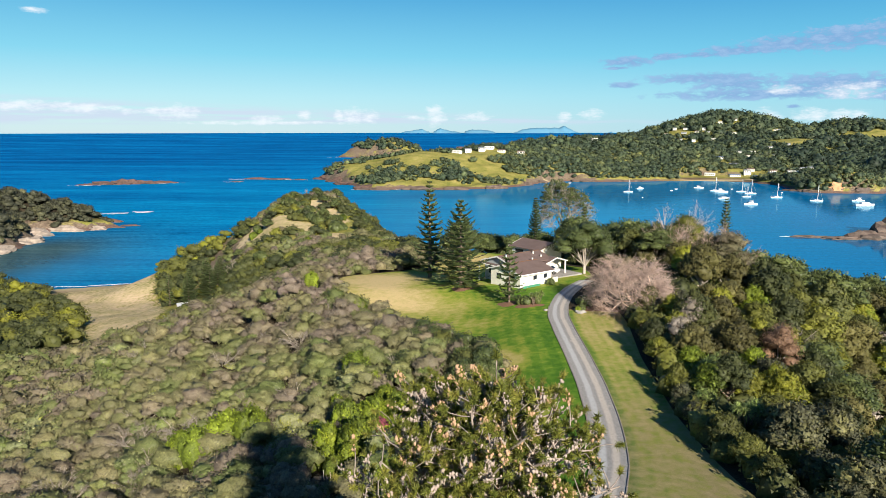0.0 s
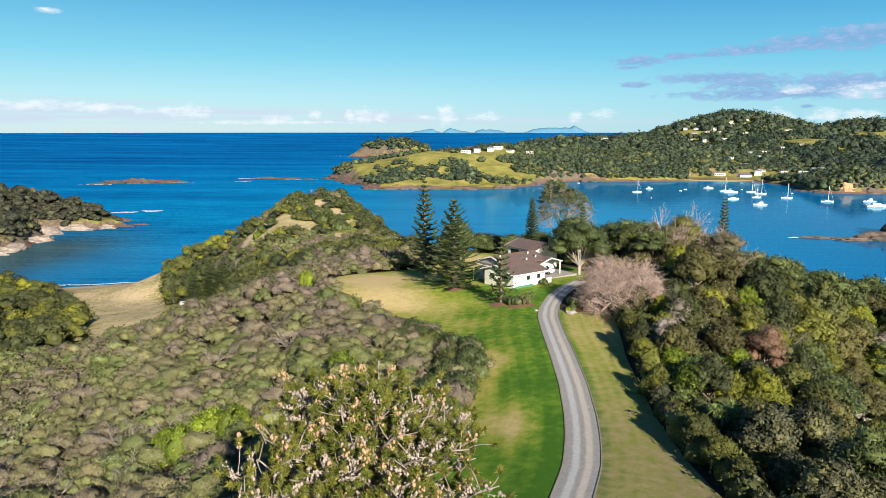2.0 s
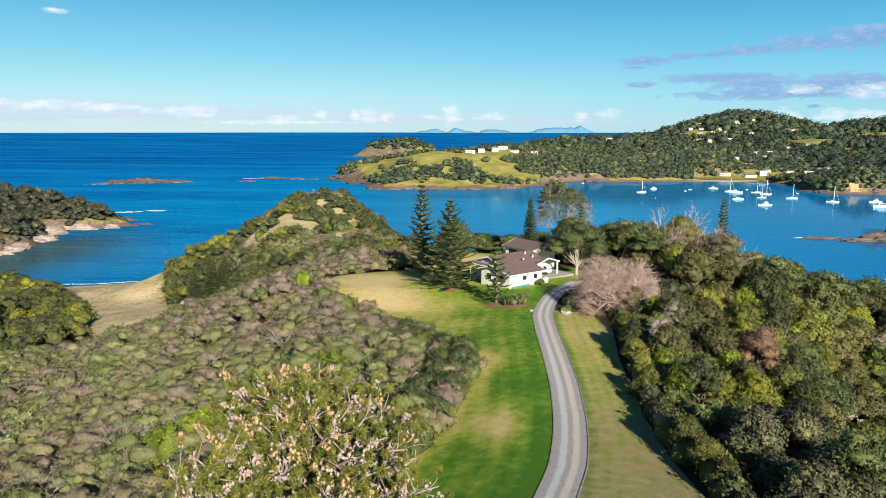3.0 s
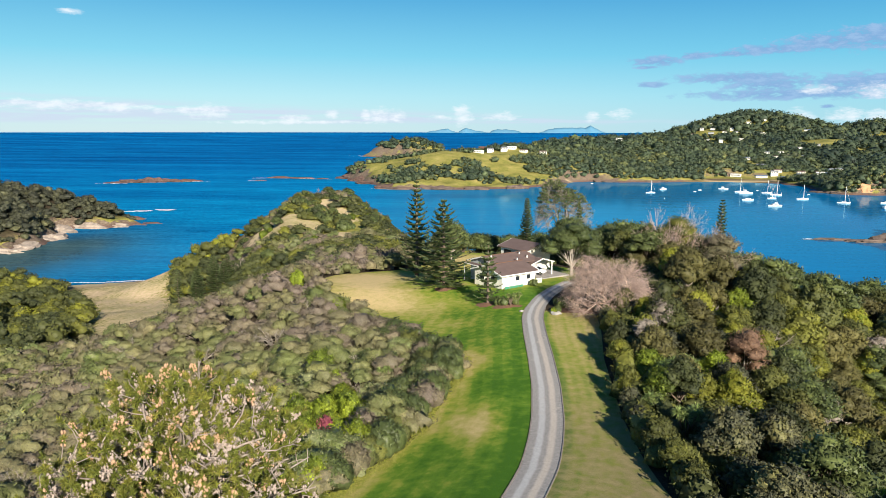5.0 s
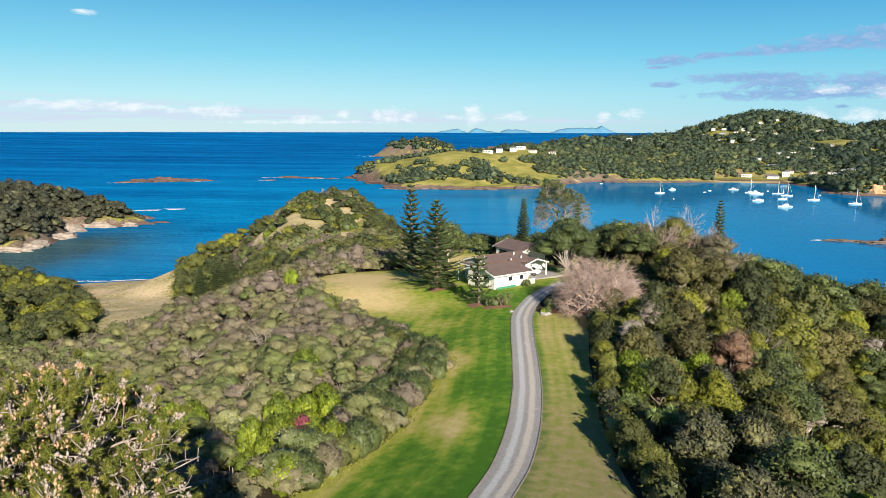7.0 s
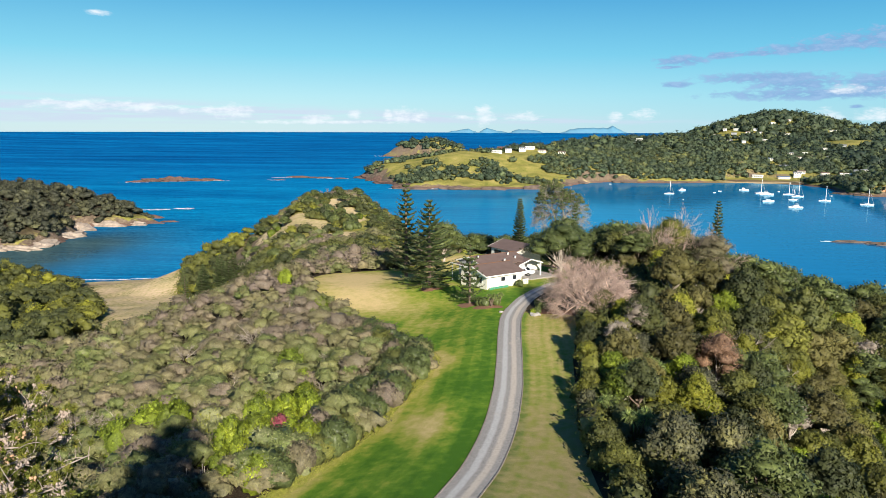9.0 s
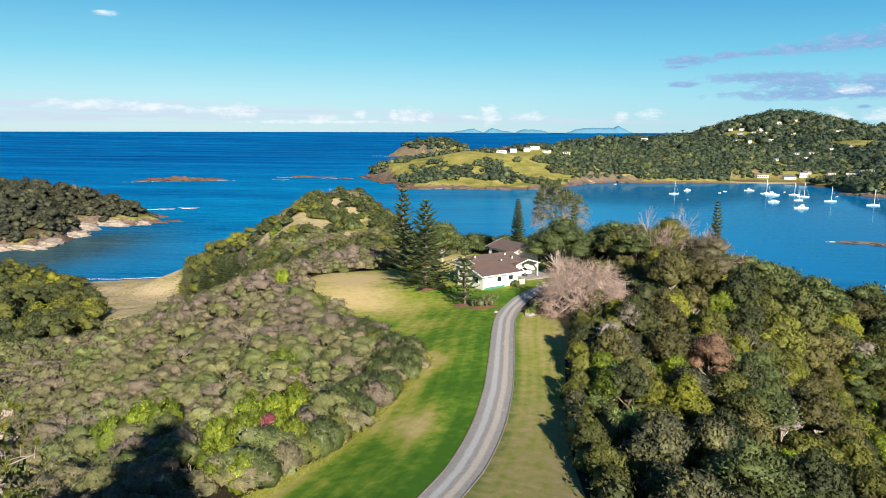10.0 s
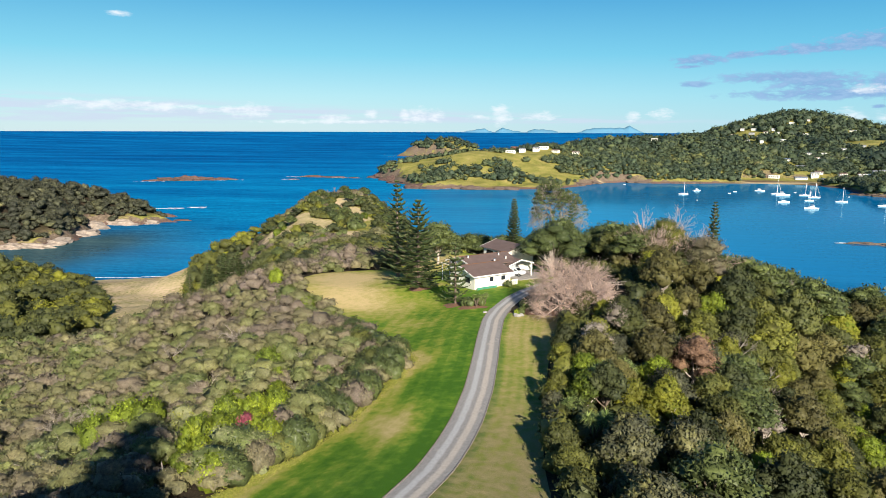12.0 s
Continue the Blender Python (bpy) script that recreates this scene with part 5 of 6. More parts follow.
# ---- drive edging ----
def edging():
    drive = bpy.data.objects["driveway"]
    ys = np.arange(30, 110, 2.0)
    for side in (-1, 1):
        for a in ys:
            b = a + 1.94
            xa, xb = float(DRIVE(a)) + side * (DRIVE_HALF + 0.06), float(DRIVE(b)) + side * (DRIVE_HALF + 0.06)
            za, zb = level(xa, a), level(xb, b)
            w = 0.055 * side
            bm = slab([(xa - w, a, za + 0.13), (xb - w, b, zb + 0.13), (xb + w, b, zb + 0.13), (xa + w, a, za + 0.13)], 0.3)
            part("edging_board", bm, M_TIMBER, drive)


edging()


# ---- trees round the house ----
put(broadleaf(301, "pohutukawa", "large dense dark green pohutukawa beside the house", "tree", 11.5, 7.0, M_POHUT, M_PALEBARK, lumps=26, per=420, leaf=0.24, stem=0.25, flat=0.55, tint=(0.1, 0.9), apart=True), 22.5, 139.0, 20, sink=0.4)
put(broadleaf(302, "pohutukawa", "dense rounded pohutukawa on the bay side", "tree", 11.0, 6.5, M_POHUT, M_PALEBARK, lumps=22, per=400, leaf=0.25, stem=0.3, flat=0.6, tint=(0.0, 0.7), apart=True), 34.5, 172.0, 80, sink=0.4)
put(broadleaf(303, "coastal_tree", "broad olive-green tree with reddish twigs on top", "tree", 13.5, 6.5, M_FOREST, M_PALEBARK, lumps=22, per=360, leaf=0.25, stem=0.35, flat=0.6, tint=(0.25, 0.6), apart=True), 46.0, 152.0, 150, sink=0.4)
put(broadleaf(305, "coastal_tree", "dark bushy tree behind the lawn pines", "tree", 10.5, 5.0, M_POHUT, M_PALEBARK, lumps=16, per=330, leaf=0.27, stem=0.3, flat=0.6, tint=(0.3, 1.0), apart=True), -3.5, 157.0, 10, sink=0.4)
put(broadleaf(306, "coastal_tree", "dark low tree on the seaward rim", "tree", 7.0, 4.6, M_POHUT, lumps=14, per=300, leaf=0.28, stem=0.25, flat=0.6, tint=(0.0, 0.5), apart=True), 12.0, 180.0, 10, sink=0.4)
put(broadleaf(307, "coastal_tree", "dark low tree on the seaward rim", "tree", 7.0, 4.6, M_POHUT, lumps=14, per=300, leaf=0.28, stem=0.25, flat=0.6, tint=(0.0, 0.5), apart=True), 3.5, 182.0, 70, sink=0.4)
put(broadleaf(308, "coastal_tree", "brown-twigged shrubby tree on the skyline", "tree", 12.5, 5.2, M_SCRUB, M_PALEBARK, lumps=18, per=330, leaf=0.24, stem=0.35, flat=0.6, tint=(0.1, 0.35), apart=True), 52.5, 143.0, 30, sink=0.4)
put(broadleaf(309, "russet_tree", "russet-brown dead-leaved tree in the bush", "tree", 8.5, 3.0, M_RUSSET, M_PALEBARK, lumps=12, per=420, leaf=0.15, stem=0.35, flat=0.7, tint=(0.0, 0.3), apart=True), 40.0, 87.0, 30, sink=0.4)
put(broadleaf(310, "russet_tree", "grey twiggy shrub at the bush edge", "tree", 5.0, 2.2, M_DEAD, M_PALEBARK, lumps=9, per=380, leaf=0.13, stem=0.35, flat=0.7, tint=(0.0, 0.7)), 28.0, 88.0, 30, sink=0.4)

for px, py, turn, size in ((-2.0, 176.0, 40, 0.8), (1.8, 178.0, 110, 0.9), (5.6, 177.5, 200, 0.85), (9.4, 178.5, 290, 0.95), (-5.6, 173.0, 330, 0.75), (14.0, 177.0, 20, 1.0), (-96, 303, 80, 0.7), (-85, 352, 10, 0.8), (-76, 358, 140, 0.85), (-67, 354, 250, 0.8), (-93, 338, 60, 0.7), (-58, 338, 190, 0.75), (-70, 326, 300, 0.6), (-104, 288, 30, 0.6), (-80, 308, 170, 0.55), (-55, 318, 120, 0.7)):
    again(bpy.data.objects["coastal_tree.003"], px, py, turn, size, sink=0.4)
for px, py, size in ((-94, 330, 0.62), (-89, 336, 0.6), (-77, 334, 0.62), (-72, 338, 0.66), (-64, 338, 0.55), (-112, 318, 0.55), (-117, 316, 0.5)):
    again(bpy.data.objects["coastal_tree.003"], px, py, px * 31 % 360, size, 0.85, 0.2)
norfolk_pine(11, "small bushy conifer beside the old pine", 15.0, 2.2, 18, 26.8, 171.0, thin=1.6, name="cypress")


def twigs(rng, heap, a, way, length, radius, depth, spread, up):
    """A branch that forks into smaller ones."""
    way = way / np.linalg.norm(way)
    end = a + way * length
    p, r = limb(rng, a, end, radius, radius * 0.6, 0.10, 4)
    v, f = tube(p, r, 4 if depth > 1 else 3)
    heap.add(v, f, rng.random())
    if depth == 0:
        return
    for k in range(4 if depth > 1 else 5):
        s = rng.uniform(0.35, 1.0)
        start = p[0] + (p[-1] - p[0]) * s
        w = way + rng.normal(size=3) * spread + np.array([0, 0, up])
        twigs(rng, heap, start, w, length * rng.uniform(0.55, 0.8), radius * 0.55, depth - 1, spread, up)


def bare_tree(seed, name, label, x, y, stems, length, radius, depth, mat, flare=0.8, up=0.05):
    rng = np.random.default_rng(seed)
    root = thing(name, label, "tree")
    heap = Heap()
    for k in range(stems):
        a = 2 * math.pi * (k + rng.uniform(-0.3, 0.3)) / stems
        f = flare * rng.uniform(0.4, 1.2)
        twigs(rng, heap, np.array([math.cos(a) * 0.3, math.sin(a) * 0.3, -0.2]), np.array([math.cos(a) * f, math.sin(a) * f, 1.0]), length, radius, depth, 0.45, up)
    hang("branchwork", heap.mesh("branchwork", mat, True), root)
    return put(root, x, y, 0)


def grown_tree(seed, name, label, x, y, trunk, radius, height, mains, subs, tips, mat, droop=0.15, thick=0.16, needles=None, needle_size=0.3, each=10):
    """A crown grown from nodes: trunk to main limbs, to lesser limbs, to twigs that end on a dome."""
    rng = np.random.default_rng(seed)
    root = thing(name, label, "tree")
    heap, boughs, fine = Heap(), Heap(), Heap()

    def shell(n, lo, hi):
        d = rng.normal(size=(n, 3))
        d[:, 2] = np.abs(d[:, 2])
        d /= np.linalg.norm(d, axis=1)[:, None]
        d = d * rng.uniform(lo, hi, n)[:, None] ** 0.7
        lump = 1 + 0.10 * np.sin(d[:, 0] * 5 + seed) + 0.10 * np.cos(d[:, 1] * 6 + seed)
        return d * np.array([radius, radius, height]) * lump[:, None] + np.array([0, 0, trunk])

    start = np.array([0, 0, max(trunk, 0.4)])
    v, f = tube([(0, 0, -0.6), (0.1, 0.05, trunk * 0.5), start], [thick * 2.0, thick * 1.7, thick * 1.5], 8)
    heap.add(v, f, 0.5)
    m, s2, t2 = shell(mains, 0.25, 0.45), shell(subs, 0.5, 0.75), shell(tips, 0.62, 1.0)
    for p in m:
        v, f = tube(*limb(rng, start - np.array([0, 0, rng.uniform(0, 0.25) * trunk]), p, thick, thick * 0.6, 0.12, 5), 6)
        heap.add(v, f, rng.random())
    for p in s2:
        a = m[np.argmin(((m - p) ** 2).sum(1))]
        v, f = tube(*limb(rng, a, p, thick * 0.5, thick * 0.25, 0.18, 5), 5)
        boughs.add(v, f, rng.random())
    for p in t2:
        a = s2[np.argmin(((s2 - p) ** 2).sum(1))]
        q, r = limb(rng, a, p, thick * 0.17, thick * 0.06, 0.25, 4)
        q[-1, 2] -= droop * rng.random()
        v, f = tube(q, r, 3)
        fine.add(v, f, rng.random())
        for k in range(2):
            e = q[-1] + rng.normal(size=3) * 0.09 * radius
            v, f = tube([q[2], (q[2] + e) / 2 + rng.normal(size=3) * 0.05, e], np.array([0.09, 0.07, 0.04]) * thick, 3)
            fine.add(v, f, rng.random())
    hang("trunk", heap.mesh("trunk", mat, True), root)
    hang("branchwork", boughs.mesh("branchwork", mat, True), root)
    hang("twig_crown", fine.mesh("twig_crown", mat, True), root)
    if needles:
        leafy = Heap()
        top = t2[(t2[:, 2] > trunk + height * 0.56) | ((rng.random(len(t2)) < 0.2) & (t2[:, 2] > trunk + height * 0.2))]
        foliage(rng, leafy, top, np.full((len(top), 3), 0.55) * np.array([1, 1, 0.55]), np.full(len(top), each), needle_size, rng.random(len(top)), low=-0.3, ragged=0.6)
        hang("foliage", leafy.mesh("foliage", needles), root)
    return put(root, x, y, 0)


grown_tree(61, "bare_tree", "broad leafless tree with pinkish-grey twigs by the drive", 25.6, 108.6, 0.8, 7.2, 8.2, 14, 120, 2600, M_TWIG, 0.5, 0.17)
grown_tree(66, "old_pine", "old umbrella pine with bare grey limbs", 23.4, 187.5, 11.0, 8.6, 12.0, 14, 80, 900, M_DEAD, 0.2, 0.22, M_POHUT, 0.34, 20)
bare_tree(62, "bare_tree", "leafless reddish tree on the skyline", 45.0, 150.0, 5, 6.6, 0.14, 4, M_TWIG, 0.6, 0.1)
bare_tree(63, "bare_tree", "leafless reddish tree on the skyline", 51.0, 149.0, 4, 6.4, 0.13, 4, M_TWIG, 0.6, 0.1)
bare_tree(64, "dead_shrub", "dead grey-white twiggy shrub on the slope", -5.9, 73.8, 4, 1.3, 0.06, 3, M_DEAD, 1.0, 0.0)
bare_tree(65, "dead_shrub", "dead pale branches at the gully edge", -6.5, 56.0, 4, 1.4, 0.06, 3, M_DEAD, 1.2, 0.05)
for sx, sy, sc in ((-29, 86, 1.0), (-38, 92, 1.1), (-26, 101, 0.9), (-46, 99, 1.2), (-33, 108, 1.0), (-41, 82, 1.1), (-52, 108, 1.3), (-22, 75, 0.9), (-36, 72, 1.1), (-60, 118, 1.3)):
    again(bpy.data.objects["dead_shrub"], sx, sy, sx * 37 % 360, sc * 1.2)
for sx, sy, sc in ((-100, 265, 3.0), (-90, 348, 2.2), (-72, 372, 2.4), (-60, 345, 2.2), (84, 158, 2.4), (42, 80, 2.2), (47, 104, 2.4), (52, 118, 2.6), (33, 70, 1.6), (49, 95, 2.2)):
    again(bpy.data.objects["dead_shrub"], sx, sy, sx * 37 % 360, sc)


spread = np.random.default_rng(67)
for k in range(20):
    sy = spread.uniform(66, 118)
    sx = spread.uniform(-52, float(LAWN_L(sy)) - 6)
    again(bpy.data.objects["dead_shrub"], sx, sy, k * 71 % 360, spread.uniform(1.0, 1.6), 0.8, -0.7)


# ---- pine tree below the eye ----
def near_pine():
    rng = np.random.default_rng(77)
    x0, y0 = 2.4, 14.9
    g = level(x0, y0)
    root = thing("pine_tree", "pine with green needle tufts, pale cones and lichened branches", "tree", pose(x0, y0, g))
    wood, tuft, cones, shoots = Heap(), Heap(), Heap(), Heap()
    top = 78.2 - g
    hub = top - 3.6
    v, f = tube([(0, 0, -0.5), (0.2, -0.1, hub * 0.5), (0, 0, hub), (0.1, 0, top - 0.5)], [0.42, 0.33, 0.22, 0.06], 9)
    wood.add(v, f)
    bv, bf = BALL1
    for k in range(84):
        q = (k + 0.5) / 84
        ang = k * 2.39996 + rng.uniform(-0.2, 0.2)
        rad = 3.5 * math.sqrt(q) * rng.uniform(0.88, 1.04)
        z = top - 0.15 - 2.6 * (rad / 3.35) ** 2.2 + rng.uniform(-0.45, 0.15)
        tip = np.array([math.cos(ang) * rad, math.sin(ang) * rad, z])
        a = np.array([0, 0, hub - 0.6 + (top - hub) * (1 - q) * 0.75])
        p, r = limb(rng, a, tip, 0.06, 0.018, 0.12, 7)
        v, f = tube(p, r, 5)
        wood.add(v, f)
        for j in range(17):
            s = rng.uniform(0.3, 1.0)
            b = p[0] + (p[-1] - p[0]) * s + rng.normal(size=3) * 0.05
            out = tip * np.array([1, 1, 0]) / (rad + 0.3)
            way = out * 0.35 + rng.normal(size=3) * 0.62 + np.array([0, 0, 0.5])
            way /= np.linalg.norm(way)
            ln = rng.uniform(0.3, 0.75)
            e = b + way * ln + np.array([0, 0, 0.12])
            pp, rr = limb(rng, b, e, 0.017, 0.010, 0.15, 4)
            v, f = tube(pp, rr, 3)
            wood.add(v, f)
            d = e - pp[-2]
            d /= np.linalg.norm(d)
            # needles round the last hand's width
            n = 96
            back = rng.uniform(0, 0.16, n)
            st = e - d * back[:, None]
            w = rng.normal(size=(n, 3)) + d * rng.uniform(0.5, 1.4, n)[:, None]
            w /= np.linalg.norm(w, axis=1)[:, None]
            side = np.cross(w, rng.normal(size=(n, 3)))
            side /= np.linalg.norm(side, axis=1)[:, None]
            ll = rng.uniform(0.11, 0.19, n)[:, None]
            vv = np.stack([st - side * 0.014, st + side * 0.014, st + w * ll], 1).reshape(-1, 3)
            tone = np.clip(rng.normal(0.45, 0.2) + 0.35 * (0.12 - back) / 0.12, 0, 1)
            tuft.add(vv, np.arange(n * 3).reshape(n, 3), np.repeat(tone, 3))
            # chains of small cones below the tuft
            if rng.random() < 0.6:
                young = rng.random() < 0.28
                target = shoots if young else cones
                for i in range(int(rng.integers(9, 20))):
                    c = pp[0] + (pp[-1] - pp[0]) * (rng.uniform(0.75, 1.12) if young else rng.uniform(0.05, 0.8)) + rng.normal(size=3) * 0.035
                    s3 = rng.uniform(0.016, 0.040)
                    target.add(bv * np.array([s3, s3, s3 * rng.uniform(1.0, 1.8)]) * (1 + 0.25 * rng.normal(size=(len(bv), 1))) + c, bf)
    # the lower crown
    lower = Heap()
    cs = [(math.cos(i * 2.4) * 4.6 * math.sqrt((i % 16 + 0.5) / 16), math.sin(i * 2.4) * 4.6 * math.sqrt((i % 16 + 0.5) / 16), top - 7.2 - (i // 16) * 2.4) for i in range(48)]
    foliage(rng, lower, cs, np.full((48, 3), 1.5), np.full(48, 130), 0.34, rng.random(48), low=-0.8, ragged=0.4, core=BALL1)
    inner = [(math.cos(i * 2.4) * 3.0 * math.sqrt((i + 0.5) / 14), math.sin(i * 2.4) * 3.0 * math.sqrt((i + 0.5) / 14), top - 4.4 - 0.05 * i) for i in range(14)]
    foliage(rng, lower, inner, np.full((14, 3), 1.2), np.full(14, 420), 0.16, rng.random(14) * 0.5, low=-0.8, ragged=0.5)
    hang("lower_crown", lower.mesh("lower_crown", M_TUFT), root)
    hang("trunk", wood.mesh("trunk", M_PINEBARK, True), root)
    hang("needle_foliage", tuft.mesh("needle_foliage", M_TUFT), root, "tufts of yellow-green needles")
    tagged(hang("cone", cones.mesh("cone", M_CONE, True), root, "pale weathered cones"), kind="stuff")
    tagged(hang("young_shoot", shoots.mesh("young_shoot", M_SHOOT, True), root, "pinkish young shoots"), kind="stuff")


near_pine()


# ---- shrubs at the lawn edge and in the gully ----
def shrub(seed, name, label, r, h, mat, tint, leaf=0.2, count=900, lumps=6):
    rng = np.random.default_rng(seed)
    root = thing(name, label, "shrub")
    wood, heap = Heap(), Heap()
    cs, rs = [], []
    for k in range(lumps):
        a = k * 2.4
        q = math.sqrt(k / lumps)
        cs.append((math.cos(a) * r * q * 0.6, math.sin(a) * r * q * 0.6, h * (0.55 - 0.2 * q)))
        rs.append((r * 0.62, r * 0.58, h * 0.48))
        v, f = tube(*limb(rng, (0, 0, -0.3), cs[-1], 0.05, 0.02, 0.1, 4), 4)
        wood.add(v, f)
    foliage(rng, heap, cs, rs, np.full(lumps, count // lumps), leaf, rng.uniform(*tint, lumps), low=-0.1, ragged=0.2, core=BALL2, lean=0.75, heart=0.9, fluff=0.55, spray=0.25)
    hang("stem", wood.mesh("stem", M_BARK), root)
    hang("foliage", heap.mesh("foliage", mat, True), root)
    return root


def shrubs():
    rng = np.random.default_rng(90)
    dark = put(shrub(1, "shrub", "rounded dark olive shrub at the lawn edge", 1.5, 2.3, M_POHUT, (0.0, 0.6), 0.14, 2200), 3.4, 79.5)
    grey = put(shrub(2, "shrub", "rounded grey-brown shrub at the lawn edge", 1.4, 2.1, M_SCRUB, (0.1, 0.3), 0.14, 1800), 2.0, 75.5)
    green = put(shrub(3, "shrub", "rounded mid-green shrub at the lawn edge", 1.5, 2.2, M_FOREST, (0.3, 0.6), 0.14, 2200), -1.2, 64.5)
    lime = put(shrub(4, "lime_shrub", "bright lime-green shrub in the gully", 1.1, 2.0, M_LIME, (0.0, 0.7), 0.16, 1600), -8.0, 66.0)
    lit = put(shrub(5, "broom", "yellow-green feathery shrub on the slope", 1.2, 2.2, M_LIME, (0.0, 0.25), 0.14, 1800), -11.0, 80.0)
    for y in np.arange(53, 100, 2.6):
        for k in range(2):
            x = float(LAWN_L(y)) - 1.9 - k * 2.8 + rng.uniform(-0.6, 0.5)
            src = (dark, grey, green, dark)[int(rng.integers(0, 4))]
            again(src, x, y + rng.uniform(-0.8, 0.8), rng.uniform(0, 360), rng.uniform(1.05, 1.75), rng.uniform(0.8, 1.05), 0.1)
    for x, y in ((-6.5, 63), (-9.5, 61), (-12, 68), (-10.2, 71), (-7.0, 69.5), (-4.5, 66), (-13, 63), (-15, 76), (-11, 57), (-3.8, 60), (-16, 70), (-8.8, 74), (-5.5, 52), (-9.0, 53), (-8.5, 64), (-6.0, 67.5), (-9.2, 69), (-7.8, 57)):
        again(lime, x, y, x * 91 % 360, rng.uniform(0.8, 1.5), rng.uniform(0.9, 1.3), 0.1)
    for x, y, s in ((-27, 73, 1.5), (-30, 71, 1.3), (-33, 74, 1.4), (-24, 72, 1.3), (-14, 84, 1.2), (-19, 112, 1.0), (-24, 117, 0.9), (-13, 108, 0.7), (-40, 138, 1.2), (-31, 128, 0.9), (-9, 95, 0.7)):
        again(lit, x, y, x * 53 % 360, s * 1.35, rng.uniform(0.9, 1.2), -0.2)
    for k in range(34):
        a, q = k * 2.4, math.sqrt((k + 0.5) / 34)
        src = (lit, lime, grey, lime, green, lit, lime)[k % 7]
        again(src, -9.5 + math.cos(a) * 5.6 * q, 65 + math.sin(a) * 10 * q, k * 67 % 360, rng.uniform(0.5, 1.0), rng.uniform(0.8, 1.2), 0.1)
    put(shrub(6, "red_shrub", "pink-red leaved shrub in the gully", 0.8, 1.7, M_RED, (0, 1), 0.13, 900), -7.7, 63.3, 0, 1.3, -0.3)
    put(shrub(7, "garden_shrub", "clipped green shrub against the house wall", 0.75, 1.3, M_POHUT, (0.4, 1.0), 0.11, 900), 14.6, 126.2)
    for x, y, s in ((9.2, 111.6, 1.2), (8.2, 112.4, 1.0), (10.9, 112.2, 1.3), (17.8, 107.4, 0.9), (18.8, 110.2, 1.3), (19.6, 113.0, 1.4), (20.4, 116.0, 1.3), (21.5, 119.5, 1.2), (18.0, 111.5, 1.0)):
        again(bpy.data.objects["garden_shrub"], x, y, x * 77 % 360, s)
    again(lime, 17.2, 107.0, 0, 0.45)


shrubs()


knoll = np.random.default_rng(71)
for k in range(40):
    q = knoll.random()
    px, py = -94 + 36 * q + knoll.normal() * 3.0, 334 - 46 * q + knoll.normal() * 3.5
    again(bpy.data.objects[("shrub.002", "shrub", "garden_shrub")[k % 3]], px, py, k * 47 % 360, knoll.uniform(1.3, 2.2) * (2 if k % 3 == 2 else 1), knoll.uniform(0.7, 1.0), 0.3)
for k in range(36):
    px, py = knoll.uniform(-118, -46), knoll.uniform(240, 335)
    again(bpy.data.objects[("shrub", "shrub.001", "broom", "shrub.002")[k % 4]], px, py, k * 83 % 360, knoll.uniform(0.8, 2.0), knoll.uniform(0.6, 0.9), 0.3)
# pale flower spikes by the gully
spike = thing("flower_spike", "pale upright flower stalk among the scrub", "flower", group="flower stalks at the gully")
part("stalk", pole_bm((0, 0, -0.3), (0, 0, 1.6), 0.03, 5), M_TIMBER, spike)
part("flower_head", pole_bm((0, 0, 1.2), (0, 0, 2.3), 0.06, 6), M_PALEBARK, spike, "cream flower head")
put(spike, -12.8, 52.7, 0, 0.75)
for k in range(13):
    again(spike, -15.6 + 0.55 * k + knoll.normal() * 0.2, 52.2 + knoll.normal() * 0.8, k * 40, knoll.uniform(0.6, 0.9))


def spiky_tree(seed, name, label, heads, height, blade, x, y, sink=0.0):
    """A cabbage tree: bare stems with round heads of long narrow leaves."""
    rng = np.random.default_rng(seed)
    root = thing(name, label, "tree")
    wood, heap = Heap(), Heap()
    for k in range(heads):
        a = k * 2.4
        r = 0.0 if heads == 1 else blade * rng.uniform(0.5, 1.1)
        c = np.array([math.cos(a) * r, math.sin(a) * r, height * rng.uniform(0.78, 1.0)])
        v, f = tube(*limb(rng, (0, 0, -0.4), c, 0.075, 0.05, 0.06, 5), 6)
        wood.add(v, f)
        n = 90
        d = rng.normal(size=(n, 3))
        d[:, 2] = np.abs(d[:, 2]) * 0.9 - 0.25
        d /= np.linalg.norm(d, axis=1)[:, None]
        side = np.cross(d, [0, 0, 1.0])
        side /= np.linalg.norm(side, axis=1)[:, None] + 1e-6
        ln = blade * rng.uniform(0.7, 1.1, n)[:, None]
        mid = c + d * ln * 0.55
        end = c + d * ln - np.array([0, 0, 1]) * ln * 0.22
        w = side * 0.035
        vv = np.stack([c - w * 0.6 + d * 0, mid - w, end, mid + w], 1).reshape(-1, 3)
        heap.add(vv, np.arange(n * 4).reshape(n, 4), rng.random())
    hang("stem", wood.mesh("stem", M_BARK), root)
    hang("leaf_head", heap.mesh("leaf_head", M_SPIKE), root)
    return put(root, x, y, 0, 1.0, sink)


cab = spiky_tree(1, "cabbage_tree", "cabbage tree with pale green spiky heads", 8, 3.4, 0.95, 26.5, 61.0)
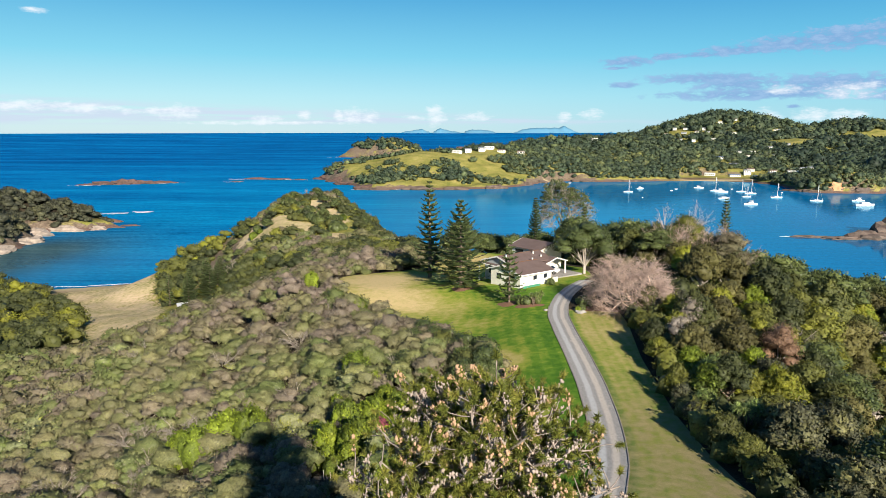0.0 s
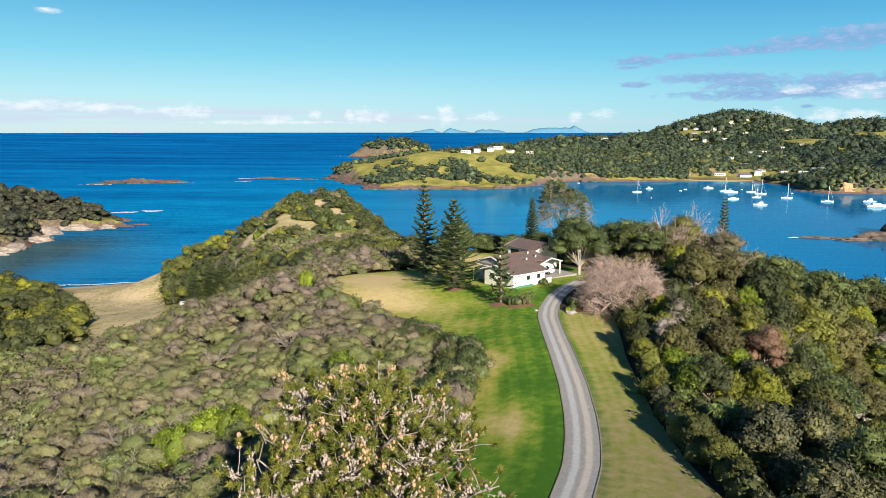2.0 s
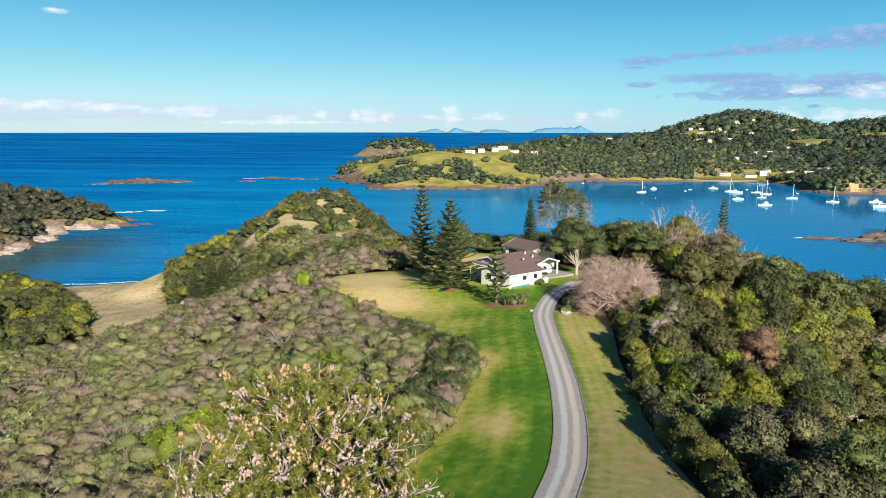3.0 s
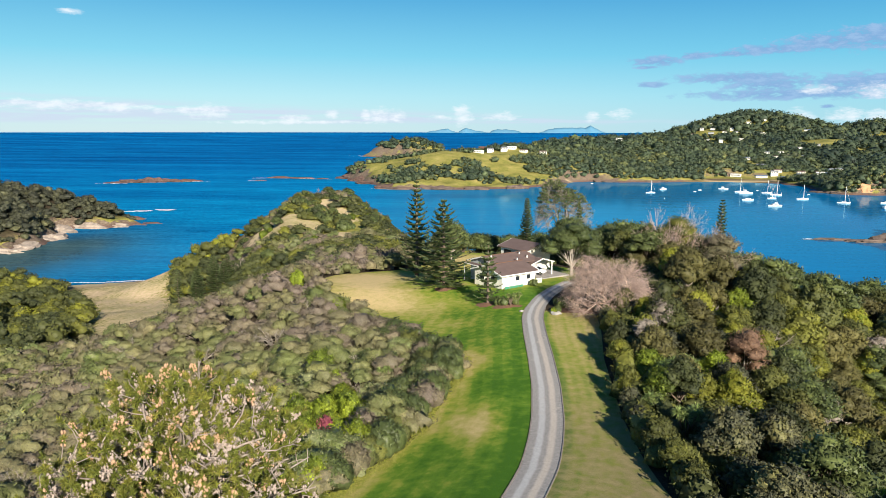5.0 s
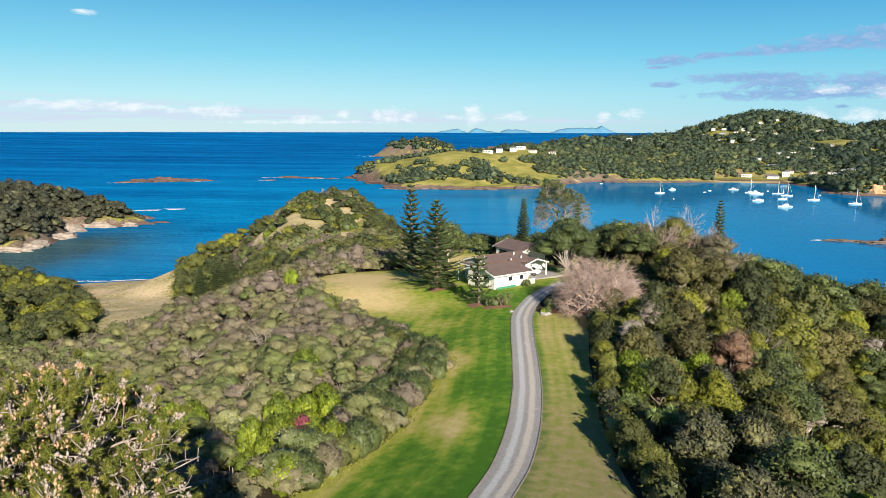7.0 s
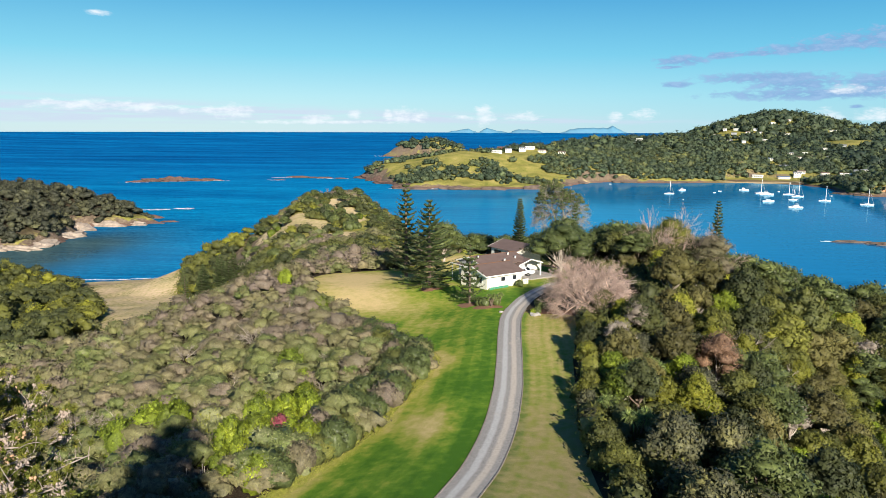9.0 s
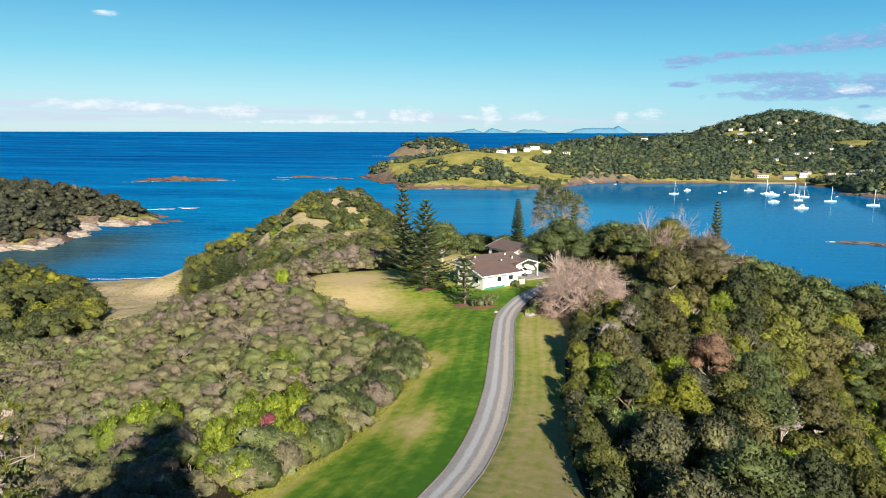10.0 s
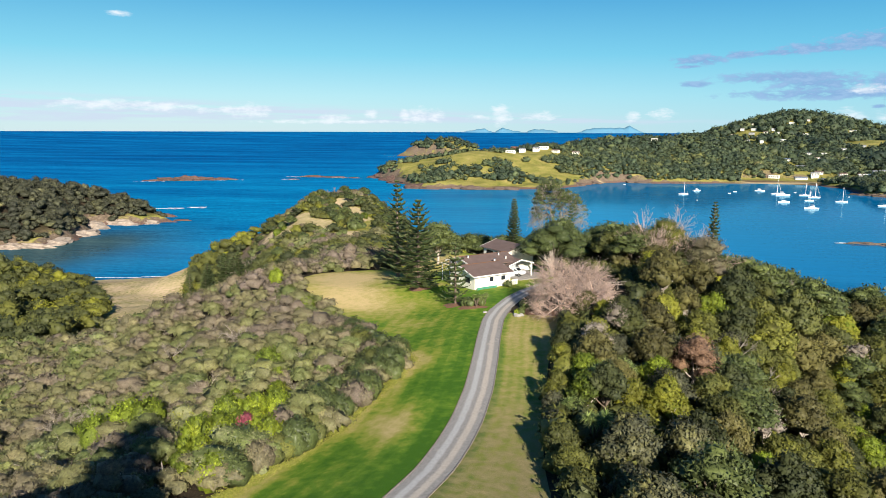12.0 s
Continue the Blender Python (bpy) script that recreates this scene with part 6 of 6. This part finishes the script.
for x, y, s in ((29.5, 59.5, 1.1), (24.6, 66.5, 0.75), (33.5, 61.5, 1.0), (27.6, 74.0, 1.1), (30.5, 78.0, 1.1), (-3.4, 80.5, 0.75), (-4.8, 78.8, 0.7), (10.4, 111.0, 0.62), (11.6, 112.6, 0.55), (36.5, 66.0, 1.2), (-0.5, 85.0, 0.7), (-14.5, 66.5, 0.6)):
    again(cab, x, y, x * 67 % 360, s)


# ---- garden beds ----
def bed(x, y, rx, ry, seed):
    rng = np.random.default_rng(seed)
    bm = bmesh.new()
    n = 28
    ring = []
    for k in range(n):
        a = 2 * math.pi * k / n
        q = 1 + 0.16 * math.sin(3 * a + seed) + 0.08 * rng.normal()
        px, py = x + math.cos(a) * rx * q, y + math.sin(a) * ry * q
        ring.append(bm.verts.new((px, py, level(px, py) + 0.06)))
    mid = bm.verts.new((x, y, level(x, y) + 0.22))
    for k in range(n):
        bm.faces.new((ring[k], ring[(k + 1) % n], mid))
    me = bpy.data.meshes.new("garden_bed")
    bm.to_mesh(me)
    bm.free()
    me.materials.append(M_MULCH)
    tagged(new("garden_bed", me), "garden bed of red-brown bark mulch", "garden bed", kind="structure")


for k, b in enumerate(((6.3, 113.6, 1.9, 1.6), (-2.0, 125.4, 2.0, 1.5), (9.6, 111.2, 2.4, 1.6), (18.6, 109.6, 1.5, 2.6), (22.0, 108.2, 5.5, 1.6))):
    bed(*b, k)


for k, (x, y, s) in enumerate(((17.3, 105.7, 0.5), (17.0, 106.6, 0.4), (17.9, 106.2, 0.45), (16.9, 107.8, 0.35), (12.1, 107.4, 0.35), (17.6, 108.4, 0.4))):
    rock(400 + k, "garden_stone", "grey boulder edging the garden bed", x, y, level(x, y) + s * 0.3, s, s * 0.8, s * 0.7, M_STONE, 2)


# ---- clump of pines above the beach ----
for k, (x, y, s) in enumerate(((-108, 246, 1.0), (-103, 250, 1.1), (-112, 254, 0.9), (-99, 243, 0.95), (-106, 240, 0.8), (-94, 238, 0.9), (-100, 256, 0.9), (-116, 262, 0.7))):
    if k == 0:
        clump = norfolk_pine(9, "dark bushy pine in a clump above the beach", 13.5, 4.2, 17, x, y, thin=2.0, name="shore_pine")
    else:
        again(clump, x, y, k * 47, s, 1.0)
again(bpy.data.objects["norfolk_pine"], -128, 268, 0, 0.42)

shed = thing("shed", "small weathered timber shed among the shore pines", "shed", pose(-106.0, 236.0, level(-106, 236) - 0.8, 0, 0, 25))
part("wall", boxed(-2.4, -1.8, -1.0, 2.4, 1.8, 2.2), M_TIMBER, shed)
part("roof", prism([(-2.1, 2.15), (2.1, 2.15), (0, 3.0)], "x", -2.6, 2.6), M_GREYWALL, shed)


def fence():
    root = thing("fence", "short weathered timber rail fence in the bush", "fence", pose(33.0, 127.0, level(33, 127) + 0.4, 0, 0, 20))
    for k in range(5):
        part("post", boxed(k * 1.5 - 3.06, -0.06, -0.8, k * 1.5 - 2.94, 0.06, 1.1), M_TIMBER, root)
    for z in (0.45, 0.95):
        part("rail", boxed(-3.05, -0.11, z, 3.05, -0.065, z + 0.12), M_TIMBER, root)


fence()


# ---- boats in the bay ----
def hull_bm(length, beam, height, draft=0.35):
    """A boat's hull with a pointed bow along +x and a flat stern."""
    bm = bmesh.new()
    n = 9
    rings = []
    for i in range(n):
        s = i / (n - 1)
        x = (s - 0.5) * length
        w = beam / 2 * (0.82 + 0.18 * math.sin(s * 3.0)) * (1 - max(0, (s - 0.55) / 0.45) ** 2.2)
        sheer = height * (1 + 0.35 * max(0, s - 0.4) ** 1.5)
        w = max(w, 0.02)
        rings.append([bm.verts.new(c) for c in ((x, -w, sheer), (x, -w * 0.82, 0.1), (x, 0, -draft), (x, w * 0.82, 0.1), (x, w, sheer))])
    for a, b in zip(rings, rings[1:]):
        for k in range(4):
            bm.faces.new((a[k], b[k], b[k + 1], a[k + 1]))
        bm.faces.new((a[4], b[4], b[0], a[0]))
    bm.faces.new(rings[0][::-1])
    bm.faces.new(rings[-1])
    bmesh.ops.recalc_face_normals(bm, faces=bm.faces)
    return bm


def yacht(label, length, mast, cover=None):
    root = thing("sailing_yacht", label, "boat", group="boats moored in the bay")
    hull = part("hull", hull_bm(length, length * 0.3, 1.15), M_GEL, root)
    part("boot_stripe", hull_bm(length * 1.002, length * 0.3 * 0.84, 0.16, 0.3), M_BLUE, hull, "dark waterline stripe")
    part("cabin", boxed(-length * 0.16, -length * 0.09, 1.1, length * 0.2, length * 0.09, 1.75, bevel=0.12), M_GEL, root)
    for s in (-1, 1):
        part("cabin_window", boxed(-length * 0.12, s * length * 0.09 - 0.02, 1.35, length * 0.16, s * length * 0.09 + 0.02, 1.58), M_GLASS, root)
    part("cockpit", boxed(-length * 0.44, -length * 0.08, 1.12, -length * 0.18, length * 0.08, 1.2), M_TIMBER, root)
    part("mast", pole_bm((length * 0.08, 0, 1.1), (length * 0.08, 0, mast), 0.24), M_GEL, root)
    part("boom", pole_bm((length * 0.07, 0, 2.5), (-length * 0.32, 0, 2.45), 0.16), cover or M_BLUE, root, "boom with a furled covered sail")
    part("forestay", pole_bm((length * 0.48, 0, 1.4), (length * 0.08, 0, mast * 0.96), 0.06, 4), M_GEL, root)
    part("backstay", pole_bm((-length * 0.49, 0, 1.3), (length * 0.08, 0, mast * 0.99), 0.03, 4), M_METAL, root)
    return root


def launch(label, length, high=True):
    root = thing("motor_launch", label, "boat", group="boats moored in the bay")
    part("hull", hull_bm(length, length * 0.33, 1.5), M_GEL, root)
    part("cabin", prism([(-length * 0.22, 1.45), (length * 0.28, 1.5), (length * 0.16, 2.7), (-length * 0.2, 2.8)], "y", -length * 0.12, length * 0.12), M_GEL, root)
    for s in (-1, 1):
        part("cabin_window", boxed(-length * 0.18, s * length * 0.12 - 0.03, 2.0, length * 0.15, s * length * 0.12 + 0.03, 2.45), M_GLASS, root)
    part("windscreen", slab([(length * 0.255, -length * 0.1, 1.8), (length * 0.255, length * 0.1, 1.8), (length * 0.185, length * 0.1, 2.5), (length * 0.185, -length * 0.1, 2.5)], 0.05), M_GLASS, root)
    if high:
        fly = part("flybridge", boxed(-length * 0.2, -length * 0.1, 2.8, length * 0.06, length * 0.1, 3.5, bevel=0.1), M_GEL, root)
        part("canopy", boxed(-length * 0.2, -length * 0.1, 4.4, length * 0.04, length * 0.1, 4.52), M_WHITE, root)
        for x in (-length * 0.19, length * 0.03):
            for s in (-1, 1):
                part("canopy_post", pole_bm((x, s * length * 0.095, 3.4), (x, s * length * 0.095, 4.42), 0.04, 4), M_METAL, root)
    part("cockpit_sole", boxed(-length * 0.48, -length * 0.12, 1.4, -length * 0.23, length * 0.12, 1.48), M_TIMBER, root)
    return root


def dinghy(label, length):
    root = thing("dinghy", label, "boat", group="boats moored in the bay")
    part("hull", hull_bm(length, length * 0.38, 0.8), M_GEL, root)
    part("thwart", boxed(-0.3, -length * 0.16, 0.78, 0.2, length * 0.16, 0.86), M_TIMBER, root)
    return root


def float_at(ob, x, y, turn, size=1.0):
    ob.scale = (size,) * 3
    ob.rotation_euler = (0, 0, radians(turn))
    ob.location = (x, y, 0.0)
    return ob


sail = float_at(yacht("white sailing yacht with blue sail cover at its mooring", 12.5, 17.0), 195, 950, 5)
for x, y, t, s in ((349, 962, -10, 1.0), (351, 934, -12, 1.1), (363, 881, -5, 1.08), (393, 841, -8, 1.12), (318, 975, 12, 1.15)):
    float_at(copy_thing(sail, Matrix.Identity(4)), x, y, t, s)
float_at(yacht("small sailing yacht with a green hull cover", 10.0, 13.0, M_TARP), 329, 887, -4)
big = float_at(launch("large white motor launch with a flybridge", 15.0), 301, 798, -172)
for x, y, t, s in ((223, 1006, 25, 0.8), (310, 1021, -20, 0.85), (320, 955, -8, 1.15), (442, 844, -175, 0.95)):
    float_at(copy_thing(big, Matrix.Identity(4)), x, y, t, s)
low_boat = float_at(launch("low white motor boat with an open deck", 13.5, False), 293, 863, 2)
float_at(copy_thing(low_boat, Matrix.Identity(4)), 421, 789, 4, 1.6)
skiff = float_at(dinghy("small white dinghy at a mooring", 4.5), 272, 1000, 0)
for x, y in ((351, 1004), (135, 1105), (259, 975), (398, 950)):
    float_at(copy_thing(skiff, Matrix.Identity(4)), x, y, x % 40, 0.9)
buoy = thing("mooring_buoy", "white round mooring buoy on the water", "buoy", pose(197, 871, 0.2))
bm = bmesh.new()
bmesh.ops.create_uvsphere(bm, u_segments=10, v_segments=8, radius=0.7)
part("float", bm, M_WHITE, buoy)
part("ring", pole_bm((0, 0, 0.6), (0, 0, 1.0), 0.1), M_METAL, buoy)


# ---- houses across the bay ----
def far_house(name, label, w, d, h, roofmat, wallmat, pitch=1.6, windows=4, storeys=1):
    root = thing(name, label, "house", group="houses across the bay")
    part("wall", boxed(-w / 2, -d / 2, -3.0, w / 2, d / 2, h), wallmat, root)
    part("roof", prism([(-d / 2 - 0.5, h - 0.05), (d / 2 + 0.5, h - 0.05), (0.0, h + pitch)], "x", -w / 2 - 0.5, w / 2 + 0.5), roofmat, root)
    for k in range(windows):
        x = -w / 2 + w * (k + 0.5) / windows
        for f in range(storeys):
            window_unit(root, x - w * 0.3 / windows, -d / 2, h - 2.1 - 2.7 * f, w * 0.6 / windows, 1.4)
    return root


M_GREYROOF = plain("grey_roof", (0.20, 0.21, 0.23), 0.6, 0.5, 0.2)
M_BLUEROOF = plain("blue_roof", (0.10, 0.14, 0.24), 0.6, 0.5, 0.2)
M_REDBRICK = plain("red_timber", (0.30, 0.09, 0.06), 0.7, 0.5, 0.25)
proto = [
    far_house("far_house", "long white house with a pale roof", 17, 8, 3.2, M_WHITE, M_WHITE, 1.4, 5),
    far_house("far_house", "white two-storey house with a grey roof", 12, 9, 5.8, M_GREYROOF, M_WHITE, 1.8, 3, 2),
    far_house("far_house", "long low house with a blue-grey roof", 20, 8, 3.0, M_BLUEROOF, M_CREAM, 1.5, 5),
    far_house("far_house", "cream house with a brown roof", 13, 8, 3.4, M_ROOF, M_CREAM, 1.6, 3),
    far_house("far_house", "dark low house with wide windows", 18, 9, 3.2, M_GREYROOF, M_GREYWALL, 1.2, 5),
    far_house("far_house", "red-brown timber house on the ridge", 14, 9, 6.0, M_ROOF, M_REDBRICK, 2.0, 3, 2),
]
used = [False] * len(proto)
for k, (x, y, i) in enumerate(SITES + SITES2 + SITES3):
    m = Matrix.Identity(4)
    ob = copy_thing(proto[i], m) if used[i] else proto[i]
    used[i] = True
    grow = 0.95 if y < 1400 else 0.8
    ob.scale = (grow,) * 3
    ob.rotation_euler = (0, 0, radians((k * 37) % 50 - 32))
    ob.location = (x, y, far_level(x, y) + (0.6 if y < 1400 else 3.5))


# ---- reefs, rocks, foam and far islands ----
for k, (x, y, sx, sy, sz) in enumerate(((-586, 1040, 26, 9, 5.5), (-560, 1050, 24, 10, 8.5), (-535, 1062, 28, 9, 6.0), (-512, 1075, 20, 7, 4.0), (-608, 1024, 16, 6, 2.8), (-385, 1165, 26, 7, 3.6), (-352, 1160, 24, 6, 3.0), (-312, 1152, 9, 4, 2.2), (-402, 1105, 10, 4, 1.6), (-326, 578, 14, 4, 2.2), (-312, 588, 9, 3, 1.4), (-340, 612, 9, 4, 3.0))):
    rock(500 + k, "reef_rock", "red-brown wave-washed reef rock", x, y, -sz * 0.25, sx, sy, sz, M_RED_ROCK)
for k, (x, y, sx, sy, sz) in enumerate(((-262, 1168, 24, 14, 7), (-238, 1118, 16, 16, 6), (-205, 1060, 26, 12, 3.6), (-170, 985, 18, 13, 5), (-150, 966, 26, 6, 2.4), (-92, 972, 20, 8, 5), (-40, 974, 20, 7, 3.5), (15, 996, 16, 8, 5), (60, 1062, 12, 10, 5), (88, 1108, 12, 7, 4), (160, 1138, 20, 6, 3.5), (235, 1146, 22, 6, 3))):
    rock(520 + k, "shore_rock", "brown jointed rock along the far shore", x, y, 0.2, sx, sy, sz, M_RED_ROCK if k < 4 else M_SHELF)
for k, (x, y, sx, sy, sz) in enumerate(((-338, 433, 14, 5, 3), (-333, 452, 8, 12, 3.5), (-339, 492, 8, 12, 4), (-358, 528, 12, 9, 5), (-350, 553, 16, 5, 3.5), (-330, 564, 10, 6, 2.5), (-352, 428, 10, 6, 3))):
    rock(540 + k, "shore_rock", "grey-tan rock at the foot of the western cape", x, y, 0.3, sx, sy, sz, M_STONEBROWN)
for k, (x, y, sx, sy, sz, m) in enumerate(((258, 556, 16, 3.5, 1.5, 0), (280, 548, 16, 5, 2.2, 0), (302, 552, 16, 10, 6, 1), (325, 566, 18, 14, 14, 1), (345, 560, 22, 20, 20, 1), (445, 968, 16, 9, 5, 1), (472, 957, 13, 7, 13, 2), (500, 956, 20, 9, 7, 1), (432, 985, 20, 9, 2.5, 0))):
    rock(560 + k, "point_rock", ("low wave-cut rock shelf off the point", "weathered brown rock of the eastern point", "bare orange clay slip on the point")[m], x, y, -0.2, sx, sy, sz, (M_SHELF, M_SHELF, M_ORANGE)[m])
for k, (x, y, s) in enumerate(((327, 568, 0.9), (338, 572, 1.1), (346, 560, 1.2), (318, 562, 0.6))):
    t = again(bpy.data.objects["pohutukawa"], x, y, k * 80, s * 0.8)
    t.location.z = (9, 13, 17, 5)[k]


def foam(seed, cx, cy, length, width, turn, count):
    """Broken water: many small flat patches of foam."""
    rng = np.random.default_rng(seed)
    v, f, n = [], [], 0
    c, s = math.cos(radians(turn)), math.sin(radians(turn))
    for k in range(count):
        u, w = rng.normal() * length / 2.6, rng.normal() * width / 2.6
        r = rng.uniform(0.6, 2.6)
        m = 7
        a = np.linspace(0, 2 * np.pi, m, endpoint=False)
        q = r * rng.uniform(0.5, 1.2, m)
        px, py = cx + u * c - w * s + np.cos(a) * q * 2.2, cy + u * s + w * c + np.sin(a) * q * 0.8
        v.append(np.stack([px, py, np.full(m, 0.12 + 0.01 * (k % 7))], 1))
        f.append(np.arange(m)[None] + n)
        n += m
    tagged(new("foam", mesh_np("foam", np.concatenate(v), np.concatenate(f), M_FOAM)), "white foam of waves breaking over rocks", "foam", kind="stuff")


for k, a in enumerate(((-600, 1022, 40, 8, 20, 40), (-505, 1068, 30, 7, 20, 40), (-415, 1163, 36, 6, 5, 36), (-325, 1154, 40, 5, 0, 36), (-405, 1100, 18, 5, 0, 16), (-378, 672, 20, 7, 20, 34), (-350, 690, 22, 9, 20, 12), (-160, 964, 26, 4, -15, 26), (-125, 978, 24, 3, 10, 16), (-255, 1150, 30, 5, -50, 22), (-440, 2110, 60, 8, 20, 30), (-470, 2190, 50, 10, 0, 16), (246, 558, 12, 2.5, 0, 16))):
    foam(600 + k, *a)


def wash():
    """The thin wave line on the beach."""
    rng = np.random.default_rng(3)
    xs = np.linspace(-238, -190, 40)
    yy = np.interp(xs, [-240, -215, -190], [349, 352, 362]) + rng.normal(size=40) * 0.3
    v = np.concatenate([np.stack([xs, yy, np.full(40, 0.15)], 1), np.stack([xs, yy + rng.uniform(0.8, 2.2, 40), np.full(40, 0.15)], 1)])
    i = np.arange(39)
    tagged(new("wash", mesh_np("wash", v, np.stack([i, i + 1, i + 41, i + 40], 1), M_FOAM)), "thin white wash along the beach", "foam", kind="structure")


wash()


def far_island(name, label, x0, x1, base, outline):
    """An island on the horizon, haze in its colour: a ridge with sloping sides."""
    n = len(outline)
    xs = np.linspace(x0, x1, 60)
    hs = np.interp(np.linspace(0, n - 1, 60), np.arange(n), outline) + 1.2 * np.sin(xs * 0.11) + 0.8 * np.sin(xs * 0.31)
    hs = np.maximum(hs, 0.4) * smooth(np.minimum(np.arange(60), 59 - np.arange(60)), -0.5, 3)
    rows = [(-70, 0.0), (-30, 0.55), (0, 1.0), (40, 0.5), (80, 0.0)]
    v = np.concatenate([np.stack([xs, np.full(60, 4860.0 + dy * 0.4), base + hs * q - (2 if q == 0 else 0)], 1) for dy, q in rows])
    i, j = np.meshgrid(np.arange(4), np.arange(59), indexing="ij")
    a = i * 60 + j
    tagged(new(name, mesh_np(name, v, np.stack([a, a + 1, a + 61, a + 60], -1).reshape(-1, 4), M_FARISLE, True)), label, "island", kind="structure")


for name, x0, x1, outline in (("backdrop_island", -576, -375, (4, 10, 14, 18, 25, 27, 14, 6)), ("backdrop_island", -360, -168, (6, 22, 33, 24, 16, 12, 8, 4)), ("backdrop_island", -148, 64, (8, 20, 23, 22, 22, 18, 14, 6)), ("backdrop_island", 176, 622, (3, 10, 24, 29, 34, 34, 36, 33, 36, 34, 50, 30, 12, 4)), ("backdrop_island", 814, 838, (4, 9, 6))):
    far_island(name, "island far off on the horizon, coloured blue for haze", x0 * 1.03, x1 * 1.03, 59.4, outline)
